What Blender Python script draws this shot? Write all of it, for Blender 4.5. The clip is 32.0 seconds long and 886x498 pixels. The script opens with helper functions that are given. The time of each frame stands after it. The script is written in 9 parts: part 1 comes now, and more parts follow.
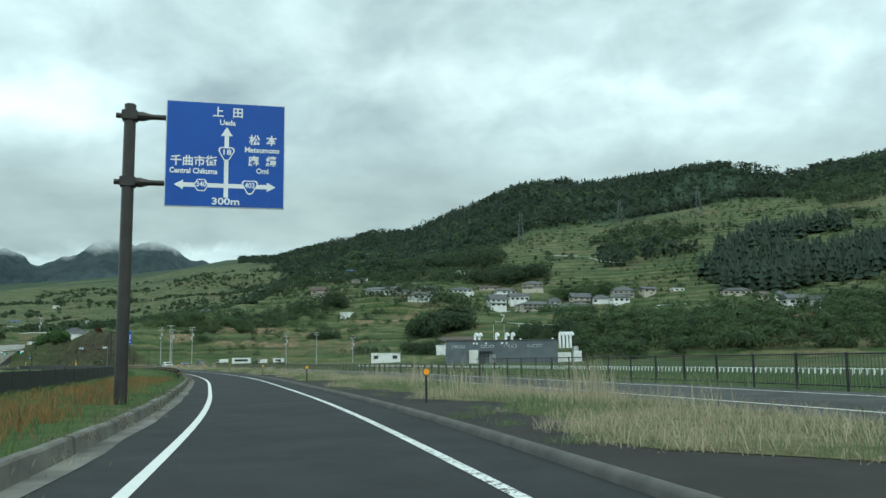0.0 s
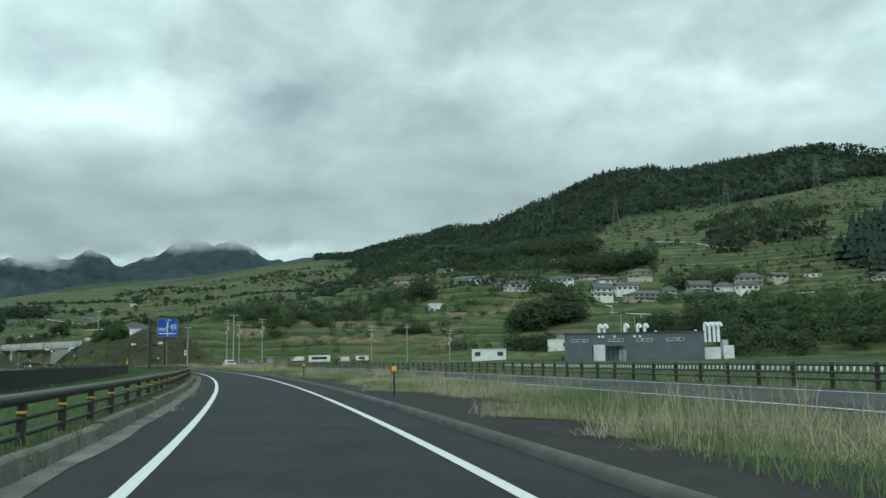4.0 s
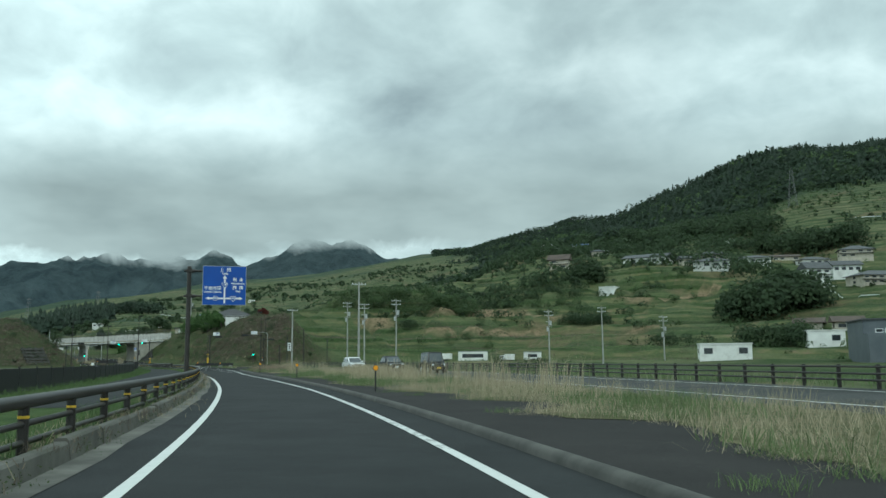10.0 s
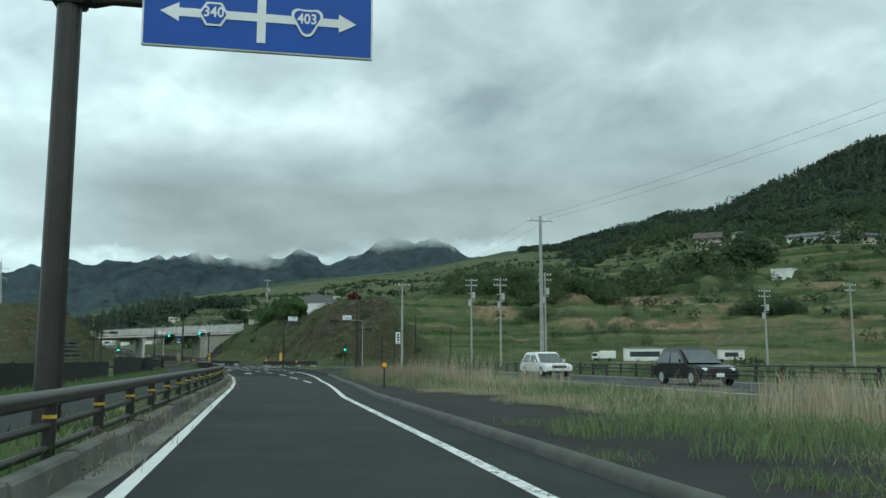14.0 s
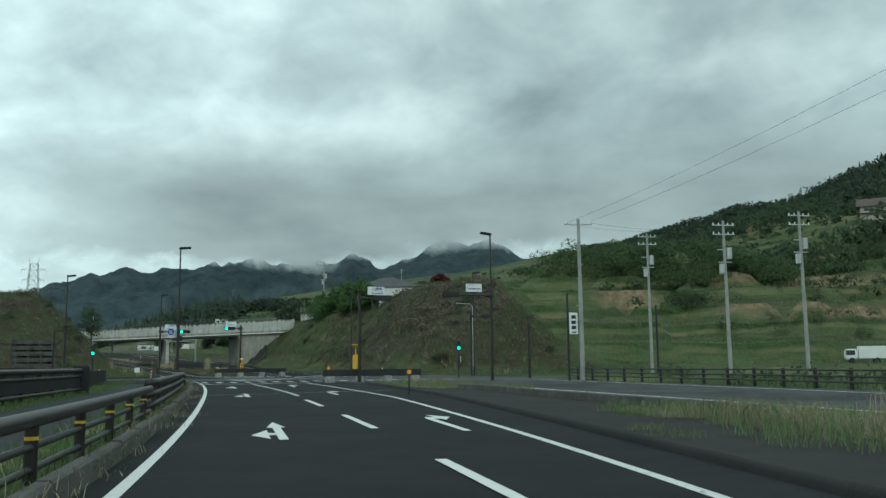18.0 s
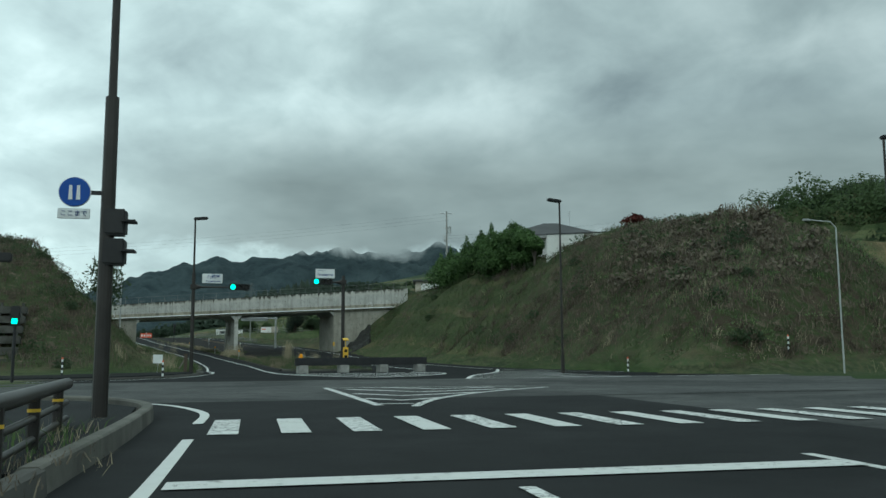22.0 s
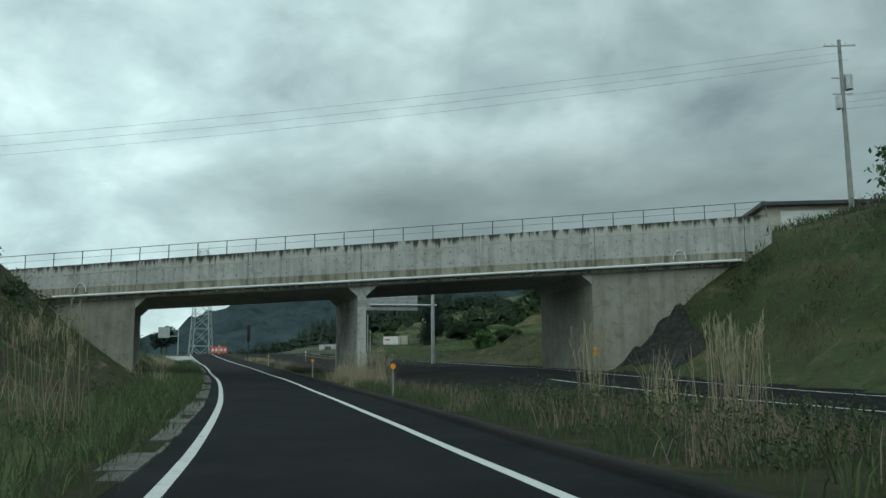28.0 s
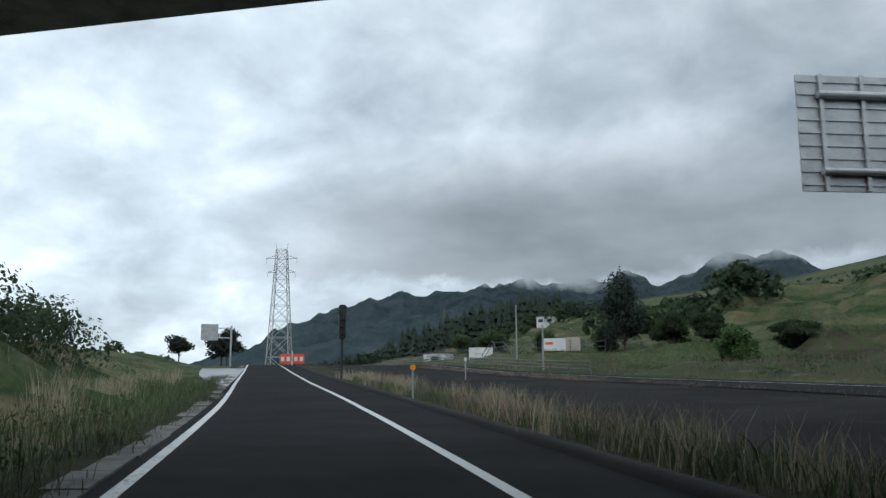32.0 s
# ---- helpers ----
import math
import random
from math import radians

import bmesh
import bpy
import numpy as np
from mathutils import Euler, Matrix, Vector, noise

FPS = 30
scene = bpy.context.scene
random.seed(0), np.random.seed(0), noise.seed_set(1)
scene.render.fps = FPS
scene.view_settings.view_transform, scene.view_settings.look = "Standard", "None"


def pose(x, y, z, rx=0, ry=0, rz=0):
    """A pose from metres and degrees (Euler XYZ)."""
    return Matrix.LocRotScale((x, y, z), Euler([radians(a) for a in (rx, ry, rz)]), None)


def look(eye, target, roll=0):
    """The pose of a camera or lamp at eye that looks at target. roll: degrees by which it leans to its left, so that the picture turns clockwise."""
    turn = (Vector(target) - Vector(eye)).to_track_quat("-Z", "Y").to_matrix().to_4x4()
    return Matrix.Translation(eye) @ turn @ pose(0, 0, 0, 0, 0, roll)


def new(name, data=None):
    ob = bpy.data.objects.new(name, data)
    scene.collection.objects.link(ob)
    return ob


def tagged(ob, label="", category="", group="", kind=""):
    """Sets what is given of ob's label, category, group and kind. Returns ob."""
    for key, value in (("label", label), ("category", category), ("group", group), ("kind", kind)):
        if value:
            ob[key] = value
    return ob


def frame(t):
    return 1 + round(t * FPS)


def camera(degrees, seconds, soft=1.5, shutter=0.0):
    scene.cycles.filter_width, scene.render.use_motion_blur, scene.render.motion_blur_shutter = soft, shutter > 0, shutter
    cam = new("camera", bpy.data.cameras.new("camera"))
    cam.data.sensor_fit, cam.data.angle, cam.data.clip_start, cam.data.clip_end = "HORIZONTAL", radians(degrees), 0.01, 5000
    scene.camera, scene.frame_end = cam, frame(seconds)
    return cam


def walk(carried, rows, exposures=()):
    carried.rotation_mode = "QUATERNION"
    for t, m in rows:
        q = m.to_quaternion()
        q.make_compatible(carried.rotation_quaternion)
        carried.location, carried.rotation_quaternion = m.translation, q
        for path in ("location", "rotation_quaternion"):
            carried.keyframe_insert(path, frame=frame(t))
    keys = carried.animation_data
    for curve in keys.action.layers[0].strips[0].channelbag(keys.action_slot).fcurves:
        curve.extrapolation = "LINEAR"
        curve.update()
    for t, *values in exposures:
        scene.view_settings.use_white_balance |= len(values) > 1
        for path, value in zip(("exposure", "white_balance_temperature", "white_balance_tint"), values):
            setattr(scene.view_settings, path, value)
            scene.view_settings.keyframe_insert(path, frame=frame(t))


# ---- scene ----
cam = camera(54.5, 32.0)
PATH = [
    (0, (-0.337, -0.668, 1.146), (-0.32, 1.315, 1.402), -0.7),
    (0.5, (-1.569, 5.674, 1.097), (-1.575, 7.658, 1.351), -0.8),
    (1, (-2.831, 11.847, 1.085), (-2.863, 13.831, 1.338), -0.8),
    (1.5, (-4.178, 17.985, 1.092), (-4.236, 19.969, 1.342), -0.8),
    (2, (-5.584, 24.069, 1.101), (-5.666, 26.052, 1.351), -0.7),
    (2.5, (-7.073, 30.09, 1.107), (-7.172, 32.072, 1.357), -0.7),
    (4.5, (-13.418, 53.92, 1.102), (-13.588, 55.897, 1.358), -0.8),
    (5, (-15.136, 59.909, 1.1), (-15.326, 61.884, 1.358), -0.7),
    (5.5, (-16.964, 65.943, 1.099), (-17.177, 67.915, 1.356), -0.5),
    (6, (-18.873, 72.018, 1.097), (-19.107, 73.988, 1.356), -0.4),
    (6.5, (-20.86, 78.128, 1.098), (-21.115, 80.096, 1.35), -0.5),
    (7, (-22.912, 84.262, 1.099), (-23.186, 86.227, 1.35), -0.6),
    (7.5, (-25.025, 90.41, 1.101), (-25.322, 92.372, 1.355), -0.7),
    (8, (-27.219, 96.565, 1.102), (-27.534, 98.523, 1.359), -0.8),
    (8.5, (-29.484, 102.72, 1.102), (-29.822, 104.675, 1.359), -0.6),
    (9, (-31.788, 108.867, 1.102), (-32.147, 110.818, 1.358), -0.5),
    (9.5, (-34.134, 115.011, 1.103), (-34.518, 116.957, 1.358), -0.6),
    (10, (-36.561, 121.158, 1.107), (-36.974, 123.098, 1.362), -0.5),
    (10.5, (-39.077, 127.29, 1.114), (-39.519, 129.224, 1.368), -0.4),
    (11, (-41.691, 133.386, 1.123), (-42.159, 135.313, 1.38), -0.7),
    (11.5, (-44.39, 139.427, 1.116), (-44.881, 141.348, 1.372), -0.3),
    (12, (-47.197, 145.39, 1.109), (-47.708, 147.307, 1.363), -0.1),
    (12.5, (-50.152, 151.253, 1.107), (-50.686, 153.164, 1.363), -0.2),
    (13, (-53.157, 157.055, 1.092), (-53.713, 158.958, 1.35), -0.4),
    (13.5, (-56.136, 162.832, 1.043), (-56.713, 164.73, 1.297), -0.1),
    (14, (-59.179, 168.486, 1.029), (-59.775, 170.378, 1.284), -0.0),
    (14.5, (-62.185, 174.108, 1.048), (-62.802, 175.993, 1.307), -0.1),
    (16.5, (-74.583, 196.393, 1.116), (-75.258, 198.258, 1.373), -0.2),
    (17, (-77.679, 201.821, 1.128), (-78.364, 203.683, 1.384), -0.4),
    (17.5, (-80.79, 207.157, 1.141), (-81.484, 209.014, 1.401), -0.5),
    (18, (-84.064, 212.406, 1.148), (-84.773, 214.257, 1.412), -0.6),
    (18.5, (-87.509, 217.664, 1.157), (-88.242, 219.505, 1.425), -0.5),
    (19, (-90.943, 222.956, 1.174), (-91.712, 224.783, 1.44), -0.2),
    (19.5, (-94.432, 228.18, 1.163), (-95.235, 229.995, 1.414), 0.2),
    (20, (-98.101, 233.226, 1.141), (-98.93, 235.029, 1.393), 0.2),
    (20.5, (-101.722, 238.176, 1.115), (-102.567, 239.971, 1.368), 0.2),
    (21, (-105.218, 242.962, 1.095), (-106.08, 244.752, 1.329), 0.8),
    (21.5, (-108.61, 247.59, 1.069), (-109.482, 249.375, 1.298), -0.3),
    (22, (-112.037, 252.055, 1.063), (-112.926, 253.83, 1.303), -0.3),
    (22.5, (-115.49, 256.446, 1.059), (-116.393, 258.211, 1.318), -0.3),
    (23, (-119.027, 260.82, 1.053), (-119.953, 262.573, 1.32), 0.2),
    (23.5, (-122.655, 265.291, 1.04), (-123.601, 267.035, 1.296), 0.1),
    (24, (-126.27, 269.77, 1.02), (-127.236, 271.5, 1.285), 0.2),
    (24.5, (-130.041, 274.182, 1.015), (-131.018, 275.906, 1.287), 0.3),
    (25, (-133.888, 278.576, 0.99), (-134.878, 280.296, 1.242), 0.0),
    (25.5, (-137.849, 283.021, 0.968), (-138.852, 284.73, 1.235), 0.3),
    (27.5, (-153.913, 300.465, 1.057), (-154.976, 302.135, 1.346), -0.3),
    (28, (-158.101, 304.885, 1.111), (-159.186, 306.54, 1.402), -0.5),
    (28.5, (-162.391, 309.289, 1.187), (-163.495, 310.931, 1.476), -0.5),
    (29, (-166.774, 313.726, 1.279), (-167.904, 315.349, 1.577), -0.5),
    (29.5, (-171.294, 318.118, 1.379), (-172.442, 319.728, 1.68), -0.6),
    (30, (-175.916, 322.431, 1.514), (-177.076, 324.032, 1.817), -0.3),
    (31, (-185.218, 331.07, 1.901), (-186.411, 332.645, 2.208), -0.2),
    (32, (-194.708, 339.414, 2.285), (-195.938, 340.958, 2.606), -0.3),
]
walk(cam, [(t, look(eye, target, roll)) for t, eye, target, roll in PATH],
     exposures=[(0, 0.56, 6030, -2.5), (1, 0.44, 6030, -2.5), (2, 0.36, 6030, -2.5), (6, 0.34, 6030, -2.5), (14, 0.25, 6030, -2.5), (18, 0.05, 6030, -2.5), (20, -0.1, 6030, -2.5), (25, -0.16, 6030, -2.5), (30, -0.25, 6030, -2.5), (30.5, -0.1, 6200, 0), (31, 0.0, 6550, 8.5), (32, -0.06, 6030, 17)])

# ---- light: a bright overcast sky and a weak broad sun behind it ----
SUN_EL, SUN_AZ = radians(52), radians(150)
world = bpy.data.worlds.new("overcast_sky")
scene.world = world
world.use_nodes = True
wn, wl = world.node_tree.nodes, world.node_tree.links
wn.clear()


def wnode(kind, **values):
    n = wn.new(kind)
    for k, v in values.items():
        n.inputs[k].default_value = v
    return n


w_out = wn.new("ShaderNodeOutputWorld")
w_sky = wn.new("ShaderNodeTexSky")
w_sky.sky_type, w_sky.sun_disc = "NISHITA", False
w_sky.sun_elevation, w_sky.sun_rotation = SUN_EL, SUN_AZ
w_bg = wnode("ShaderNodeBackground", Strength=0.12)
w_cl = wnode("ShaderNodeBackground", Strength=1.0)
w_mix = wn.new("ShaderNodeMixShader")
w_geo = wn.new("ShaderNodeTexCoord")
w_sep = wn.new("ShaderNodeSeparateXYZ")
wl.new(w_geo.outputs["Generated"], w_sep.inputs[0])


def wmath(op, a, b=None, clamp=False):
    n = wn.new("ShaderNodeMath")
    n.operation, n.use_clamp = op, clamp
    for i, v in enumerate((a, b)):
        if v is None:
            continue
        if isinstance(v, (int, float)):
            n.inputs[i].default_value = v
        else:
            wl.new(v, n.inputs[i])
    return n.outputs[0]


# the cloud deck lies on a plane overhead: direction divided by height
w_h = wmath("ADD", wmath("MAXIMUM", w_sep.outputs[2], 0.0), 0.46)
w_px, w_py = wmath("DIVIDE", w_sep.outputs[0], w_h), wmath("DIVIDE", w_sep.outputs[1], w_h)
w_vec = wn.new("ShaderNodeCombineXYZ")
wl.new(w_px, w_vec.inputs[0]), wl.new(w_py, w_vec.inputs[1])


def wnoise(scale, detail, rough, off, warp=0.0):
    m = wn.new("ShaderNodeMapping")
    m.inputs["Location"].default_value = (off, off * 1.7, off * 0.3)
    wl.new(w_vec.outputs[0], m.inputs[0])
    n = wnode("ShaderNodeTexNoise", Scale=scale, Detail=detail, Roughness=rough, Distortion=warp)
    wl.new(m.outputs[0], n.inputs["Vector"])
    return n.outputs["Fac"]


w_big = wnoise(1.1, 3.0, 0.5, 3.1, 0.3)
w_mid = wnoise(3.1, 5.0, 0.5, 7.7, 0.25)
w_fine = wnoise(7.5, 5.0, 0.55, 1.3, 0.3)
w_sum = wmath("ADD", wmath("ADD", wmath("MULTIPLY", w_big, 0.10), wmath("MULTIPLY", w_mid, 0.56)), wmath("MULTIPLY", w_fine, 0.34))
w_ramp = wn.new("ShaderNodeValToRGB")
wl.new(w_sum, w_ramp.inputs[0])
e = w_ramp.color_ramp.elements
e[0].position, e[0].color = 0.30, (0.245, 0.290, 0.297, 1)
e[1].position, e[1].color = 0.65, (0.71, 0.79, 0.78, 1)
e.new(0.5).color = (0.47, 0.545, 0.54, 1)
# the deck is thickest over the hills ahead and thins out to both sides
w_dot = wmath("ADD", wmath("MULTIPLY", w_sep.outputs[0], -0.21), wmath("MULTIPLY", w_sep.outputs[1], 0.98))
w_gain = wmath("ADD", wmath("MULTIPLY", wmath("SUBTRACT", 1.0, w_dot), 2.0), wmath("MULTIPLY", w_sep.outputs[0], -0.72))
w_gain = wmath("ADD", w_gain, wmath("MINIMUM", wmath("MAXIMUM", wmath("MULTIPLY", w_sep.outputs[0], 2.0), 0.0), 0.22))
w_gain = wmath("MINIMUM", wmath("ADD", w_gain, 0.74), 1.8)
w_col = wn.new("ShaderNodeVectorMath")
w_col.operation = "SCALE"
wl.new(w_ramp.outputs[0], w_col.inputs[0]), wl.new(w_gain, w_col.inputs["Scale"])
wl.new(w_col.outputs[0], w_cl.inputs["Color"]), wl.new(w_sky.outputs[0], w_bg.inputs["Color"])
w_mix.inputs[0].default_value = 0.9
wl.new(w_bg.outputs[0], w_mix.inputs[1]), wl.new(w_cl.outputs[0], w_mix.inputs[2])
wl.new(w_mix.outputs[0], w_out.inputs["Surface"])

sun = new("sun", bpy.data.lights.new("sun", "SUN"))
sun.data.energy, sun.data.angle, sun.data.color = 0.6, radians(25), (1.0, 0.97, 0.92)
sun.matrix_world = look((0, 0, 60), Vector((0, 0, 60)) - Vector((math.sin(SUN_AZ) * math.cos(SUN_EL), math.cos(SUN_AZ) * math.cos(SUN_EL), math.sin(SUN_EL))))

# ---- materials ----


class Nodes:
    """A small hand for writing node materials."""

    def __init__(self, name, rough=0.8, metal=0.0, spec=0.4):
        self.m = bpy.data.materials.new(name)
        self.m.use_nodes = True
        self.t = self.m.node_tree
        self.b = self.t.nodes["Principled BSDF"]
        self.b.inputs["Roughness"].default_value = rough
        self.b.inputs["Metallic"].default_value = metal
        self.b.inputs["Specular IOR Level"].default_value = spec
        self.geo = self.t.nodes.new("ShaderNodeNewGeometry").outputs["Position"]
        self.obj = self.t.nodes.new("ShaderNodeTexCoord").outputs["Object"]

    def link(self, a, b):
        self.t.links.new(a, b)

    def put(self, socket, v):
        if isinstance(v, bpy.types.NodeSocket):
            self.link(v, socket)
        else:
            socket.default_value = v

    def noise(self, scale, detail=3.0, rough=0.55, vec=None, stretch=(1, 1, 1), warp=0.0):
        mp = self.t.nodes.new("ShaderNodeMapping")
        mp.inputs["Scale"].default_value = stretch
        self.link(self.geo if vec is None else vec, mp.inputs[0])
        n = self.t.nodes.new("ShaderNodeTexNoise")
        n.inputs["Scale"].default_value, n.inputs["Detail"].default_value = scale, detail
        n.inputs["Roughness"].default_value, n.inputs["Distortion"].default_value = rough, warp
        self.link(mp.outputs[0], n.inputs["Vector"])
        return n.outputs["Fac"]

    def voronoi(self, scale, vec=None, stretch=(1, 1, 1), out="Color"):
        mp = self.t.nodes.new("ShaderNodeMapping")
        mp.inputs["Scale"].default_value = stretch
        self.link(self.geo if vec is None else vec, mp.inputs[0])
        n = self.t.nodes.new("ShaderNodeTexVoronoi")
        n.inputs["Scale"].default_value = scale
        self.link(mp.outputs[0], n.inputs["Vector"])
        return n.outputs[out]

    def ramp(self, fac, stops):
        n = self.t.nodes.new("ShaderNodeValToRGB")
        self.link(fac, n.inputs[0])
        el = n.color_ramp.elements
        for i, (p, c) in enumerate(stops):
            q = el[i] if i < 2 else el.new(p)
            q.position, q.color = p, (*c, 1) if len(c) == 3 else c
        return n.outputs[0]

    def mix(self, fac, a, b, kind="MIX"):
        n = self.t.nodes.new("ShaderNodeMix")
        n.data_type, n.blend_type = "RGBA", kind
        self.put(n.inputs[0], fac)
        for s, v in ((n.inputs[6], a), (n.inputs[7], b)):
            self.put(s, (*v, 1) if isinstance(v, tuple) and len(v) == 3 else v)
        return n.outputs[2]

    def math(self, op, a, b=0.0, clamp=False):
        n = self.t.nodes.new("ShaderNodeMath")
        n.operation, n.use_clamp = op, clamp
        self.put(n.inputs[0], a), self.put(n.inputs[1], b)
        return n.outputs[0]

    def axis(self, i, vec=None):
        n = self.t.nodes.new("ShaderNodeSeparateXYZ")
        self.link(self.geo if vec is None else vec, n.inputs[0])
        return n.outputs[i]

    def random(self):
        return self.t.nodes.new("ShaderNodeObjectInfo").outputs["Random"]

    def island(self):
        return self.t.nodes.new("ShaderNodeNewGeometry").outputs["Random Per Island"]

    def colour(self, c):
        self.put(self.b.inputs["Base Color"], (*c, 1) if isinstance(c, tuple) and len(c) == 3 else c)
        return self

    def roughness(self, v):
        self.put(self.b.inputs["Roughness"], v)
        return self

    def bump(self, height, strength=0.3, dist=0.02):
        n = self.t.nodes.new("ShaderNodeBump")
        n.inputs["Strength"].default_value, n.inputs["Distance"].default_value = strength, dist
        self.link(height, n.inputs["Height"])
        self.link(n.outputs[0], self.b.inputs["Normal"])
        return self


def worn(name, c1, c2, scale=3.0, rough=0.8, metal=0.0, fine=40.0, bump=0.15, dirt=None, local=False):
    """Two tones in patches with a fine grain over them, and dirt in a third."""
    n = Nodes(name, rough, metal)
    v = n.obj if local else None
    base = n.ramp(n.noise(scale, 4, 0.6, v), [(0.35, c1), (0.65, c2)])
    grain = n.noise(fine, 2, 0.6, v)
    base = n.mix(n.math("MULTIPLY", grain, 0.35), base, n.mix(0.5, base, (0.02, 0.02, 0.02)))
    if dirt:
        base = n.mix(n.ramp(n.noise(scale * 0.6, 5, 0.7, v, warp=0.6), [(0.52, (0, 0, 0)), (0.72, (0.8, 0.8, 0.8))]), base, dirt)
    n.colour(base).bump(grain, bump, 0.01)
    return n.m


def leafy(name, dark, light, scale=0.8, rough=0.75, soft=0.0, even=0.0):
    """Foliage: each leaf or clump has its own tone, in larger drifts; soft blades catch the sky's light from above."""
    n = Nodes(name, rough, 0.0, 0.2)
    if soft:
        g = n.t.nodes.new("ShaderNodeNewGeometry").outputs["Normal"]
        mx, nm = n.t.nodes.new("ShaderNodeMix"), n.t.nodes.new("ShaderNodeVectorMath")
        mx.data_type, nm.operation = "VECTOR", "NORMALIZE"
        mx.inputs[0].default_value = soft
        n.link(g, mx.inputs[4])
        mx.inputs[5].default_value = (0, 0, 1)
        # leaves of one crown share the roundness of the crown
        at_crown, ad = n.t.nodes.new("ShaderNodeAttribute"), n.t.nodes.new("ShaderNodeVectorMath")
        at_crown.attribute_name, ad.operation = "crown", "ADD"
        n.link(mx.outputs[1], ad.inputs[0]), n.link(at_crown.outputs["Vector"], ad.inputs[1])
        n.link(ad.outputs[0], nm.inputs[0])
        n.link(nm.outputs[0], n.b.inputs["Normal"])
    own = n.island()
    if even:
        # whole crowns differ more than their leaves do
        own = n.math("ADD", n.math("MULTIPLY", own, 1 - even), n.math("MULTIPLY", n.ramp(n.noise(0.22, 3, 0.55), [(0.35, (0, 0, 0)), (0.65, (1, 1, 1))]), even))
    a = n.mix(own, dark, light)
    drift = n.noise(scale, 3, 0.6)
    tint = n.mix(drift, n.mix(0.55, a, (0.01, 0.016, 0.008)), n.mix(0.25, a, light))
    n.colour(tint)
    if even:
        # thin leaves let part of the light through
        tl, both = n.t.nodes.new("ShaderNodeBsdfTranslucent"), n.t.nodes.new("ShaderNodeMixShader")
        n.link(n.mix(0.5, tint, light), tl.inputs["Color"])
        both.inputs[0].default_value = 0.42
        n.link(n.b.outputs[0], both.inputs[1]), n.link(tl.outputs[0], both.inputs[2])
        n.link(both.outputs[0], n.t.nodes["Material Output"].inputs["Surface"])
    return n.m


def asphalt(name, c1, c2, cracks=True, gloss=0.14):
    n = Nodes(name, 0.88, 0.0, gloss)
    base = n.ramp(n.noise(0.35, 4, 0.55, warp=0.5), [(0.3, c1), (0.7, c2)])
    grit = n.noise(95, 2, 0.7)
    base = n.mix(n.ramp(grit, [(0.45, (0, 0, 0)), (0.75, (0.5, 0.5, 0.5))]), base, tuple(c * 2.4 for c in c2))
    if cracks:
        base = n.mix(n.ramp(n.noise(0.09, 5, 0.7, warp=1.5), [(0.56, (0, 0, 0)), (0.6, (0.45, 0.45, 0.45))]), base, tuple(c * 0.55 for c in c1))
    if cracks:
        base = n.mix(n.ramp(n.noise(0.32, 7, 0.62, warp=0.8), [(0.492, (0, 0, 0)), (0.5, (0.75, 0.75, 0.75)), (0.508, (0, 0, 0))]), base, (0.008, 0.008, 0.008))
        base = n.mix(n.ramp(n.noise(0.16, 6, 0.7, warp=0.6), [(0.50, (0, 0, 0)), (0.57, (0.5, 0.5, 0.5))]), base, tuple(c * 0.5 for c in c1))
    # pale stone chips and faint long wear in the wheel tracks
    chips = n.ramp(n.noise(38, 2, 0.8), [(0.66, (0, 0, 0)), (0.72, (0.6, 0.6, 0.6))])
    base = n.mix(chips, base, tuple(c * 3.2 for c in c2))
    base = n.mix(n.ramp(n.noise(0.9, 5, 0.65), [(0.4, (0, 0, 0)), (0.75, (0.5, 0.5, 0.5))]), base, tuple(c * 0.6 for c in c1))
    n.colour(base).bump(grit, 0.35, 0.006)
    return n.m


def paint(name, c, wear=0.5, under=(0.045, 0.047, 0.05)):
    n = Nodes(name, 0.6)
    chips = n.ramp(n.noise(10, 6, 0.78), [(0.60 + 0.1 * (1 - wear), (0, 0, 0)), (0.66 + 0.1 * (1 - wear), (1, 1, 1))])
    big = n.ramp(n.noise(1.3, 3, 0.6), [(0.42 - 0.12 * max(wear - 1, 0), (0, 0, 0)), (0.62 - 0.1 * max(wear - 1, 0), (1, 1, 1))])
    fac = n.math("MULTIPLY", chips, big)
    n.colour(n.mix(fac, n.mix(n.noise(6, 3), c, tuple(v * 0.78 for v in c)), under))
    return n.m


M = {}
M["asphalt"] = asphalt("asphalt_dark", (0.0175, 0.0195, 0.0205), (0.030, 0.032, 0.033), False)
# approach and far road have asphalt tones darker than the first stretch
M["asphalt_mid"] = asphalt("asphalt_middle", (0.0125, 0.0138, 0.0145), (0.0235, 0.0248, 0.0255), False, 0.08)
M["asphalt_darker"] = asphalt("asphalt_darkest", (0.0075, 0.0082, 0.0088), (0.0185, 0.0195, 0.0203), False, 0.05)
M["asphalt_old"] = asphalt("asphalt_old", (0.036, 0.038, 0.038), (0.070, 0.072, 0.070))
# lighter copy of the old asphalt, wet sheen put into its colour
M["asphalt_sheen"] = asphalt("asphalt_sheen", (0.042, 0.044, 0.044), (0.084, 0.086, 0.084))
M["asphalt_dusty"] = asphalt("asphalt_dusty", (0.013, 0.0125, 0.012), (0.027, 0.0255, 0.024), True, 0.05)
M["asphalt_strip"] = asphalt("asphalt_median", (0.018, 0.017, 0.017), (0.030, 0.028, 0.027), False)
M["line"] = paint("road_line_white", (0.64, 0.65, 0.63), 0.6)
M["line_chipped"] = paint("road_line_chipped", (0.70, 0.71, 0.69), 2.0, (0.028, 0.029, 0.031))
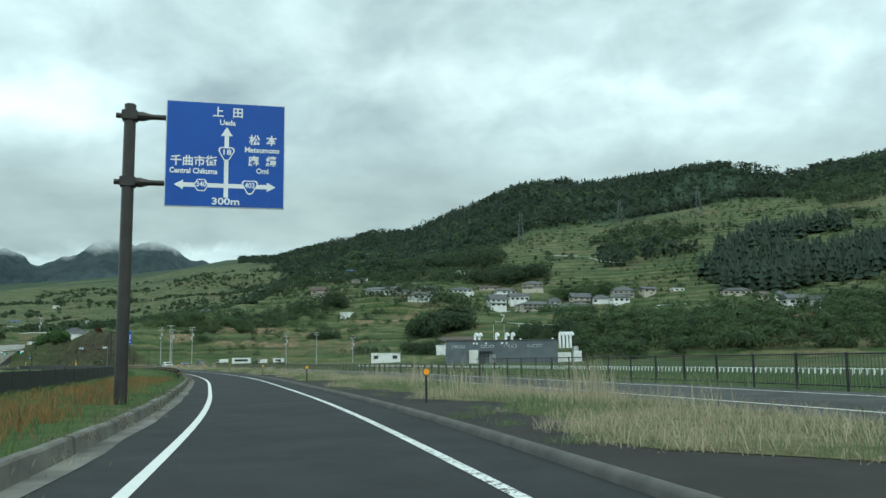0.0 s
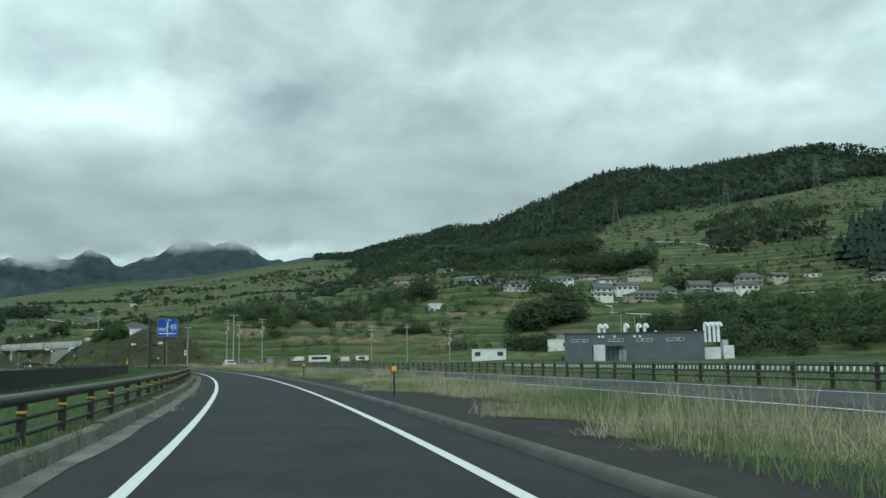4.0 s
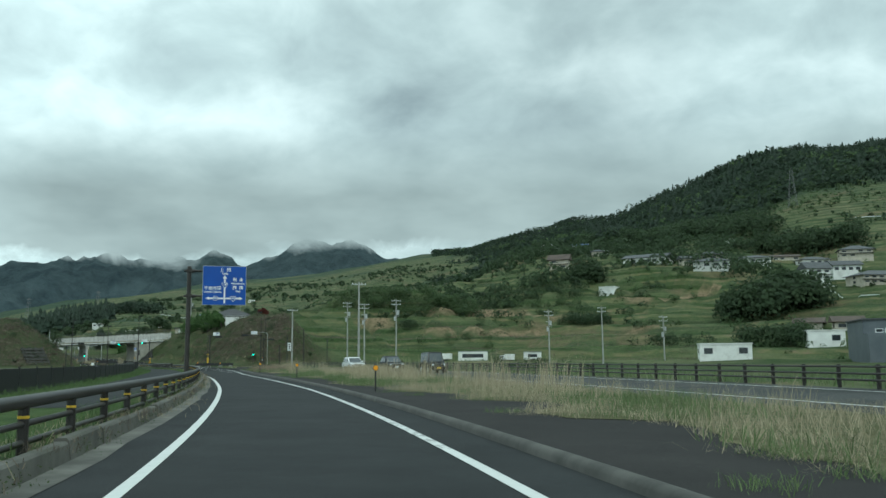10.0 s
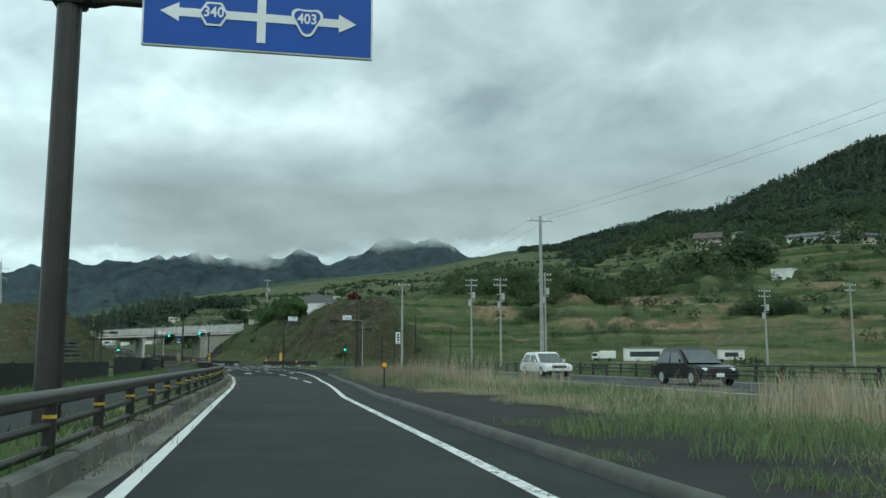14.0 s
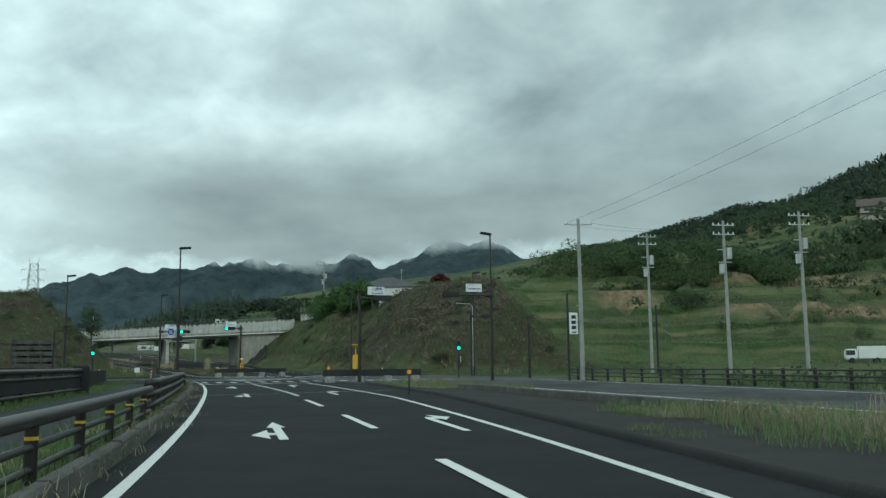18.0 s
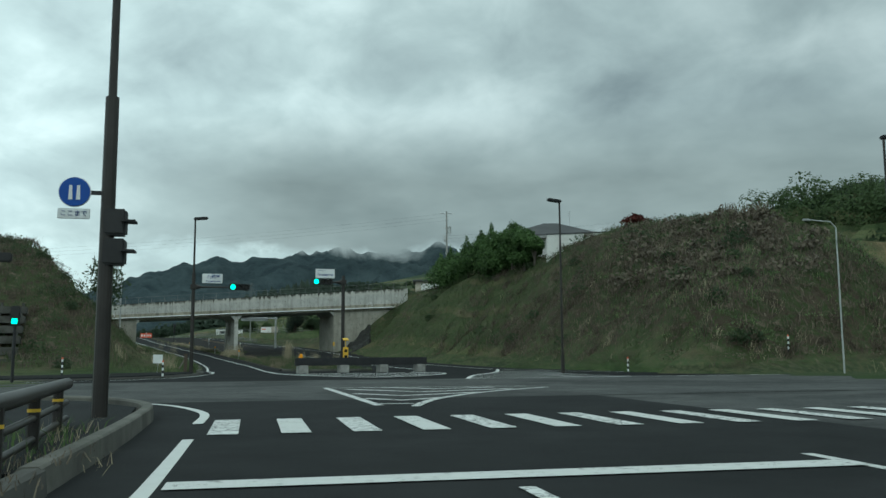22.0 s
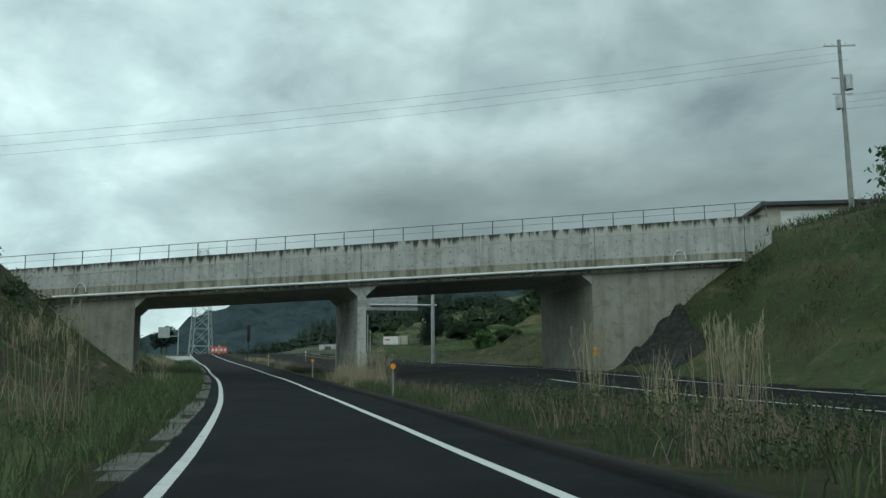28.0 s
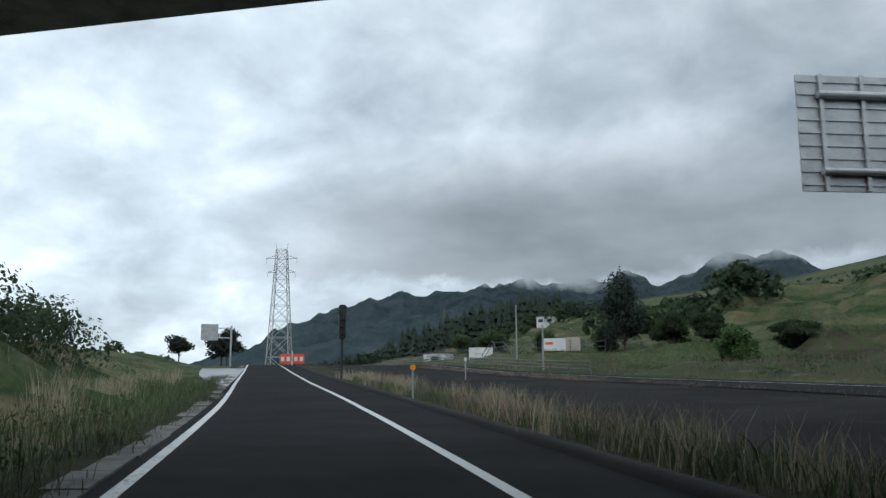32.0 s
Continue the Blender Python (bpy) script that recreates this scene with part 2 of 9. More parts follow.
M["seam"] = worn("sealed_joint", (0.15, 0.152, 0.148), (0.25, 0.25, 0.243), 2.2, 0.85)
M["layby"] = worn("worn_pale_paint", (0.30, 0.31, 0.31), (0.42, 0.43, 0.43), 0.5, 0.8, dirt=(0.14, 0.145, 0.145))
M["line_worn"] = paint("road_line_worn", (0.62, 0.63, 0.61), 1.45, (0.03, 0.031, 0.033))
M["concrete"] = worn("concrete_kerb", (0.066, 0.064, 0.055), (0.145, 0.140, 0.122), 1.1, 0.9, dirt=(0.06, 0.065, 0.045))
M["gutter_dirty"] = worn("gutter_concrete_dirty", (0.075, 0.073, 0.064), (0.17, 0.165, 0.145), 1.6, 0.9, dirt=(0.028, 0.03, 0.02))
M["block"] = worn("pale_concrete_block", (0.24, 0.24, 0.225), (0.38, 0.375, 0.35), 2.0, 0.9, dirt=(0.13, 0.128, 0.115))
M["gutter"] = worn("gutter_concrete", (0.075, 0.073, 0.064), (0.185, 0.18, 0.158), 0.9, 0.9, dirt=(0.04, 0.042, 0.036))
M["crib"] = worn("crib_concrete", (0.05, 0.05, 0.044), (0.10, 0.098, 0.088), 1.5, 0.9, dirt=(0.03, 0.032, 0.022))
M["low_wall"] = worn("low_wall_concrete", (0.05, 0.05, 0.042), (0.105, 0.10, 0.09), 1.3, 0.9, dirt=(0.05, 0.052, 0.04))
M["kerb_dark"] = worn("concrete_kerb_dark", (0.055, 0.054, 0.049), (0.098, 0.095, 0.086), 1.5, 0.9, dirt=(0.05, 0.05, 0.045))
M["brown_metal"] = worn("brown_painted_steel", (0.025, 0.0215, 0.0195), (0.038, 0.033, 0.030), 2.0, 0.45, 0.2, 60, 0.05)
M["dark_metal"] = worn("dark_painted_steel", (0.018, 0.019, 0.021), (0.03, 0.03, 0.032), 2.0, 0.5, 0.2, 60, 0.05)
M["galv"] = worn("galvanised_steel", (0.42, 0.43, 0.43), (0.55, 0.56, 0.56), 3.0, 0.45, 0.7, 50, 0.05)
M["grey_pole"] = worn("concrete_pole", (0.27, 0.27, 0.255), (0.36, 0.36, 0.34), 1.5, 0.85)
M["sign_blue"] = worn("sign_blue", (0.0012, 0.060, 0.33), (0.0015, 0.072, 0.38), 0.8, 0.55, 0.0, 200, 0.0)
M["sign_white"] = worn("sign_white", (0.72, 0.74, 0.74), (0.80, 0.82, 0.82), 1.5, 0.45, 0.0, 80, 0.0)
M["yellow"] = worn("yellow_paint", (0.66, 0.40, 0.03), (0.78, 0.50, 0.04), 2.5, 0.5)
M["orange"] = worn("orange_reflector", (0.85, 0.32, 0.01), (0.95, 0.40, 0.02), 6.0, 0.35)
M["red"] = worn("red_orange_plastic", (0.72, 0.11, 0.05), (0.82, 0.15, 0.07), 3.0, 0.5)
M["black"] = worn("black_plastic", (0.012, 0.012, 0.013), (0.02, 0.02, 0.021), 3.0, 0.5)
M["glass"] = worn("window_glass_dark", (0.02, 0.024, 0.028), (0.035, 0.04, 0.045), 0.6, 0.1)
M["rubber"] = worn("tyre_rubber", (0.015, 0.015, 0.015), (0.022, 0.022, 0.022), 8, 0.85)

# ---- helpers for meshes ----


def mesh_of(name, verts, faces, mats, parent=None, idx=None, smooth=False):
    me = bpy.data.meshes.new(name)
    me.from_pydata(verts if isinstance(verts, list) else [tuple(v) for v in verts], [], faces if isinstance(faces, list) else [tuple(f) for f in faces])
    for m in mats if isinstance(mats, (list, tuple)) else [mats]:
        me.materials.append(m)
    if idx is not None:
        me.polygons.foreach_set("material_index", np.asarray(idx, dtype=np.int32))
    if smooth:
        me.polygons.foreach_set("use_smooth", np.ones(len(me.polygons), dtype=bool))
    me.update()
    ob = new(name, me)
    if parent is not None:
        ob.parent = parent
    return ob


def fast_mesh(name, verts, faces, mat, smooth=False):
    """A large mesh out of numpy arrays: verts (n, 3), faces (m, 3 or 4)."""
    me = bpy.data.meshes.new(name)
    k = faces.shape[1]
    me.vertices.add(len(verts)), me.loops.add(len(faces) * k), me.polygons.add(len(faces))
    me.vertices.foreach_set("co", np.ascontiguousarray(verts, dtype=np.float32).ravel())
    me.loops.foreach_set("vertex_index", np.ascontiguousarray(faces, dtype=np.int32).ravel())
    me.polygons.foreach_set("loop_start", np.arange(0, len(faces) * k, k, dtype=np.int32))
    me.polygons.foreach_set("use_smooth", np.full(len(faces), smooth))
    me.update(calc_edges=True)
    me.materials.append(mat)
    return new(name, me)


def part(name, bm, material, parent=None, label=""):
    me = bpy.data.meshes.new(name)
    bm.to_mesh(me)
    bm.free()
    me.materials.append(material)
    ob = new(name, me)
    if parent is not None:
        ob.parent = parent
    if label:
        ob["label"] = label
    return ob


def thing(name, m, label, category, group="", kind=""):
    ob = new(name)
    ob.matrix_basis = m
    return tagged(ob, label, category, group, kind)


def box(x0, y0, z0, x1, y1, z1, bevel=0.0, bm=None):
    bm = bm or bmesh.new()
    r = bmesh.ops.create_cube(bm, size=1.0)
    bmesh.ops.scale(bm, vec=(x1 - x0, y1 - y0, z1 - z0), verts=r["verts"])
    bmesh.ops.translate(bm, vec=((x0 + x1) / 2, (y0 + y1) / 2, (z0 + z1) / 2), verts=r["verts"])
    if bevel:
        es = {e for v in r["verts"] for e in v.link_edges}
        bmesh.ops.bevel(bm, geom=list(es), offset=bevel, segments=2, affect="EDGES")
    return bm


def rod(a, b, r0, r1=None, seg=12, bm=None, caps=True):
    """A round bar from a to b, of radius r0 at a and r1 at b."""
    bm = bm or bmesh.new()
    a, b = Vector(a), Vector(b)
    d = b - a
    res = bmesh.ops.create_cone(bm, cap_ends=caps, segments=seg, radius1=r0, radius2=r0 if r1 is None else r1, depth=d.length)
    q = Vector((0, 0, 1)).rotation_difference(d.normalized()).to_matrix().to_4x4()
    bmesh.ops.transform(bm, matrix=Matrix.Translation((a + b) / 2) @ q, verts=res["verts"])
    return bm


def ball(c, r, seg=12, bm=None, squash=(1, 1, 1)):
    bm = bm or bmesh.new()
    res = bmesh.ops.create_uvsphere(bm, u_segments=seg, v_segments=max(6, seg // 2), radius=r)
    bmesh.ops.scale(bm, vec=squash, verts=res["verts"])
    bmesh.ops.translate(bm, vec=c, verts=res["verts"])
    return bm


def prism(poly, z0, z1, bm=None):
    """A flat polygon (x, y) drawn up from z0 to z1."""
    bm = bm or bmesh.new()
    lo, hi = [bm.verts.new((x, y, z0)) for x, y in poly], [bm.verts.new((x, y, z1)) for x, y in poly]
    bm.faces.new(lo[::-1]), bm.faces.new(hi)
    n = len(poly)
    for i in range(n):
        bm.faces.new((lo[i], lo[(i + 1) % n], hi[(i + 1) % n], hi[i]))
    bmesh.ops.recalc_face_normals(bm, faces=bm.faces[:])
    return bm


# ---- the line of the road: metres along it, place, height of the surface ----
LINE = np.array([
    (-60, 11.7, -59.5, 0), (-20, 3.7, -20.3, 0), (0, -0.34, -0.67, 0), (20, -4.39, 18.92, 0), (40, -9.26, 38.31, 0), (60, -14.48, 57.62, 0), (80, -20.4, 76.72, 0),
    (100, -26.89, 95.64, 0), (120, -33.89, 114.37, 0), (140, -41.47, 132.88, 0), (160, -50.01, 150.96, 0), (180, -59.28, 168.68, 0),
    (200, -68.92, 186.21, 0), (220, -78.73, 203.63, 0), (240, -89.38, 220.55, 0), (260, -100.83, 236.95, 0), (280, -112.77, 252.99, 0),
    (300, -125.31, 268.58, 0), (320, -138.44, 283.66, -0.06), (340, -151.98, 298.37, -0.02), (360, -165.85, 312.79, 0.18),
    (380, -180.35, 326.55, 0.62), (400, -195.25, 339.89, 1.2), (420, -210.5, 353.0, 1.85), (440, -226.0, 365.65, 2.6), (470, -249.2, 384.65, 3.8), (510, -280.2, 409.95, 5.0), (620, -365.3, 479.6, 6.6)])
REF_S = np.arange(-60, 620.1, 2.0)


def spline(s, col):
    """A smooth curve through the LINE column (Hermite with central slopes)."""
    xs, ys = LINE[:, 0], LINE[:, col]
    m = np.gradient(ys, xs)
    i = np.clip(np.searchsorted(xs, s) - 1, 0, len(xs) - 2)
    h = xs[i + 1] - xs[i]
    t = (s - xs[i]) / h
    return (2 * t**3 - 3 * t**2 + 1) * ys[i] + (t**3 - 2 * t**2 + t) * h * m[i] + (3 * t**2 - 2 * t**3) * ys[i + 1] + (t**3 - t**2) * h * m[i + 1]


RISE = np.interp(REF_S, [-60, 299, 315.5, 336, 346, 360, 380, 400, 420, 440, 463, 490, 530, 620], [0, 0, -0.05, -0.05, 0.02, 0.18, 0.62, 1.2, 1.87, 2.62, 3.55, 4.78, 5.7, 6.8])
REF = np.stack([spline(REF_S, 1), spline(REF_S, 2), RISE], 1)
TAN = np.gradient(REF[:, :2], axis=0)
TAN /= np.linalg.norm(TAN, axis=1)[:, None]


def at(s, off, dz=0.0):
    """World place s metres along the road and off metres to its right."""
    x, y, z = (float(np.interp(s, REF_S, REF[:, c])) for c in range(3))
    tx, ty = (float(np.interp(s, REF_S, TAN[:, c])) for c in range(2))
    return Vector((x + ty * off, y - tx * off, z + dz))


def heading(s):
    """Degrees by which the road is turned to the left from +y at s."""
    return math.degrees(math.atan2(-float(np.interp(s, REF_S, TAN[:, 0])), float(np.interp(s, REF_S, TAN[:, 1]))))


def beside(s, off, dz=0.0, turn=0.0):
    """Pose at the roadside whose +y runs along the road."""
    p = at(s, off, dz)
    return pose(p.x, p.y, p.z, 0, 0, heading(s) + turn)


def road_place(x, y):
    """Metres along the road and off to its right, for arrays of places."""
    x, y = np.atleast_1d(x).astype(float), np.atleast_1d(y).astype(float)
    s, off = np.empty_like(x), np.empty_like(x)
    for i in range(0, len(x), 20000):
        dx, dy = x[i:i + 20000, None] - REF[None, :, 0], y[i:i + 20000, None] - REF[None, :, 1]
        k = np.argmin(dx * dx + dy * dy, axis=1)
        r = np.arange(len(k))
        dx, dy = dx[r, k], dy[r, k]
        s[i:i + 20000] = REF_S[k] + dx * TAN[k, 0] + dy * TAN[k, 1]
        off[i:i + 20000] = dx * TAN[k, 1] - dy * TAN[k, 0]
    return s, off


# ---- lie of the land ----
CROSS_S = 309.0


def lattice(x, y, seed):
    """Smooth value noise, -1 to 1."""
    xi, yi = np.floor(x).astype(np.int64), np.floor(y).astype(np.int64)
    fx, fy = x - xi, y - yi
    fx, fy = fx * fx * (3 - 2 * fx), fy * fy * (3 - 2 * fy)

    def h(a, b):
        n = (a * 374761393 + b * 668265263 + seed * 974711) & 0x7FFFFFFF
        n = ((n ^ (n >> 13)) * 1274126177) & 0x7FFFFFFF
        return ((n ^ (n >> 16)) & 0xFFFF) / 32767.5 - 1
    return (h(xi, yi) * (1 - fx) + h(xi + 1, yi) * fx) * (1 - fy) + (h(xi, yi + 1) * (1 - fx) + h(xi + 1, yi + 1) * fx) * fy


def fbm(x, y, size, seed, octaves=4):
    out, amp = np.zeros_like(x, dtype=float), 1.0
    for o in range(octaves):
        out += amp * lattice(x / size, y / size, seed + o)
        size, amp = size / 2, amp / 2
    return out


def smooth(a, b, v):
    t = np.clip((v - a) / (b - a), 0, 1)
    return t * t * (3 - 2 * t)


HILL_AZ = [-90, -60, -35, -27.6, -22, -18.5, -14.4, -10, -6.7, -5, -2.6, 0.4, 2.3, 3.4, 8.6, 10.8, 16, 20, 25, 30, 40, 50, 70, 90]
HILL_EL = [0.1, 0.2, 0.226, 0.218, 0.211, 0.216, 0.209, 0.203, 0.211, 0.203, 0.184, 0.166, 0.153, 0.155, 0.138, 0.129, 0.118, 0.104, 0.091, 0.078, 0.06, 0.04, 0.02, 0.01]
HILL_R1 = [1400, 1400, 1400, 1400, 1400, 1420, 1450, 1480, 1550, 1540, 1550, 1900, 2250, 2450, 2450, 2400, 2300, 2400, 2500, 2500, 2500, 2500, 2500, 2500]


def zs_left(d):
    """Low knoll beside the road beyond the bridge."""
    return 6.6 * (1 - smooth(5, 27, d))


def land(x, y):
    """Height of the ground for arrays of places."""
    x, y = np.atleast_1d(x).astype(float), np.atleast_1d(y).astype(float)
    r, az = np.hypot(x, y), np.degrees(np.arctan2(-x, y))
    az = np.where(np.abs(az) > 90, np.sign(az) * 90, az)
    r0 = np.interp(az, [-90, -30, 0, 12, 18, 22, 26, 32, 50, 90], [230, 272, 290, 308, 314, 318, 338, 385, 420, 600])
    r1 = np.interp(az, HILL_AZ[:], HILL_R1)
    h1 = np.interp(az, HILL_AZ, HILL_EL) * r1
    p = np.interp(az, [-20, -9, -4, 2, 6, 12, 19, 24, 29, 40], [1.12, 1.07, 0.97, 0.92, 1.0, 1.35, 2.2, 2.2, 1.4, 1.0])
    u = np.clip((r - r0) / (r1 - r0), 0, 1)
    z = h1 * (1 - (1 - u) ** p)
    # behind the near bluffs the fields rise more gently
    knee_r = np.interp(az, [2, 8, 12, 16, 20, 25, 30, 40], [900, 520, 440, 395, 352, 370, 420, 450])
    knee_z = np.interp(az, [2, 8, 12, 16, 20, 25, 30, 40], [150, 47, 31, 22.5, 14.5, 11, 6, 2])
    gentle = knee_z + np.interp(az, HILL_AZ, HILL_EL) * np.maximum(r - knee_r, 0) * (1 - np.interp(az, [2, 8, 14, 24, 30, 40], [0.1, 0.35, 0.6, 0.6, 0.1, 0.2]) * (1 - smooth(300, 1500, r - knee_r)))
    z = np.where((az > 2) & (r > knee_r), np.minimum(z, gentle), np.where(az > 2, np.minimum(z, knee_z + 0 * z + 0.02 * (r - knee_r)), z))
    bluff = knee_z * np.clip((r - r0) / (knee_r - r0), 0, 1) ** 0.8 * smooth(10, 15, az) * (1 - smooth(26, 29, az))
    z = np.maximum(np.maximum(z, bluff * (r < knee_r + 15)), 0)
    # the village lies on a shelf
    shelf = np.interp(az, [-40, -25, -16, -10, -8, -5, -2.5, 0, 2, 5, 8, 11.5], [-6, -13, -16, -16.5, -17, -15, -5, 7.5, 11.5, 11.5, 10, 0])
    z = np.maximum(z + shelf * smooth(350, 432, r) * (1 - smooth(470, 1050, r)), 0)
    z = z * (1 - 0.6 * smooth(0, 1500, r - r1))
    # folds of the far slopes, small waves of the near ones
    z += smooth(500, 1300, r) * np.minimum(1, h1 / 150) * 11 * fbm(x, y, 260, 5, 4) * smooth(0, 60, z)
    z += smooth(2, 14, z) * 1.3 * fbm(x, y, 45, 9, 3)
    # wooded foothill on the plain beyond the bridge
    d = np.hypot((x + 524) * 0.78 + (y - 756) * 0.63, ((y - 756) * 0.78 - (x + 524) * 0.63) * 0.8)
    z = np.maximum(z, 52 * np.exp(-(d / 62) ** 2) - 4)
    # the ground between road and bridge on the left, through which the road is cut
    d = np.hypot((x + 192) / 1.0, (y - 311) / 1.0)
    z = np.maximum(z, 11.8 * (1 - smooth(8, 46, d)) + 0.4 * fbm(x, y, 14, 3, 3) * (d < 40))
    d = np.hypot(x + 219, y - 335.5)
    z = np.maximum(z, zs_left(d) + 0.5 * fbm(x, y, 9, 8, 3) * (d < 24))
    # cuttings of the road and of the crossing street
    s, off = road_place(x, y)
    zr = np.interp(s, REF_S, REF[:, 2])
    right = np.interp(s, [-60, 0, 180, 270, 300, 330, 360, 395, 430, 620], [21, 21, 25, 27, 24, 22.5, 21.5, 20.0, 21.5, 21.5])
    left = np.interp(s, [-60, 290, 318, 335, 360, 395, 420, 620], [12, 10, 8, 6.0, 5.5, 6.0, 6.0, 14])
    edge = np.maximum(off - right, -off - left)
    bank = np.interp(edge, [0, 10.5, 18, 28, 60, 900], [0, 11, 11.8, 15.7, 23, 400])
    gentle_bank = np.interp(edge, [0, 3, 9, 40, 80, 900], [0, 0.7, 1.6, 13, 34, 420])
    bank = np.where(off > 0, gentle_bank + (bank - gentle_bank) * smooth(288, 306, s) * (1 - smooth(46, 60, off)), bank)
    low_bank = np.interp(edge, [0, 3, 12, 40, 900], [0, 0.9, 1.6, 6.0, 260])
    far = np.where(off > 0, smooth(398, 424, s), smooth(426, 462, s))
    cut = zr + (bank * (1 - far) + low_bank * far) * (1 + 0.08 * fbm(x, y, 9, 2, 2)) + np.maximum(edge, 0) ** 0.5 * 0.35 * fbm(x, y, 5, 12, 3)
    cut = np.where(off > 0, np.minimum(cut, np.interp(s, [354, 366, 376, 398, 416, 445], [60, 12.5, 9.2, 8.8, 9.0, 60]) + 0.22 * np.maximum(edge - 9, 0)), cut)
    cross = np.where((s > 250) & (s < 380) & (np.abs(off) < 170), np.abs(s - CROSS_S) - 8.5 - 2.6 * (s > CROSS_S) * (off < 0), 1e3)
    steep_side, easy_side = np.interp(cross, [0, 6.5, 900], [0, 7.6, 520]), np.interp(cross, [0, 3, 30, 60, 900], [0, 0.7, 9.5, 24, 520])
    cut2 = steep_side + (easy_side - steep_side) * smooth(36, 50, off) * (s > CROSS_S) + np.maximum(np.abs(off) - 70, 0) * 0.2 + np.maximum(cross, 0) ** 0.5 * 0.3 * fbm(x, y, 5, 4, 3) * (cross < 200)
    z = np.minimum(z, np.minimum(cut, np.maximum(cut2, zr)))
    # terraces of the orchards, which end at the cut slopes of the crossing
    step = np.where(np.hypot(x + 84, y - 212) < 200, 3.3, 3.2)
    f = (z + 0.5 * fbm(x, y, 22, 19, 2)) / step
    ter = z + step * (smooth(0.66, 0.98, f - np.floor(f)) - (f - np.floor(f)))
    keep = (1 - smooth(500, 700, r)) * smooth(0.6, 1.6, z) * smooth(21, 27, off) * (1 - smooth(286, 296, s) * (1 - smooth(44, 56, off)) * (1 - smooth(420, 460, s)))
    z = z + (ter - z) * 0.88 * keep
    # low ground towards the river on the left of the road before the crossing
    z = np.where((off < -9) & (s < 292), np.minimum(z, 0) - 1.6 * smooth(9, 16, -off), z)
    # bed under the carriageways
    z = np.where((edge < 0), zr - 0.10, z)
    return z


def wood_cover(x, y):
    """Above zero where closed woods cover the upper hill."""
    r, az = np.hypot(x, y), np.degrees(np.arctan2(-x, y))
    edge = np.interp(az, [-34, -16, -9, -4, 3, 8, 13], [930, 900, 860, 800, 930, 1300, 2100])
    return fbm(x, y, 130, 41, 3) - 0.35 + 1.7 * smooth(edge - 170, edge + 190, r)


def land_z(x, y):
    return float(land(np.array([x]), np.array([y]))[0])


def spread(lo, hi, a, b, fine, grow=1.16):
    """Places from lo to hi that lie fine apart between a and b and wider outside."""
    mid = list(np.arange(a, b + fine / 2, fine))
    g, v, left_side = fine, a, []
    while v > lo:
        g = min(g * grow, 120)
        v -= g
        left_side.append(v)
    g, v, right_side = fine, b, []
    while v < hi:
        g = min(g * grow, 120)
        v += g
        right_side.append(v)
    return np.array(left_side[::-1] + mid + right_side)


gx, gy = spread(-4200, 3000, -330, 150, 2.5), spread(-900, 4500, -20, 520, 2.5)
GX, GY = np.meshgrid(gx, gy)
GZ = land(GX.ravel(), GY.ravel())
nx, ny = len(gx), len(gy)
ii = (np.arange(ny - 1)[:, None] * nx + np.arange(nx - 1)[None]).ravel()
n = Nodes("field_ground", 0.95, 0.0, 0.1)
patch = n.voronoi(0.035, stretch=(1, 1.6, 0.15), out="Color")
tone = n.ramp(n.axis(0, patch), [(0.0, (0.044, 0.068, 0.032)), (0.5, (0.066, 0.094, 0.044)), (0.8, (0.096, 0.118, 0.056)), (1.0, (0.15, 0.135, 0.075))])
blot = n.noise(0.06, 5, 0.62, warp=0.8)
tone = n.mix(n.ramp(blot, [(0.40, (0, 0, 0)), (0.62, (1, 1, 1))]), tone, n.ramp(n.noise(0.35, 4, 0.6), [(0.3, (0.030, 0.052, 0.024)), (0.7, (0.068, 0.100, 0.044))]))
strip = n.noise(0.4, 3, 0.6, stretch=(0.25, 0.25, 2.6))
tone = n.mix(n.ramp(strip, [(0.46, (0, 0, 0)), (0.62, (0.8, 0.8, 0.8))]), tone, (0.035, 0.055, 0.02))
# hedges and bare terrace edges run along the contours
hedge = n.noise(0.9, 4, 0.6, stretch=(0.035, 0.035, 0.62), warp=0.3)
tone = n.mix(n.ramp(hedge, [(0.40, (0.85, 0.85, 0.85)), (0.47, (0, 0, 0))]), tone, (0.022, 0.038, 0.018))
tone = n.mix(n.ramp(hedge, [(0.56, (0, 0, 0)), (0.64, (0.6, 0.6, 0.6))]), tone, (0.135, 0.145, 0.075))
tone = n.mix(n.ramp(n.noise(2.6, 5, 0.7), [(0.42, (0, 0, 0)), (0.72, (0.7, 0.7, 0.7))]), tone, (0.14, 0.125, 0.07))
# bare soil here and there, and long grass on the steep risers
tone = n.mix(n.ramp(n.noise(0.028, 4, 0.6, warp=0.4), [(0.565, (0, 0, 0)), (0.61, (0.7, 0.7, 0.7))]), tone, n.ramp(n.noise(0.6, 4, 0.6), [(0.35, (0.095, 0.075, 0.045)), (0.65, (0.17, 0.128, 0.08))]))
steep = n.ramp(n.axis(2, n.t.nodes.new("ShaderNodeNewGeometry").outputs["Normal"]), [(0.80, (1, 1, 1)), (0.95, (0, 0, 0))])
tone = n.mix(n.math("MULTIPLY", steep, 0.5), tone, n.ramp(n.noise(0.8, 4, 0.6), [(0.3, (0.034, 0.058, 0.020)), (0.7, (0.078, 0.112, 0.040))]))
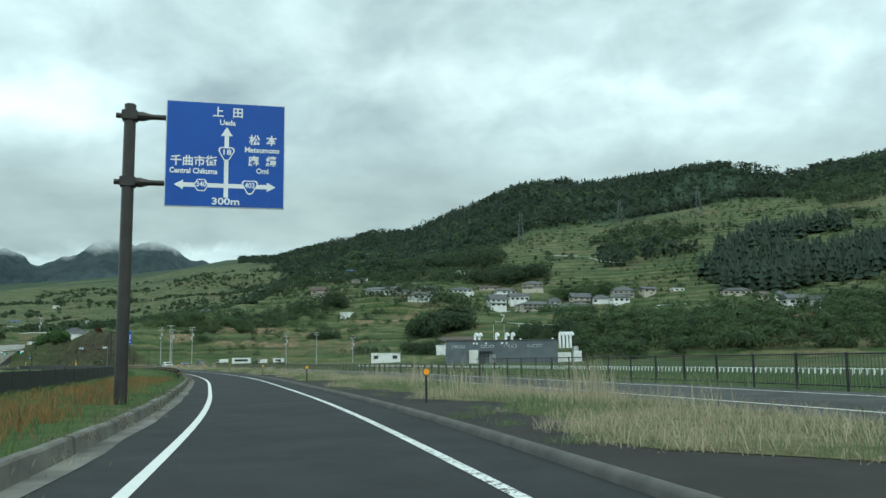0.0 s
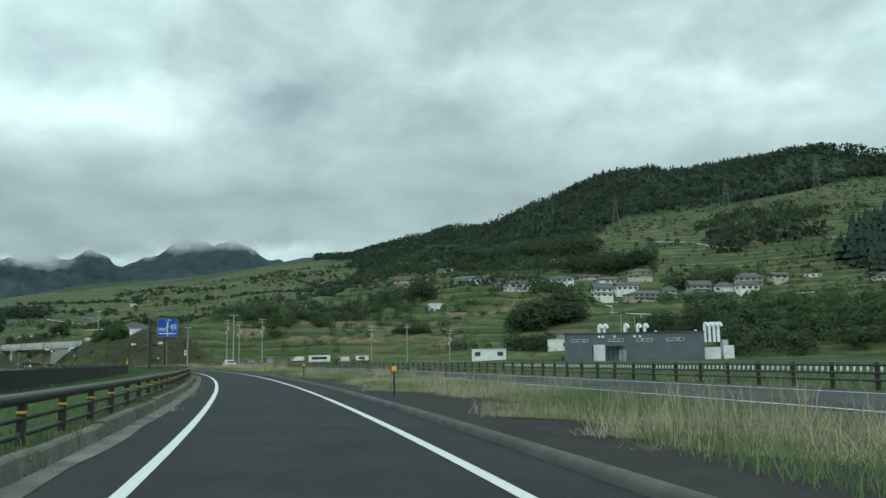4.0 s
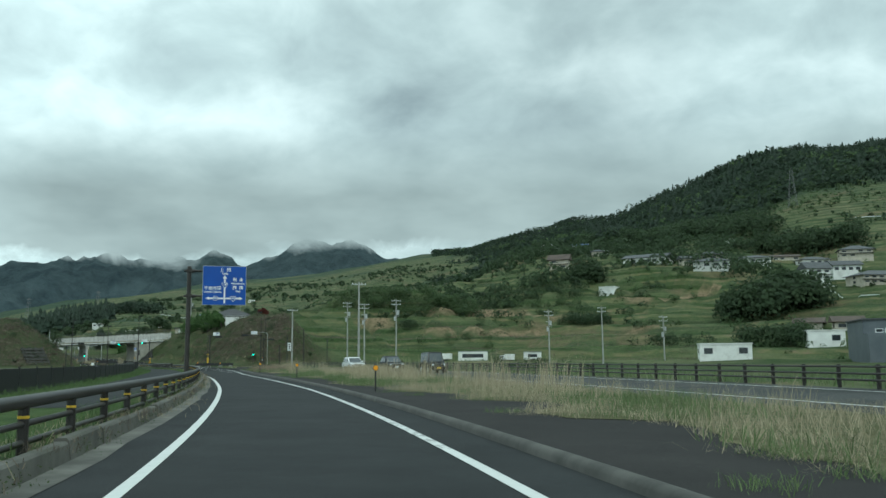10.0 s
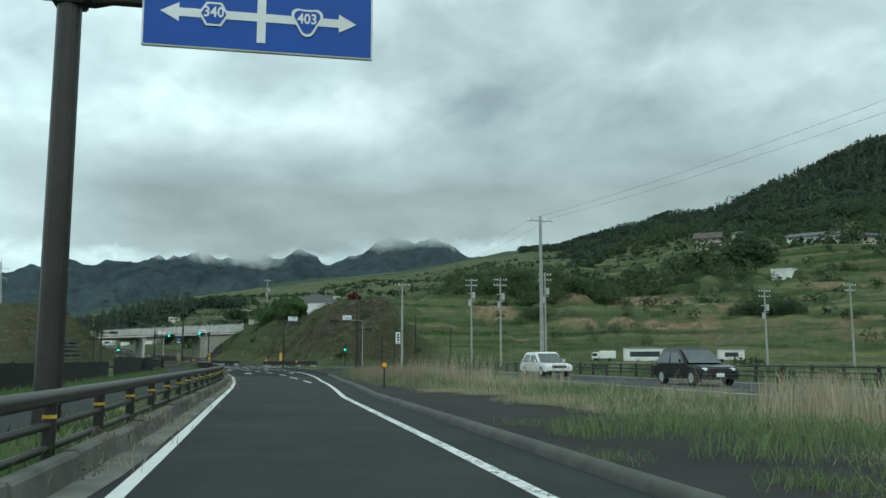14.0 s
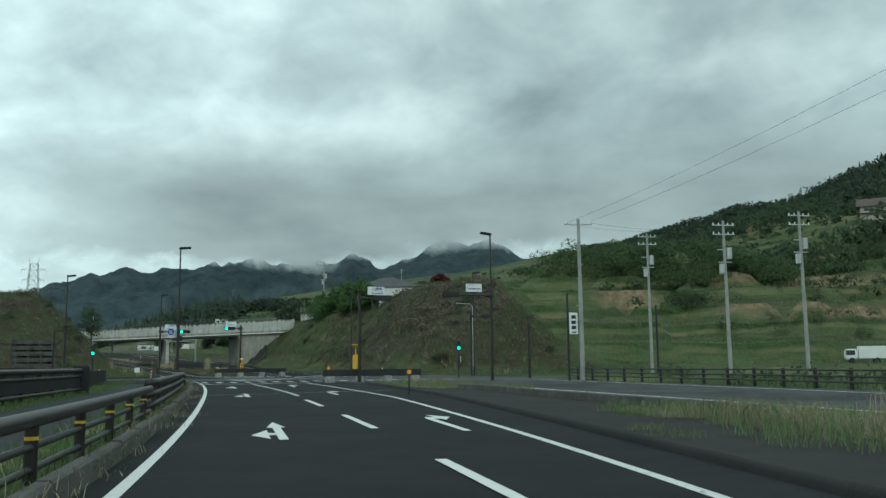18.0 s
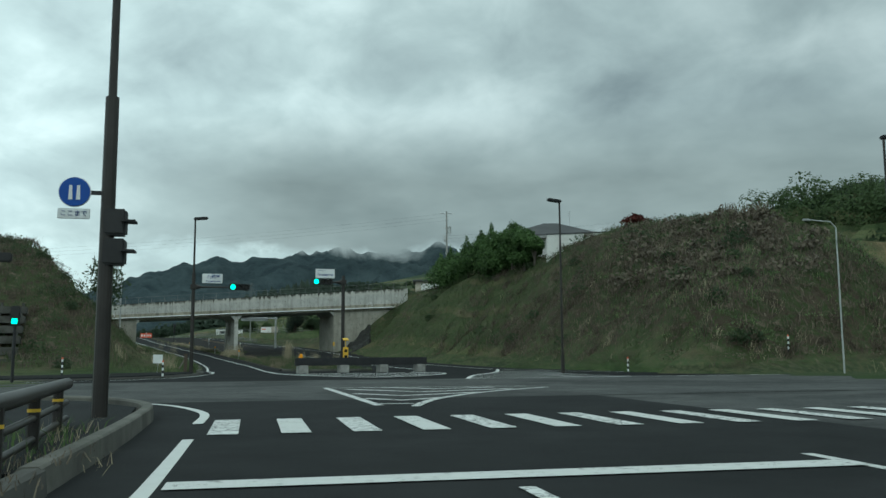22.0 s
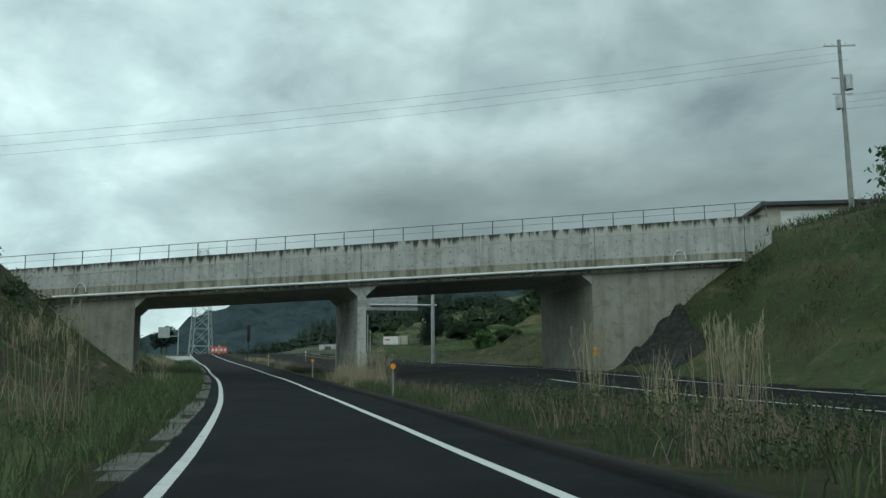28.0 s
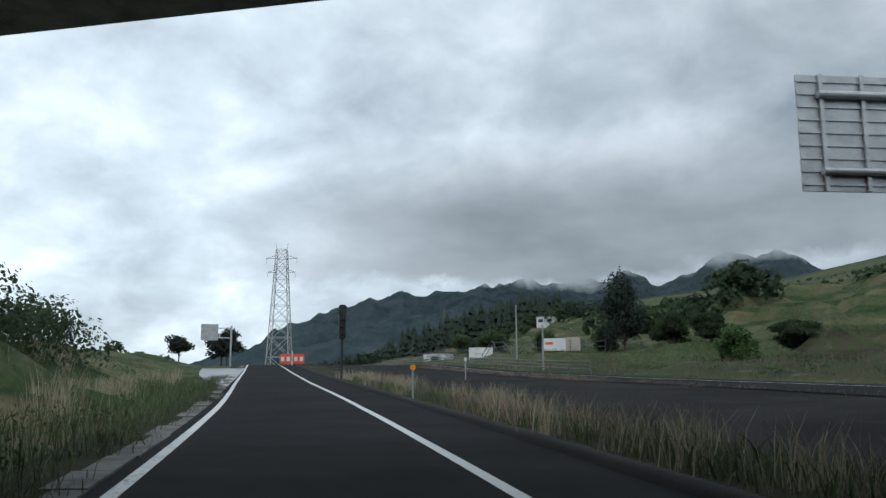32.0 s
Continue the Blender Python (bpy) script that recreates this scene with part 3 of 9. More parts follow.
# trodden soil and dry grass along the terrace edges, dark long grass on the risers
lvl = n.math("FRACT", n.math("ADD", n.math("DIVIDE", n.axis(2), 3.3), n.math("MULTIPLY", n.noise(0.045, 3, 0.5), 1.6)))
some = n.ramp(n.noise(0.05, 4, 0.6, warp=0.5), [(0.40, (0, 0, 0)), (0.56, (1, 1, 1))])
edge_f = n.ramp(lvl, [(0.30, (0, 0, 0)), (0.36, (0.9, 0.9, 0.9)), (0.50, (0.8, 0.8, 0.8)), (0.57, (0, 0, 0))])
tone = n.mix(n.math("MULTIPLY", edge_f, some), tone, n.ramp(n.noise(0.35, 4, 0.6), [(0.38, (0.075, 0.095, 0.040)), (0.55, (0.135, 0.125, 0.062)), (0.68, (0.165, 0.125, 0.082))]))
riser_f = n.ramp(lvl, [(0.58, (0, 0, 0)), (0.64, (0.95, 0.95, 0.95)), (0.86, (0.85, 0.85, 0.85)), (0.97, (0, 0, 0))])
tone = n.mix(n.math("MULTIPLY", riser_f, n.ramp(n.noise(0.07, 4, 0.6), [(0.36, (0.2, 0.2, 0.2)), (0.55, (1, 1, 1))])), tone, n.ramp(n.noise(1.1, 4, 0.65), [(0.35, (0.018, 0.034, 0.012)), (0.65, (0.046, 0.074, 0.025))]))
# rough brown herbage of the cut slopes
at_wood = n.t.nodes.new("ShaderNodeAttribute")
at_wood.attribute_name = "wood"
tone = n.mix(at_wood.outputs["Fac"], tone, n.ramp(n.noise(0.05, 6, 0.7), [(0.35, (0.024, 0.040, 0.025)), (0.65, (0.042, 0.066, 0.037))]))
at_soil = n.t.nodes.new("ShaderNodeAttribute")
at_soil.attribute_name = "soil"
tone = n.mix(at_soil.outputs["Fac"], tone, n.ramp(n.noise(0.7, 5, 0.7), [(0.34, (0.085, 0.075, 0.042)), (0.5, (0.175, 0.130, 0.080)), (0.66, (0.25, 0.185, 0.12))]))
at_dry = n.t.nodes.new("ShaderNodeAttribute")
at_dry.attribute_name = "dry"
rough_slope = n.ramp(n.noise(0.9, 6, 0.72, warp=0.5), [(0.30, (0.018, 0.020, 0.010)), (0.44, (0.062, 0.048, 0.035)), (0.54, (0.032, 0.052, 0.018)), (0.62, (0.098, 0.080, 0.060)), (0.75, (0.18, 0.145, 0.105))])
tone = n.mix(at_dry.outputs["Fac"], tone, rough_slope)
n.colour(tone).bump(n.noise(1.8, 5, 0.7), 0.7, 0.25)
M["field"] = n.m
ground = fast_mesh("ground", np.stack([GX.ravel(), GY.ravel(), GZ], 1), np.stack([ii, ii + 1, ii + nx + 1, ii + nx], 1), M["field"], True)
gs, goff = road_place(GX.ravel(), GY.ravel())
dry = smooth(308, 320, gs) * (1 - smooth(396, 412, gs)) * smooth(4, 9, np.abs(goff - 8)) * (1 - smooth(38, 52, np.abs(goff))) * smooth(0.02, 0.5, GZ) * (1 - 0.5 * smooth(344, 360, gs) * (goff > 0))
dry = np.maximum(dry, 0.75 * smooth(394, 404, gs) * (1 - smooth(446, 470, gs)) * smooth(19, 23, goff) * (1 - smooth(52, 70, goff)))
attr = ground.data.attributes.new("dry", "FLOAT", "POINT")
attr.data.foreach_set("value", dry.astype(np.float32))
# bare trodden tracks on the lower terraces: ends and half width
soil = np.zeros(len(GZ))
wob = fbm(GX.ravel(), GY.ravel(), 9.0, 91, 3)
for (x0, y0), (x1, y1), w_ in (((-90, 369), (-77, 381), 2.2), ((-77, 381), (-60, 372), 1.6), ((-88, 355), (-60, 361), 1.5), ((-112, 359), (-104, 359), 1.6), ((-60, 372), (-34, 378), 1.3), ((-36, 392), (-8, 398), 1.4), ((-52, 352), (-20, 356), 1.2)):
    q_ = np.clip(((GX.ravel() - x0) * (x1 - x0) + (GY.ravel() - y0) * (y1 - y0)) / ((x1 - x0) ** 2 + (y1 - y0) ** 2), 0, 1)
    d_ = np.hypot(GX.ravel() - x0 - q_ * (x1 - x0), GY.ravel() - y0 - q_ * (y1 - y0)) + 0.9 * wob
    soil = np.maximum(soil, 1 - smooth(w_ * 0.7, w_ * 1.5, d_))
attr = ground.data.attributes.new("soil", "FLOAT", "POINT")
attr.data.foreach_set("value", soil.astype(np.float32))
attr = ground.data.attributes.new("wood", "FLOAT", "POINT")
attr.data.foreach_set("value", (smooth(0.0, 0.25, wood_cover(GX.ravel(), GY.ravel())) * smooth(520, 680, np.hypot(GX.ravel(), GY.ravel()))).astype(np.float32))
tagged(ground, "green terraced fields and grassy slopes rising to wooded hills", "ground", kind="structure")

# ---- carriageways, markings, kerbs ----


def band(name, s0, s1, a, b, dz, mat, step=2.0, label="", category="road", parent=None, kind="structure"):
    """A strip of surface along the road between two offsets, which may change with s."""
    k = max(2, int((s1 - s0) / step) + 1)
    ss = np.linspace(s0, s1, k)
    fa = a if callable(a) else (lambda s: a)
    fb = b if callable(b) else (lambda s: b)
    za, zb = dz if isinstance(dz, tuple) else (dz, dz)
    ha = za if callable(za) else (lambda s: za)
    hb = zb if callable(zb) else (lambda s: zb)
    v, f = [], []
    for i, s in enumerate(ss):
        v += [at(s, fa(s), ha(s)), at(s, fb(s), hb(s))]
        if i:
            f.append((2 * i - 2, 2 * i - 1, 2 * i + 1, 2 * i))
    ob = mesh_of(name, [tuple(q) for q in v], f, mat, parent)
    if label:
        tagged(ob, label, category, kind=kind)
    return ob


def sweep(name, s0, s1, off, profile, mat, step=1.0, label="", category="kerb", kind="structure", parent=None, dz=0.0, smooth_=False):
    """A profile of (outwards, up) drawn along the road at an offset."""
    k = max(2, int((s1 - s0) / step) + 1)
    fo = off if callable(off) else (lambda s: off)
    m, v, f = len(profile), [], []
    for i, s in enumerate(np.linspace(s0, s1, k)):
        v += [tuple(at(s, fo(s) + o, u + dz)) for o, u in profile]
        if i:
            for j in range(m - 1):
                f.append(((i - 1) * m + j, (i - 1) * m + j + 1, i * m + j + 1, i * m + j))
    f += [tuple(range(m))[::-1], tuple(range((k - 1) * m, k * m))]
    ob = mesh_of(name, v, f, mat, parent, smooth=smooth_)
    if label:
        tagged(ob, label, category, kind=kind)
    return ob


def table(*pairs):
    xs, ys = zip(*pairs)
    return lambda s: float(np.interp(s, xs, ys))


RIGHT_LINE = table((-60, 2.1), (7, 2.15), (20, 2.05), (90, 1.95), (120, 1.94), (146, 2.06), (160, 2.13), (184, 2.03), (204, 2.05), (222, 2.75), (242, 4.2), (260, 5.35), (290, 5.55))
LEFT_LINE = table((-60, -1.2), (32, -1.17), (75, -1.3), (133, -1.4), (160, -1.25), (184, -1.14), (205, -1.25), (222, -1.35), (262, -1.1), (286, -0.92))
LEFT_KERB = table((-60, -2.3), (40, -2.32), (100, -2.48), (140, -2.35), (165, -1.95), (188, -1.63), (215, -1.58), (290, -1.62))
RIGHT_KERB = table((-60, 3.2), (12, 3.2), (34, 3.02), (60, 2.9), (90, 2.86), (204, 2.84), (222, 3.55), (242, 5.3), (262, 7.2), (280, 8.2))
ONC_OUT = table((-60, 17.2), (20, 17.0), (60, 16.5), (97, 16.6), (140, 18.3), (200, 20.8), (240, 21.2), (285, 21.2))
ONC_IN = table((-60, 12.4), (15, 12.2), (40, 11.4), (90, 11.3), (145, 13.1), (200, 14.2), (240, 13.6), (285, 13.0))
band("road", -60, 233, -2.75, lambda s: RIGHT_KERB(s) + 0.1, 0.0, M["asphalt"], label="dark grey asphalt carriageway in gentle left bend")
band("approach_road", 233, 300, -2.75, lambda s: RIGHT_KERB(s) + 0.1, 0.0, M["asphalt_mid"], label="darker black asphalt of approach lanes")
band("oncoming_road", -60, 300, lambda s: ONC_IN(s) - 2.2, lambda s: ONC_OUT(s) + 1.6, -0.01, M["asphalt_old"], label="grey asphalt carriageway for oncoming traffic")
band("left_edge_line", -60, 290.2, lambda s: LEFT_LINE(s) - 0.07, lambda s: LEFT_LINE(s) + 0.07, 0.006, M["line"], label="white painted edge line on asphalt", category="road marking")
for s0, s1, m in ((-60, 46, "line_chipped"), (46, 76, "line"), (76, 88, "line_chipped"), (88, 138, "line"), (138, 204, "line_chipped"), (204, 287, "line_worn")):
    band("right_edge_line", s0, s1, lambda s: RIGHT_LINE(s) - 0.07, lambda s: RIGHT_LINE(s) + 0.07, 0.006, M[m], label="white painted edge line, chipped by traffic" if m == "line_chipped" else "white painted edge line on asphalt", category="road marking")
band("oncoming_outer_line", -60, 285, lambda s: ONC_OUT(s) - 0.08, lambda s: ONC_OUT(s) + 0.08, 0.0, M["line"], label="white painted edge line of oncoming lane", category="road marking")
band("oncoming_inner_line", -60, 285, lambda s: ONC_IN(s) - 0.08, lambda s: ONC_IN(s) + 0.08, 0.0, M["line"], label="white painted inner line of oncoming lane", category="road marking")
band("median_soil", 245, 283, lambda s: RIGHT_KERB(s) + 4.4, lambda s: ONC_IN(s) - 1.9, 0.014, M["asphalt_strip"], label="dark bare ground between low wall and oncoming lane", category="median")
LOW_WALL = table((240, 10.2), (254, 9.9), (259, 9.8), (263, 10.1), (269, 9.9))
low_wall = tagged(new("low_wall"), "low pale weathered concrete edge wall in median", "wall", kind="structure")
for ws in np.arange(246, 268, 2.0):
    sweep("wall_block", ws + 0.01, ws + 1.99, LOW_WALL, [(0.0, -0.05), (0.02, 0.22), (0.04, 0.25), (0.20, 0.25), (0.22, 0.22), (0.24, -0.05)], M["low_wall"], 1.0, parent=low_wall)
band("median_strip", -60, 281, lambda s: RIGHT_KERB(s) + 0.19, lambda s: RIGHT_KERB(s) + 4.6, 0.02, M["asphalt_strip"], label="dark bare asphalt strip inside median", category="median")
# crossing and the road beyond
cu = (at(CROSS_S, 30) - at(CROSS_S, -30)).normalized()
cv = Vector((-cu.y, cu.x, 0))
CX = at(CROSS_S, 0)


def cross_at(along, right, dz=0.0):
    """Place in the crossing: metres ahead of its middle, metres to the right."""
    p = CX + cu * right + cv * along
    return Vector((p.x, p.y, dz))


v = [tuple(cross_at(a, b, 0.003 - 0.05 * (a > 0))) for a, b in ((-10, -120), (-10, 110), (6.5, 110), (6.5, -120))]
tagged(mesh_of("crossing_street", v, [(0, 1, 2, 3)], M["asphalt_sheen"]), "worn grey asphalt of crossing street with dark patches, lightened for sheen", "road", kind="structure")
apron = [at(s, o, 0.0) for s, o in ((315, -60), (315, 60), (322, 60), (324, 26), (335, 21.5), (335, -1.7), (328.5, -1.6), (322.5, -3.2), (320, -9), (319.5, -60))]
tagged(mesh_of("crossing_apron", [(q.x, q.y, -0.054) for q in apron], [tuple(range(len(apron)))], M["asphalt_darker"]), "dark asphalt apron beyond crossing street", "road", kind="structure")
band("crossing_near", 283.2, 303, 3.2, 25, -0.006, M["asphalt_sheen"], label="grey asphalt between crosswalk and crossing street")
band("road_beyond", 330, 590, lambda s: -1.75 - 0.35 * float(smooth(345, 380, s)), 3.4, 0.0, M["asphalt_darker"], label="dark asphalt single lane carriageway under bridge")
FAR_LIFT = table((330, -0.012), (372, -0.012), (396, 0.34), (420, 0.36), (437, 0.2), (462, 0.0), (620, -0.012))
band("oncoming_road_beyond", 330, 590, lambda s: float(np.interp(s, [374, 390, 400], [9.4, 11.6, 12.6])), 20.0, FAR_LIFT, M["asphalt_darker"], label="dark asphalt oncoming carriageway beyond crossing")
band("far_shoulder", 364, 590, lambda s: float(np.interp(s, [364, 374, 382], [9.0, 6.0, 5.3])), lambda s: float(np.interp(s, [374, 390, 400], [9.6, 11.8, 12.9])), (0.02, lambda s: FAR_LIFT(s) - 0.01), M["asphalt_dusty"], label="worn dusty grey asphalt beside median grass", category="median")
LL2 = table((336, -1.2), (345, -0.98), (372, -0.95), (392, -1.1), (405, -1.38), (600, -1.4))
RL2 = table((327, 2.28), (350, 2.4), (368, 2.15), (392, 2.1), (405, 1.92), (600, 1.9))
band("left_edge_line_beyond", 336, 590, lambda s: LL2(s) - 0.07, lambda s: LL2(s) + 0.07, 0.006, M["line_worn"], label="worn white painted edge line", category="road marking")
band("right_edge_line_beyond", 333, 590, lambda s: RL2(s) - 0.07, lambda s: RL2(s) + 0.07, 0.006, M["line"], label="white painted edge line", category="road marking")
band("oncoming_line_beyond", 335, 590, 17.6, 17.75, lambda s: FAR_LIFT(s) + 0.012, M["line"], label="white painted outer edge line", category="road marking")
band("oncoming_line_inner_beyond", 335, 384, 12.6, 12.75, lambda s: FAR_LIFT(s) + 0.012, M["line"], label="white painted inner edge line", category="road marking")

KERB_R = [(0.0, -0.05), (0.015, 0.06), (0.045, 0.10), (0.10, 0.118), (0.16, 0.11), (0.195, 0.06), (0.21, -0.05)]
KERB_L = [(0.0, -0.05), (-0.03, 0.21), (-0.06, 0.24), (-0.17, 0.24), (-0.2, 0.22), (-0.2, -0.05)][::-1]
sweep("kerb_right", 236, 281, RIGHT_KERB, KERB_R, M["asphalt_strip"], label="rounded dark asphalt kerb of median", smooth_=True)
sweep("kerb_right", -60, 236, RIGHT_KERB, KERB_R, M["kerb_dark"], label="rounded dark concrete median kerb", smooth_=True)
kerb_left = tagged(new("kerb_left"), "weathered grey concrete kerb stones with grass behind", "kerb", kind="structure")
k_rng = random.Random(5)
ks = -20.0
while ks < 286:
    kl = 2.0 if ks > 0 else 10.0
    ob = sweep("kerb_stone", ks + 0.012, min(ks + kl, 288) - 0.012, lambda s, j=k_rng.uniform(-0.018, 0.012): LEFT_KERB(s) + j, KERB_L, M["concrete" if ks < 234 else "kerb_dark"], 1.0, parent=kerb_left, dz=k_rng.uniform(-0.03, 0.012))
    ks += kl
band("gutter_left", -60, 238, LEFT_KERB, lambda s: min(LEFT_KERB(s) + 0.32 * (1 - 0.9 * float(smooth(230, 238, s))) + 0.05 * math.sin(s * 1.7) * math.sin(s * 0.6), LEFT_LINE(s) - 0.1), 0.008, M["gutter"], label="pale concrete gutter strip, stained and cracked", category="gutter")
sweep("kerb_right_beyond", 336, 560, 3.33, KERB_R, M["asphalt_strip"], label="rounded dark concrete kerb of median", smooth_=True)

# ---- road bridge over the cutting ----
BR_A, BR_B = Vector((-199.8, 336.3, 0)), Vector((-170.06, 353.6, 0))
bu = (BR_B - BR_A).normalized()
bw = Vector((-bu.y, bu.x, 0))


def concrete(name, c1, c2, dark, rain=0.9, top_only=False):
    """Board-marked concrete with rain streaks and patches."""
    n = Nodes(name, 0.92, 0.0, 0.2)
    v1 = n.ramp(n.noise(0.45, 5, 0.65), [(0.3, c1), (0.7, c2)])
    v1 = n.mix(n.ramp(n.noise(1.9, 5, 0.7, warp=0.7), [(0.5, (0, 0, 0)), (0.7, (0.6, 0.6, 0.6))]), v1, tuple(0.6 * c for c in c1))
    streak = n.noise(1.0, 4, 0.7, stretch=(3.1, 3.1, 0.25), warp=0.4)
    if top_only:
        # rain marks run down from the cap and fade out
        gen = n.t.nodes.new("ShaderNodeTexCoord").outputs["Generated"]
        fade = n.ramp(n.axis(2, gen), [(0.1, (0, 0, 0)), (0.95, (1, 1, 1))])
        streak = n.math("ADD", streak, n.math("MULTIPLY", n.math("SUBTRACT", fade, 0.5), 0.30))
    v1 = n.mix(n.ramp(streak, [(0.47, (0, 0, 0)), (0.62, (rain, rain, rain))]), v1, dark)
    n.colour(v1).bump(n.noise(14, 4, 0.6), 0.25, 0.02)
    return n.m


M["bridge"] = concrete("bridge_concrete", (0.40, 0.40, 0.375), (0.55, 0.545, 0.515), (0.24, 0.23, 0.20), 0.45)
M["bridge_top"] = concrete("bridge_concrete_stained", (0.40, 0.395, 0.35), (0.56, 0.55, 0.50), (0.05, 0.048, 0.04), 0.95, True)
M["bridge_low"] = concrete("bridge_concrete_lower", (0.27, 0.25, 0.195), (0.42, 0.395, 0.32), (0.10, 0.09, 0.07), 0.75)
n = Nodes("blotched_pier_concrete", 0.9, 0.0, 0.2)
tone = n.ramp(n.noise(0.7, 6, 0.7), [(0.32, (0.24, 0.235, 0.21)), (0.48, (0.38, 0.375, 0.345)), (0.53, (0.50, 0.495, 0.46)), (0.68, (0.42, 0.415, 0.385))])
tone = n.mix(n.ramp(n.noise(2.1, 6, 0.75, warp=0.15), [(0.54, (0, 0, 0)), (0.66, (0.6, 0.6, 0.6))]), tone, (0.15, 0.143, 0.12))
tone = n.mix(n.ramp(n.noise(5.5, 4, 0.7), [(0.60, (0, 0, 0)), (0.68, (0.8, 0.8, 0.8))]), tone, (0.085, 0.08, 0.068))
n.colour(tone).bump(n.noise(14, 4, 0.7), 0.5, 0.01)
M["pier"] = n.m
M["fence_grey"] = worn("weathered_grey_steel", (0.10, 0.105, 0.105), (0.17, 0.175, 0.175), 3.0, 0.6, 0.3)
M["conduit"] = worn("white_conduit", (0.76, 0.77, 0.77), (0.85, 0.86, 0.86), 1.5, 0.4)
M["abutment"] = concrete("abutment_concrete", (0.25, 0.24, 0.20), (0.37, 0.355, 0.305), (0.15, 0.14, 0.12), 0.35)
M["slope_block"] = concrete("retaining_wall", (0.028, 0.028, 0.026), (0.052, 0.052, 0.048), (0.02, 0.02, 0.018))


def br(u, w, z):
    p = BR_A + bu * u + bw * w
    return (p.x, p.y, z)


def low_z(u):
    return 5.95 + 0.039 * u


def top_z(u):
    return 7.83 + 0.056 * u


def block(name, corners, mat, parent, label=""):
    """A six-sided block from four (u, w) corners, each with its low and high z."""
    v = [br(u, w, z0) for u, w, z0, z1 in corners] + [br(u, w, z1) for u, w, z0, z1 in corners]
    k = len(corners)
    f = [tuple(range(k))[::-1], tuple(range(k, 2 * k))] + [(i, (i + 1) % k, k + (i + 1) % k, k + i) for i in range(k)]
    ob = mesh_of(name, v, f, mat, parent)
    if label:
        ob["label"] = label
    return ob


def slab(name, u0, u1, w0, w1, lo, hi, mat, parent, label=""):
    return block(name, [(u0, w0, lo(u0), hi(u0)), (u1, w0, lo(u1), hi(u1)), (u1, w1, lo(u1), hi(u1)), (u0, w1, lo(u0), hi(u0))], mat, parent, label)


bridge = tagged(new("road_bridge"), "weathered pale concrete road bridge with railing over cutting", "bridge")
joints = [-14, -6.6, 0, 6.5, 13.0, 19.8, 26.2, 34.5, 36.0]
for a, b in zip(joints, joints[1:]):
    k = max(1, round((b - a) / 2.2))
    for i in range(k):
        p, q = a + (b - a) * i / k + (0.02 if i == 0 else 0.004), a + (b - a) * (i + 1) / k - (0.02 if i == k - 1 else 0.004)
        slab("parapet_panel", p, q, 0.0, 0.28, lambda u: top_z(u) - 0.55, top_z, M["bridge_top"], bridge)
        slab("parapet_panel", p, q, 0.006, 0.28, lambda u: low_z(u) + 0.48, lambda u: top_z(u) - 0.562, M["bridge"], bridge)
    slab("edge_beam", a + 0.012, b - 0.012, -0.02, 0.3, lambda u: low_z(u) - 0.08, lambda u: low_z(u) + 0.468, M["bridge_low"], bridge)
slab("deck", -14, 36, 0.3, 7.3, lambda u: low_z(u) - 0.3, lambda u: low_z(u) + 0.9, M["bridge"], bridge)
slab("lip", -14, 36, 0.12, 0.3, lambda u: low_z(u) - 0.26, lambda u: low_z(u) - 0.085, M["bridge_low"], bridge)
slab("far_parapet", -14, 36, 7.3, 7.6, lambda u: low_z(u) - 0.1, top_z, M["bridge"], bridge)


def skew(u, w):
    """Along the pier the face moves to the left as it runs back."""
    return u - 0.36 * (w - 0.3)


def wall(name, u0, u1, mat, foot, label):
    ob = block(name, [(skew(u0, 0.3), 0.3, foot, low_z(u0) - 0.3), (skew(u1, 0.3), 0.3, foot, low_z(u1) - 0.3), (skew(u1, 7.1), 7.1, foot, low_z(u1) - 0.3), (skew(u0, 7.1), 7.1, foot, low_z(u0) - 0.3)], mat, bridge, label)
    return ob


wall("pier", 12.78, 13.26, M["pier"], 0.3, "stained concrete pier wall")
wall("abutment", -4.0, -0.12, M["abutment"], -0.5, "concrete abutment")
wall("abutment", 26.0, 29.0, M["abutment"], -0.5, "concrete abutment")
# round tie holes left by the formwork: flat discs, hole shade in their colour
M["hole"] = worn("tie_hole_shadow", (0.05, 0.05, 0.045), (0.085, 0.083, 0.075), 3.0, 0.95)
turn_b = math.degrees(math.atan2(bu.y, bu.x))
hole = part("tie_hole", rod((0, -0.004, 0), (0, 0.01, 0), 0.034, seg=8), M["hole"], bridge)
hole.matrix_basis = pose(*br(-10.0, 0.004, low_z(-10.0) + 0.78), 0, 0, turn_b)
for i in range(1, 60):
    u = -10.0 + 0.72 * i
    for j in range(2):
        ob = new("tie_hole", hole.data)
        ob.parent, ob.matrix_basis = bridge, pose(*br(u, 0.004, low_z(u) + 0.70 + 0.42 * j * (top_z(u) - low_z(u) - 0.62)), 0, 0, turn_b)
pier_hole = part("tie_hole", rod((-0.006, 0, 0), (0.02, 0, 0), 0.032, seg=8), M["hole"], bridge)
pier_hole.matrix_basis = pose(*br(skew(12.78, 0.8), 0.8, 1.0), 0, 0, turn_b)
for i in range(11):
    for j in range(7):
        if i + j:
            ob = new("tie_hole", pier_hole.data)
            ob.parent, ob.matrix_basis = bridge, pose(*br(skew(12.78, 0.8 + 0.58 * i), 0.8 + 0.58 * i, 1.0 + 0.66 * j), 0, 0, turn_b)
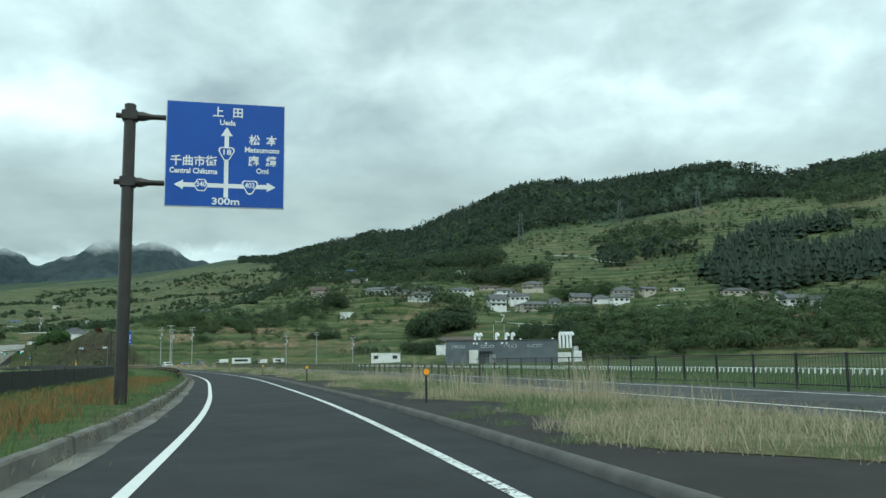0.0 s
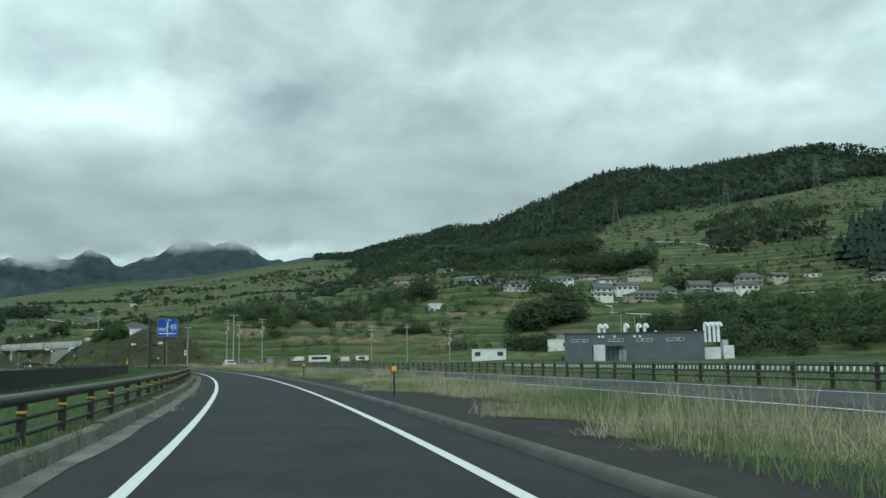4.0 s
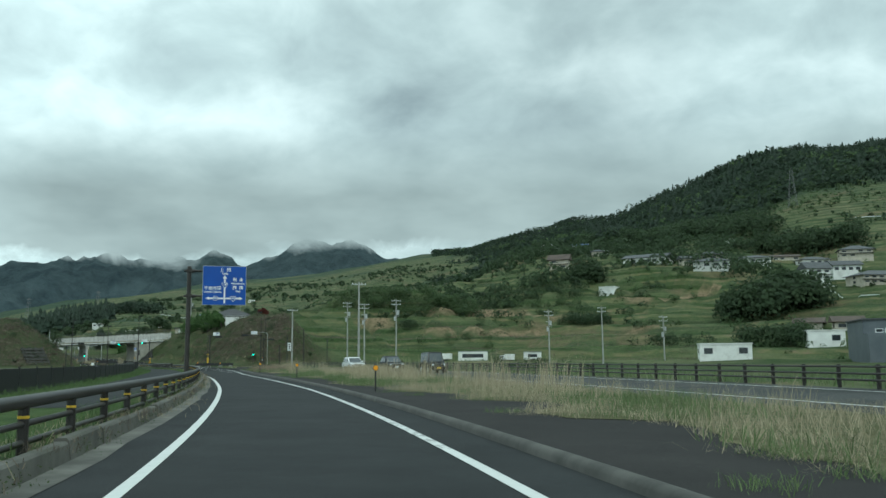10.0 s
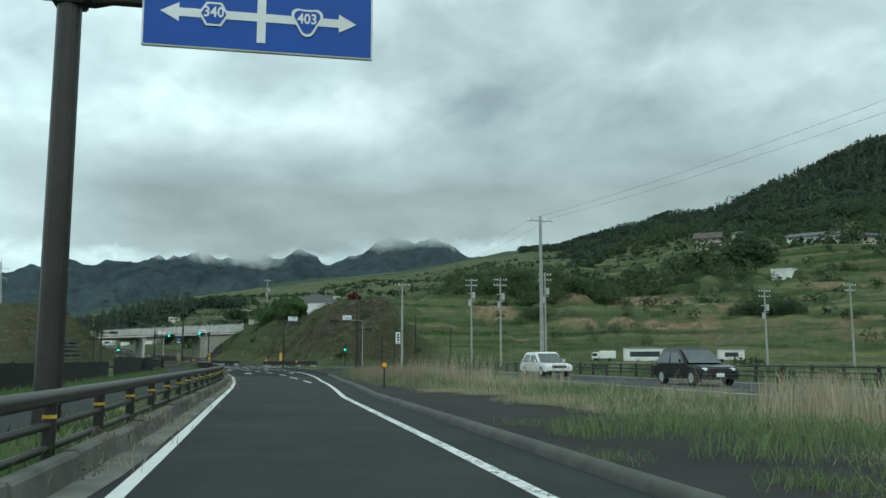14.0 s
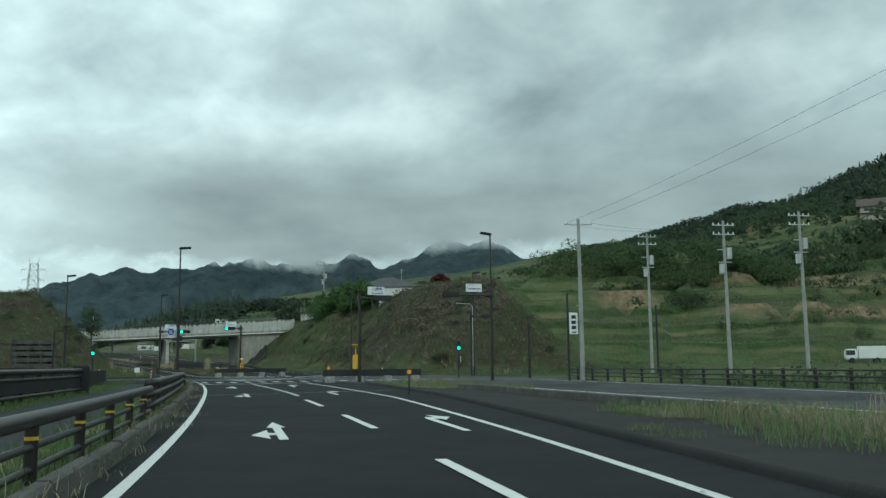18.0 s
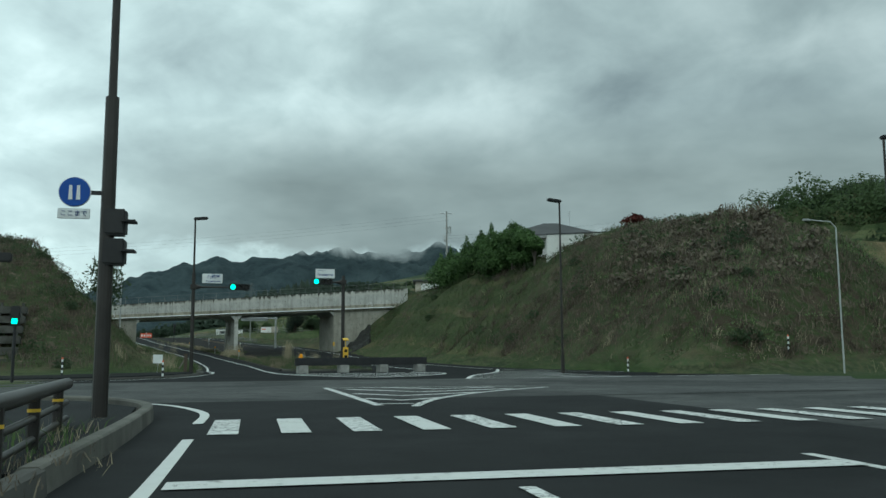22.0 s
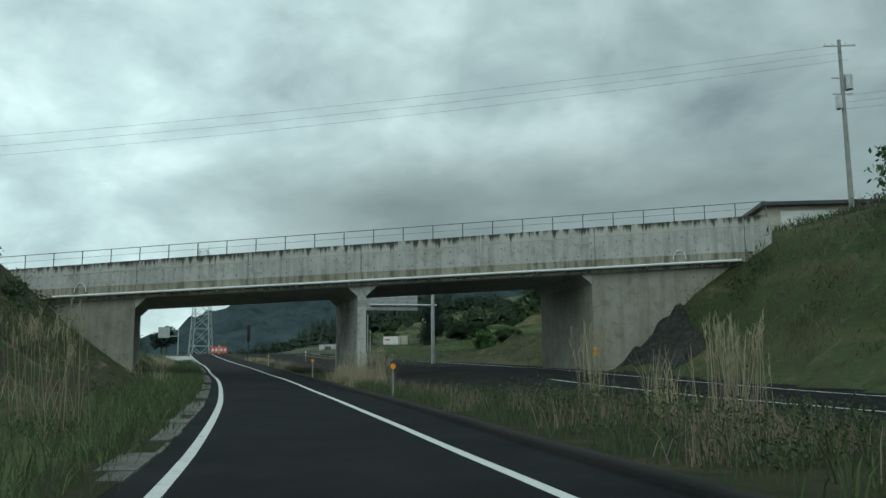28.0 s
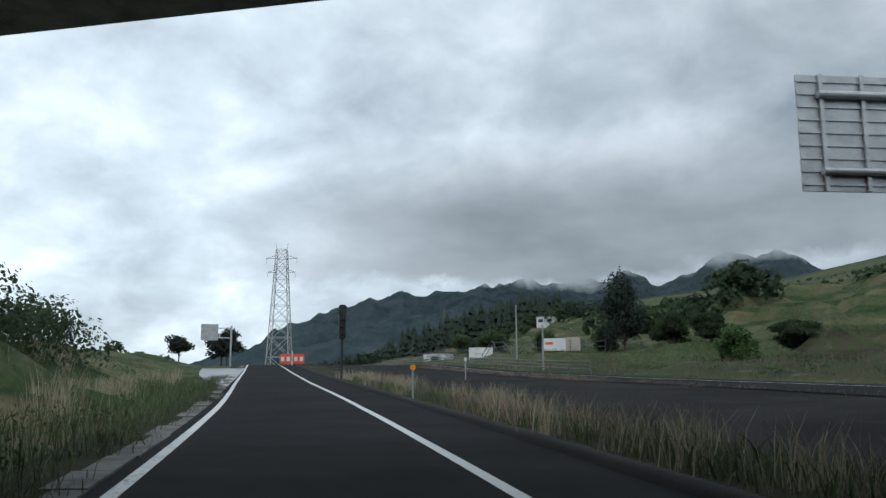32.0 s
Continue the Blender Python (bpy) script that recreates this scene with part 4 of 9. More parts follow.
for u, d in ((12.78, -1), (13.26, 1), (-0.12, 1), (26.0, -1)):
    # haunch between wall and deck
    v = [br(skew(u, w), w, low_z(u) - 0.29) for w in (0.3, 7.1)] + [br(skew(u, w), w, low_z(u) - 0.85) for w in (0.3, 7.1)] + [br(skew(u, w) + d * 0.62, w, low_z(u) - 0.29) for w in (0.3, 7.1)]
    f = [(0, 1, 3, 2), (0, 4, 5, 1), (2, 3, 5, 4), (0, 2, 4), (1, 5, 3)]
    mesh_of("haunch", v, f, M["bridge"], bridge)
block("wing_wall", [(29.0, 0.3, -0.5, low_z(29) - 0.1), (36.0, 0.3, 4.8, low_z(36) - 0.1), (36.0, 0.7, 4.8, low_z(36) - 0.1), (29.0, 0.7, -0.5, low_z(29) - 0.1)], M["abutment"], bridge, "concrete wing wall")
block("wing_wall", [(-13.0, 0.3, 3.5, low_z(-13) - 0.1), (-4.0, 0.3, -0.5, low_z(-4) - 0.1), (-4.0, 0.7, -0.5, low_z(-4) - 0.1), (-13.0, 0.7, 3.5, low_z(-13) - 0.1)], M["abutment"], bridge, "concrete wing wall")
bm = bmesh.new()
rod(br(-5, -0.1, low_z(-5)), br(34.2, -0.1, low_z(34.2)), 0.075, seg=10, bm=bm)
part("conduit", bm, M["conduit"], bridge, "white plastic conduit")
for i in range(26):
    u = -4.4 + i * 1.52
    bm = box(-0.03, -0.03, -0.16, 0.03, 0.16, -0.05)
    box(-0.02, -0.03, -0.16, 0.02, -0.0, 0.03, bm=bm)
    ob = part("bracket", bm, M["galv"], bridge)
    x, y, z = br(u, -0.08, low_z(u))
    ob.matrix_basis = pose(x, y, z, 0, 0, math.degrees(math.atan2(bu.y, bu.x)))
for side in (0.14, 7.45):
    for i in range(30):
        u = -13.5 + i * 1.7
        part("fence_post", rod(br(u, side, top_z(u) - 0.02), br(u, side, top_z(u) + 0.8), 0.028, seg=8), M["fence_grey"], bridge)
    for h in (0.79, 0.42):
        part("fence_rail", rod(br(-13.5, side, top_z(-13.5) + h), br(35.8, side, top_z(35.8) + h), 0.02 if h > 0.5 else 0.009, seg=6), M["fence_grey"], bridge)
for u in (-3.6, 30.5):
    bm = bmesh.new()
    for i in range(7):
        a0, a1 = math.pi * i / 7, math.pi * (i + 1) / 7
        rod(br(u + 0.35 - 0.35 * math.cos(a0), -0.05, low_z(u) + 0.25 + 0.5 * math.sin(a0)), br(u + 0.35 - 0.35 * math.cos(a1), -0.05, low_z(u) + 0.25 + 0.5 * math.sin(a1)), 0.025, seg=6, bm=bm)
    part("cable_loop", bm, M["conduit"], bridge)
# dark broken rock where the cut slope meets the right wing wall
rv = random.Random(17)
RU, RW = 15, 9
rock_v = [br(26.6 + 4.6 * i / (RU - 1), 0.26 - 5.2 * j / (RW - 1), 1.7 + 4.2 * i / (RU - 1) * (1 - 0.05 * j / RW) + (rv.uniform(-0.14, 0.16) if 0 < j else 0.1)) for i in range(RU) for j in range(RW)]
# the face lies on the bank and dips under it at its rim
for i in range(RU):
    for j in range(RW):
        x_, y_, z_ = rock_v[i * RW + j]
        g_ = land_z(x_, y_)
        rim = i in (0, RU - 1) or j == RW - 1
        rock_v[i * RW + j] = (x_, y_, g_ - 0.35 if rim else min(z_, g_ + rv.uniform(0.2, 0.55)))
rock_f = [(i * RW + j, i * RW + j + 1, i * RW + RW + j + 1, i * RW + RW + j) for i in range(RU - 1) for j in range(RW - 1)]
rock = mesh_of("rock_face", rock_v, rock_f, M["slope_block"])
if rock.data.polygons[0].normal.z < 0:
    rock.data.flip_normals()
tagged(rock, "dark broken rock face beside bridge wing wall", "rock face", kind="structure")
ap = thing("arrow_plate", pose(*br(26.05, 0.2, 2.1), 0, 0, math.degrees(math.atan2(bu.y, bu.x))), "small yellow plate with red arrow at abutment corner", "road sign")
part("post", rod((0, 0, -2.2), (0, 0, 0.1), 0.025, seg=8), M["galv"], ap)
part("plate", box(-0.13, -0.02, 0.0, 0.13, 0.0, 0.5, 0.01), M["yellow"], ap)
part("arrow", prism([(-0.07, 0.12), (0.07, 0.25), (-0.07, 0.38), (-0.02, 0.25)], 0.021, 0.026), M["red"], ap).matrix_basis = pose(0, 0, 0, 90, 0, 0)

# ---- signs, poles, lamps, signals ----


def lettering(words, size, x, y, z, material, parent, name="lettering", width=None, turn=True, bold=0.0):
    """Words as flat raised strokes on a board that faces -y, centred on x and z."""
    cu_ = bpy.data.curves.new(name, "FONT")
    cu_.body, cu_.size, cu_.align_x, cu_.align_y = words, size, "CENTER", "CENTER"
    cu_.extrude, cu_.offset, cu_.resolution_u = 0.004, bold, 3
    tmp = bpy.data.objects.new(name, cu_)
    scene.collection.objects.link(tmp)
    me = bpy.data.meshes.new_from_object(tmp.evaluated_get(bpy.context.evaluated_depsgraph_get()))
    bpy.data.objects.remove(tmp)
    bpy.data.curves.remove(cu_)
    me.materials.clear()
    me.materials.append(material)
    ob = new(name, me)
    ob.parent = parent
    span = max(v.co.x for v in me.vertices) - min(v.co.x for v in me.vertices)
    k = (width / span) if width else 1.0
    ob.matrix_basis = Matrix.Translation((x, y, z)) @ pose(0, 0, 0, 90) @ Matrix.Diagonal((k, 1, 1, 1))
    return ob


def flat(poly, y, mat, parent, name, thick=0.006):
    """A flat shape (x, z) on a board that faces -y."""
    bm = prism(poly, 0, thick)
    ob = part(name, bm, mat, parent)
    ob.matrix_basis = Matrix.Translation((0, y, 0)) @ pose(0, 0, 0, 90)
    return ob


def ring(cx, cz, pts, y, parent, name, grow=0.035):
    out = [(cx + px, cz + pz) for px, pz in pts]
    inn = [(cx + px * (1 - grow / 0.2), cz + pz * (1 - grow / 0.2)) for px, pz in pts]
    flat(out, y, M["sign_white"], parent, name)
    flat(inn, y - 0.005, M["sign_blue"], parent, name + "_field")


def hexagon(r):
    return [(r * math.cos(a), r * 0.95 * math.sin(a)) for a in [math.pi / 3 * i for i in range(6)]]


def shield(r):
    """The rounded triangle of a national road."""
    pts = []
    for c, a0, a1 in (((-0.55, 0.38), 60, 200), ((0.0, -0.62), 205, 335), ((0.55, 0.38), -20, 120)):
        for i in range(6):
            a = radians(a0 + (a1 - a0) * i / 5)
            pts.append((r * (c[0] + 0.45 * math.cos(a)), r * (c[1] + 0.42 * math.sin(a))))
    return pts


def guide_sign(m, distance, label, k=1.0):
    """A blue route sign on two arms from a brown pole; origin at the pole's foot, board to the right, facing -y."""
    t = thing("route_sign", m, label, "road sign", "blue route signs")
    W, H, X0, Z0, PX = 3.05 * k, 2.82 * k, 1.05, 4.98, 0.12
    part("pole", rod((PX, 0, -0.3), (PX, 0, 7.72), 0.17, 0.15, 16), M["brown_metal"], t)
    part("pole_cap", ball((PX, 0, 7.72), 0.152, 14, squash=(1, 1, 0.3)), M["brown_metal"], t)
    for z in (7.42, 5.62):
        arm = part("arm", rod((PX - 0.35, 0, z), (X0 + W * 0.75, 0, z), 0.075, seg=12), M["brown_metal"], t)
        bm = rod((PX, 0, z), (PX + 0.32, 0, z), 0.13, 0.13, 12)
        rod((PX + 0.30, 0, z), (PX + 0.55, 0, z), 0.14, 0.075, 8, bm=bm)
        box(PX - 0.2, -0.19, z - 0.13, PX + 0.2, 0.19, z + 0.13, 0.02, bm)
        part("clamp", bm, M["brown_metal"], arm)
    board = part("board", box(X0, -0.16, Z0, X0 + W, -0.10, Z0 + H, 0.008), M["galv"], t, "aluminium sign board")
    part("blue_face", box(X0 + 0.025, -0.168, Z0 + 0.025, X0 + W - 0.025, -0.161, Z0 + H - 0.025), M["sign_blue"], t, "blue reflective face")
    for x in (X0 + 0.5, X0 + 1.5, X0 + 2.5):
        part("stiffener", box(x - 0.04, -0.10, Z0 + 0.1, x + 0.04, -0.05, Z0 + H - 0.1), M["galv"], t)
    y = -0.172
    w = M["sign_white"]

    def px(v):
        return X0 + W * v

    def pz(v):
        return Z0 + H * (1 - v)
    cx, cz = px(0.505), pz(0.795 if distance else 0.83)
    e = 0.058
    # cross of arrows
    flat([(cx - e, pz(0.905 if distance else 0.955)), (cx + e, pz(0.905 if distance else 0.955)), (cx + e, pz(0.56)), (cx - e, pz(0.56))], y, w, t, "arrow_stem")
    flat([(cx - e, pz(0.43)), (cx + e, pz(0.43)), (cx + e, pz(0.32)), (cx + 0.155, pz(0.32)), (cx, pz(0.235)), (cx - 0.155, pz(0.32)), (cx - e, pz(0.32))], y, w, t, "arrow_up")
    for sgn, xe in ((-1, px(0.075)), (1, px(0.925))):
        flat([(cx + sgn * e, cz - e), (xe - sgn * 0.24, cz - e), (xe - sgn * 0.24, cz - 0.13), (xe, cz), (xe - sgn * 0.24, cz + 0.13), (xe - sgn * 0.24, cz + e), (cx + sgn * e, cz + e)][::sgn], y - 0.001, w, t, "arrow_side")
    for text, r, x, z, kind in (("18", 0.215, cx, pz(0.485), shield), ("403", 0.215, px(0.705), cz, shield), ("340", 0.2, px(0.30), cz, hexagon)):
        ring(x, z, kind(r), y - 0.008, t, "route_mark")
        lettering(text, 0.2, x, y - 0.02, z + 0.02, w, t, width=0.26 if len(text) == 3 else 0.21, bold=0.004)
    for text, size, x, z, wd in (("上", 0.3, 0.43, 0.10, None), ("田", 0.3, 0.595, 0.10, None), ("Ueda", 0.2, 0.51, 0.195, 0.42), ("松", 0.3, 0.74, 0.355, None), ("本", 0.3, 0.885, 0.355, None),
                                 ("Matsumoto", 0.2, 0.805, 0.445, 0.93), ("麻", 0.3, 0.735, 0.555, None), ("績", 0.3, 0.885, 0.555, None), ("Omi", 0.2, 0.81, 0.645, 0.33),
                                 ("千曲市街", 0.3, 0.235, 0.575, 1.2), ("Central Chikuma", 0.2, 0.235, 0.665, 1.24)) + ((("300m", 0.26, 0.505, 0.945, 0.72),) if distance else ()):
        lettering(text, size, px(x), y - 0.004, pz(z), w, t, width=wd, bold=0.006)
    return t


def leafpole(name, m, h, r0, r1, mat, label, category="pole"):
    t = thing(name, m, label, category)
    part("pole", rod((0, 0, -0.3), (0, 0, h), r0, r1, 12), mat, t)
    return t


M["name_blue"] = worn("name_blue", (0.02, 0.05, 0.18), (0.03, 0.07, 0.24), 4, 0.5)
M["lens_dark"] = worn("signal_lens_dark", (0.012, 0.012, 0.012), (0.03, 0.025, 0.02), 4, 0.25)
n = Nodes("signal_green", 0.3)
n.colour((0.02, 0.5, 0.35))
n.b.inputs["Emission Color"].default_value = (0.05, 1.0, 0.62, 1)
n.b.inputs["Emission Strength"].default_value = 2.6
M["signal_green"] = n.m


def name_board(parent, x, z, y, kanji, w=1.15, h=0.56):
    b = part("name_board", box(x - w / 2, y - 0.02, z - h / 2, x + w / 2, y + 0.02, z + h / 2, 0.02), M["sign_white"], parent, "white place name board")
    for sx in (-0.4, 0, 0.4):
        part("stay", box(x + sx * w - 0.015, y - 0.015, z - h / 2 - 0.12, x + sx * w + 0.015, y + 0.015, z - h / 2), M["dark_metal"], b)
    f = -1 if kanji is not None else 1
    if kanji:
        lettering(kanji, 0.26, x + 0.06, y - 0.025, z + 0.09, M["name_blue"], b, width=0.74, bold=0.004)
        lettering("Yawatamine", 0.15, x + 0.06, y - 0.025, z - 0.16, M["name_blue"], b, width=0.82, bold=0.003)
    else:
        lettering("Chikuma City", 0.09, x - 0.2, y - 0.025, z + 0.19, M["name_blue"], b, width=0.5)
        lettering("Yawatamine", 0.2, x, y - 0.025, z - 0.06, M["name_blue"], b, width=0.95, bold=0.004)
    return b


def signal_head(parent, x, z, y, lit=True, facing=-1, lit_x=-0.37):
    """A wide three-lamp head whose lamps face -y (or +y)."""
    body = part("signal_head", box(x - 0.6, y - 0.09, z - 0.19, x + 0.6, y + 0.09, z + 0.19, 0.05), M["black"], parent, "black three lamp signal head")
    for dx in (-0.37, 0, 0.37):
        on = lit and abs(dx - lit_x) < 0.01
        bm = rod((x + dx, y + facing * 0.09, z), (x + dx, y + facing * 0.105, z), 0.145, seg=16)
        part("lens", bm, M["signal_green"] if on else M["lens_dark"], body, "green light on" if on else "")
        bm = bmesh.new()
        for i in range(9):
            a0, a1 = radians(-10 + 200 * i / 9), radians(-10 + 200 * (i + 1) / 9)
            v = [(x + dx + 0.165 * math.cos(a), y + facing * d, z + 0.165 * math.sin(a)) for a, d in ((a0, 0.08), (a1, 0.08), (a1, 0.36 if 30 < math.degrees(a1) < 150 else 0.28), (a0, 0.36 if 30 < math.degrees(a0) < 150 else 0.28))]
            bm.faces.new([bm.verts.new(q) for q in v])
        bmesh.ops.remove_doubles(bm, verts=bm.verts[:], dist=0.001)
        bmesh.ops.solidify(bm, geom=bm.faces[:], thickness=0.008)
        part("visor", bm, M["black"], body)
    return body


def lamp_head(parent, x, y, z, dx):
    """A flat street lamp head that points along dx."""
    bm = box(-0.1, -0.17, -0.09, 0.72, 0.17, 0.07, 0.05)
    bmesh.ops.transform(bm, matrix=Matrix.Translation((x, y, z)) @ Matrix.Rotation(math.atan2(dx[1], dx[0]), 4, "Z") @ Matrix.Rotation(radians(-6), 4, "Y"), verts=bm.verts[:])
    h = part("lamp_head", bm, M["dark_metal"], parent, "dark flat lamp head")
    return h


def mast(name, m, thick, tall, label, arm=None, head=True, board=None, lit=True, facing=-1, lamp_dx=None, group="signal masts"):
    """A brown signal mast: thick to a height, then thin up to a lamp; arm = (length with sign, height)."""
    t = thing(name, m, label, "traffic signal" if arm else "street lamp", group)
    part("pole", rod((0, 0, -0.3), (0, 0, thick), 0.115, 0.10, 14), M["brown_metal"], t)
    part("base_plate", box(-0.18, -0.18, 0.0, 0.18, 0.18, 0.03), M["brown_metal"], t)
    if tall > thick:
        part("upper_pole", rod((0, 0, thick - 0.02), (0, 0, tall), 0.065, 0.05, 10), M["brown_metal"], t)
        lamp_head(t, 0, 0, tall, lamp_dx or (1, 0))
    if arm:
        L, z = arm
        sgn = 1 if L > 0 else -1
        a = part("arm", rod((0, 0, z), (L - sgn * 0.5, 0, z), 0.055, 0.045, 10), M["brown_metal"], t)
        bm = rod((sgn * 0.02, 0, z), (sgn * 0.45, 0, z), 0.2, 0.06, 10)
        box(-0.17, -0.17, z - 0.14, 0.17, 0.17, z + 0.14, 0.02, bm)
        part("clamp", bm, M["brown_metal"], a)
        if head:
            signal_head(t, L, z + 0.02, 0.0, lit, facing)
        if board is not None:
            name_board(t, board[0], z + 0.5, -0.03, board[1])
    return t


guide_sign(beside(23.7, -3.44, 0.30), True, "blue route sign with white arrows and 300m on brown pole", 1.03)
guide_sign(beside(191.35, -2.85, 0.15), False, "blue route sign with white arrows on brown pole behind guard rail")

# signals round the crossing; arms lie across the road
def across(x, y, z=0.0, s=None):
    ss = s if s is not None else float(road_place(x, y)[0][0])
    return pose(x, y, z, 0, 0, heading(ss))


mast("signal_mast", across(-147.3, 290.1, 0), 5.75, 8.95, "brown signal mast with lit green light, name board and lamp", (2.6, 4.95), True, (1.05, "八幡峯"), lamp_dx=(1, 0.1))
mast("signal_mast", across(-140.45, 295.4, 0), 5.7, 5.7, "brown signal mast on island with lit green light", (-1.25, 5.3), True, (-1.1, None))
mast("signal_mast", across(-109.62, 263.6, 0, 286), 5.85, 5.85, "brown signal mast on median nose, head seen from behind", (1.55, 5.5), True, (1.1, "八幡峯"), lit=False, facing=1)
mast("signal_mast", across(-102.1, 268.6, 0, 286), 6.1, 10.0, "brown signal mast with lamp, head seen from behind", (-2.9, 5.75), True, (-1.25, None), lit=False, facing=1, lamp_dx=(-1, 0))
mast("street_lamp", across(-122.35, 261.3, 0), 5.0, 9.3, "tall brown street lamp beside crossing with small signs", lamp_dx=(1, 0.2), group="street lamps")
mast("street_lamp", across(-127.35, 297.08, 0), 0.9, 9.4, "slender dark street lamp at foot of slope", lamp_dx=(-1, 0), group="street lamps")
mast("street_lamp", across(-144.2, 273.3, 0), 4.8, 9.45, "dark street lamp beside crossing street", (1.6, 4.9), True, None, lit=False, facing=1, lamp_dx=(1, 0), group="street lamps")
mast("street_lamp", across(-111.3, 291.6, 0), 0.9, 9.9, "slender dark street lamp beside crossing street", lamp_dx=(1, 0), group="street lamps")

mast("signal_mast", across(-111.08, 290.2, 0), 6.1, 6.1, "brown signal mast with arm at foot of bluff", (1.6, 5.6), True, None, lit=False, facing=1)
mast("brown_post", across(-98.31, 280.2, 0), 7.2, 7.2, "tall brown steel post beside crossing street")
mast("brown_post", across(-101.5, 275.9, 0), 4.05, 4.05, "short brown steel post beside crossing street")


def round_sign(m, z, label):
    t = thing("round_sign", m, label, "road sign")
    part("disc", rod((0, -0.03, z), (0, -0.05, z), 0.22, seg=24), M["sign_blue"], t, "blue disc")
    part("rim", rod((0, -0.02, z), (0, -0.035, z), 0.232, seg=24), M["sign_white"], t)
    for dx in (-0.055, 0.055):
        flat([(dx - 0.03, z - 0.12), (dx + 0.03, z - 0.12), (dx + 0.02, z + 0.1), (dx - 0.02, z + 0.1)], -0.052, M["sign_white"], t, "mark")
    part("plate", box(-0.23, -0.04, z - 0.41, 0.23, -0.02, z - 0.25, 0.01), M["sign_white"], t, "white plate")
    lettering("ここまで", 0.095, 0, -0.045, z - 0.33, M["name_blue"], t, width=0.37)
    part("bracket", box(0.0, -0.02, z - 0.03, 0.46, 0.02, z + 0.03), M["dark_metal"], t)
    return t


round_sign(across(-122.72, 261.0, 0), 3.5, "blue round path sign with white plate on lamp post")
ped = thing("pedestrian_signal", across(-122.35, 261.3, 0), "dark pedestrian signal heads on lamp post", "traffic signal")
for z, dx in ((3.05, 0.12), (2.6, 0.12)):
    part("head", box(dx - 0.16, -0.14, z - 0.2, dx + 0.16, 0.14, z + 0.2, 0.03), M["black"], ped)
    part("visor", box(dx + 0.1, -0.2, z + 0.0, dx + 0.3, 0.12, z + 0.03), M["black"], ped)
for x, y, on in ((-142.5, 275.0, True), (-108.5, 279.5, True)):
    t = thing("pedestrian_signal", across(x, y), "small pedestrian signal with green light on dark post", "traffic signal", "pedestrian signals")
    part("post", rod((0, 0, -0.2), (0, 0, 3.0), 0.06, seg=10), M["dark_metal"], t)
    part("head", box(-0.17, -0.12, 2.2, 0.17, 0.12, 3.0, 0.03), M["black"], t)
    part("lens", box(-0.1, -0.135, 2.3, 0.1, -0.121, 2.5), M["signal_green"], t, "green light on")

# utility poles


def utility_pole(x, y, top, label, arms=2, lean=0.0, gear=False, base=None):
    z0 = land_z(x, y) if base is None else base
    t = thing("utility_pole", pose(x, y, z0, lean, 0, 30), label, "utility pole", "utility poles")
    h = top - z0
    part("pole", rod((0, 0, -0.5), (0, 0, h), 0.165, 0.1, 12), M["grey_pole"], t)
    for i in range(arms):
        z = h - 0.35 - i * 0.75
        a = part("crossarm", box(-0.95, -0.05, z - 0.04, 0.95, 0.05, z + 0.04), M["galv"], t)
        for dx in (-0.85, -0.4, 0.4, 0.85):
            part("insulator", rod((dx, 0, z + 0.04), (dx, 0, z + 0.2), 0.05, 0.035, 8), M["sign_white"], a)
    if gear:
        part("transformer", rod((0.38, 0, h - 3.1), (0.38, 0, h - 2.2), 0.24, seg=12), M["galv"], t)
        part("box", box(-0.42, -0.2, h - 4.3, -0.14, 0.2, h - 3.5, 0.02), M["galv"], t)
        for z in (h - 2.4, h - 3.4):
            part("bracket", box(-0.6, -0.04, z, 0.6, 0.04, z + 0.07), M["galv"], t)
    for i in range(8):
        z = 2.2 + i * 0.9
        if z < h - 2:
            part("step", rod((-0.27 if i % 2 else 0.14, 0, z), (-0.14 if i % 2 else 0.27, 0, z), 0.012, seg=5), M["galv"], t)
    return Vector((x, y, top))


pole_tops = [utility_pole(x, y, z, "grey concrete utility pole with crossarms and insulators", a, gear=g) for x, y, z, a, g in (
    (-70.97, 229.4, 11.36, 1, False), (-95.77, 267.95, 10.5, 1, False), (-95.3, 297.9, 13.66, 2, True), (-87.5, 285.0, 12.4, 2, True), (-81.7, 287.65, 13.2, 2, True),
    (-52.3, 298.5, 11.0, 2, True), (-41.5, 296.0, 11.4, 2, False), (-29.5, 300.0, 9.5, 2, True), (-165.2, 359.4, 20.9, 1, True), (-186.5, 408.0, 12.5, 1, False))]
M["wire"] = worn("black_wire", (0.02, 0.02, 0.02), (0.03, 0.03, 0.03), 2, 0.6)


def wire(a, b, sag, name="overhead_wire", r=0.007):
    t = tagged(new(name), "thin black overhead wire between poles", "wire", "overhead wires")
    bm = bmesh.new()
    pts = [a.lerp(b, i / 10) - Vector((0, 0, sag * 4 * (i / 10) * (1 - i / 10))) for i in range(11)]
    side = Vector((a.y - b.y, b.x - a.x, 0)).normalized()
    rings = [[bm.verts.new(p + side * (r * math.cos(k * 2.094)) + Vector((0, 0, r * math.sin(k * 2.094)))) for k in range(3)] for p in pts]
    for c, d in zip(rings, rings[1:]):
        for k in range(3):
            bm.faces.new((c[k], c[(k + 1) % 3], d[(k + 1) % 3], d[k]))
    part("strand", bm, M["wire"], t)


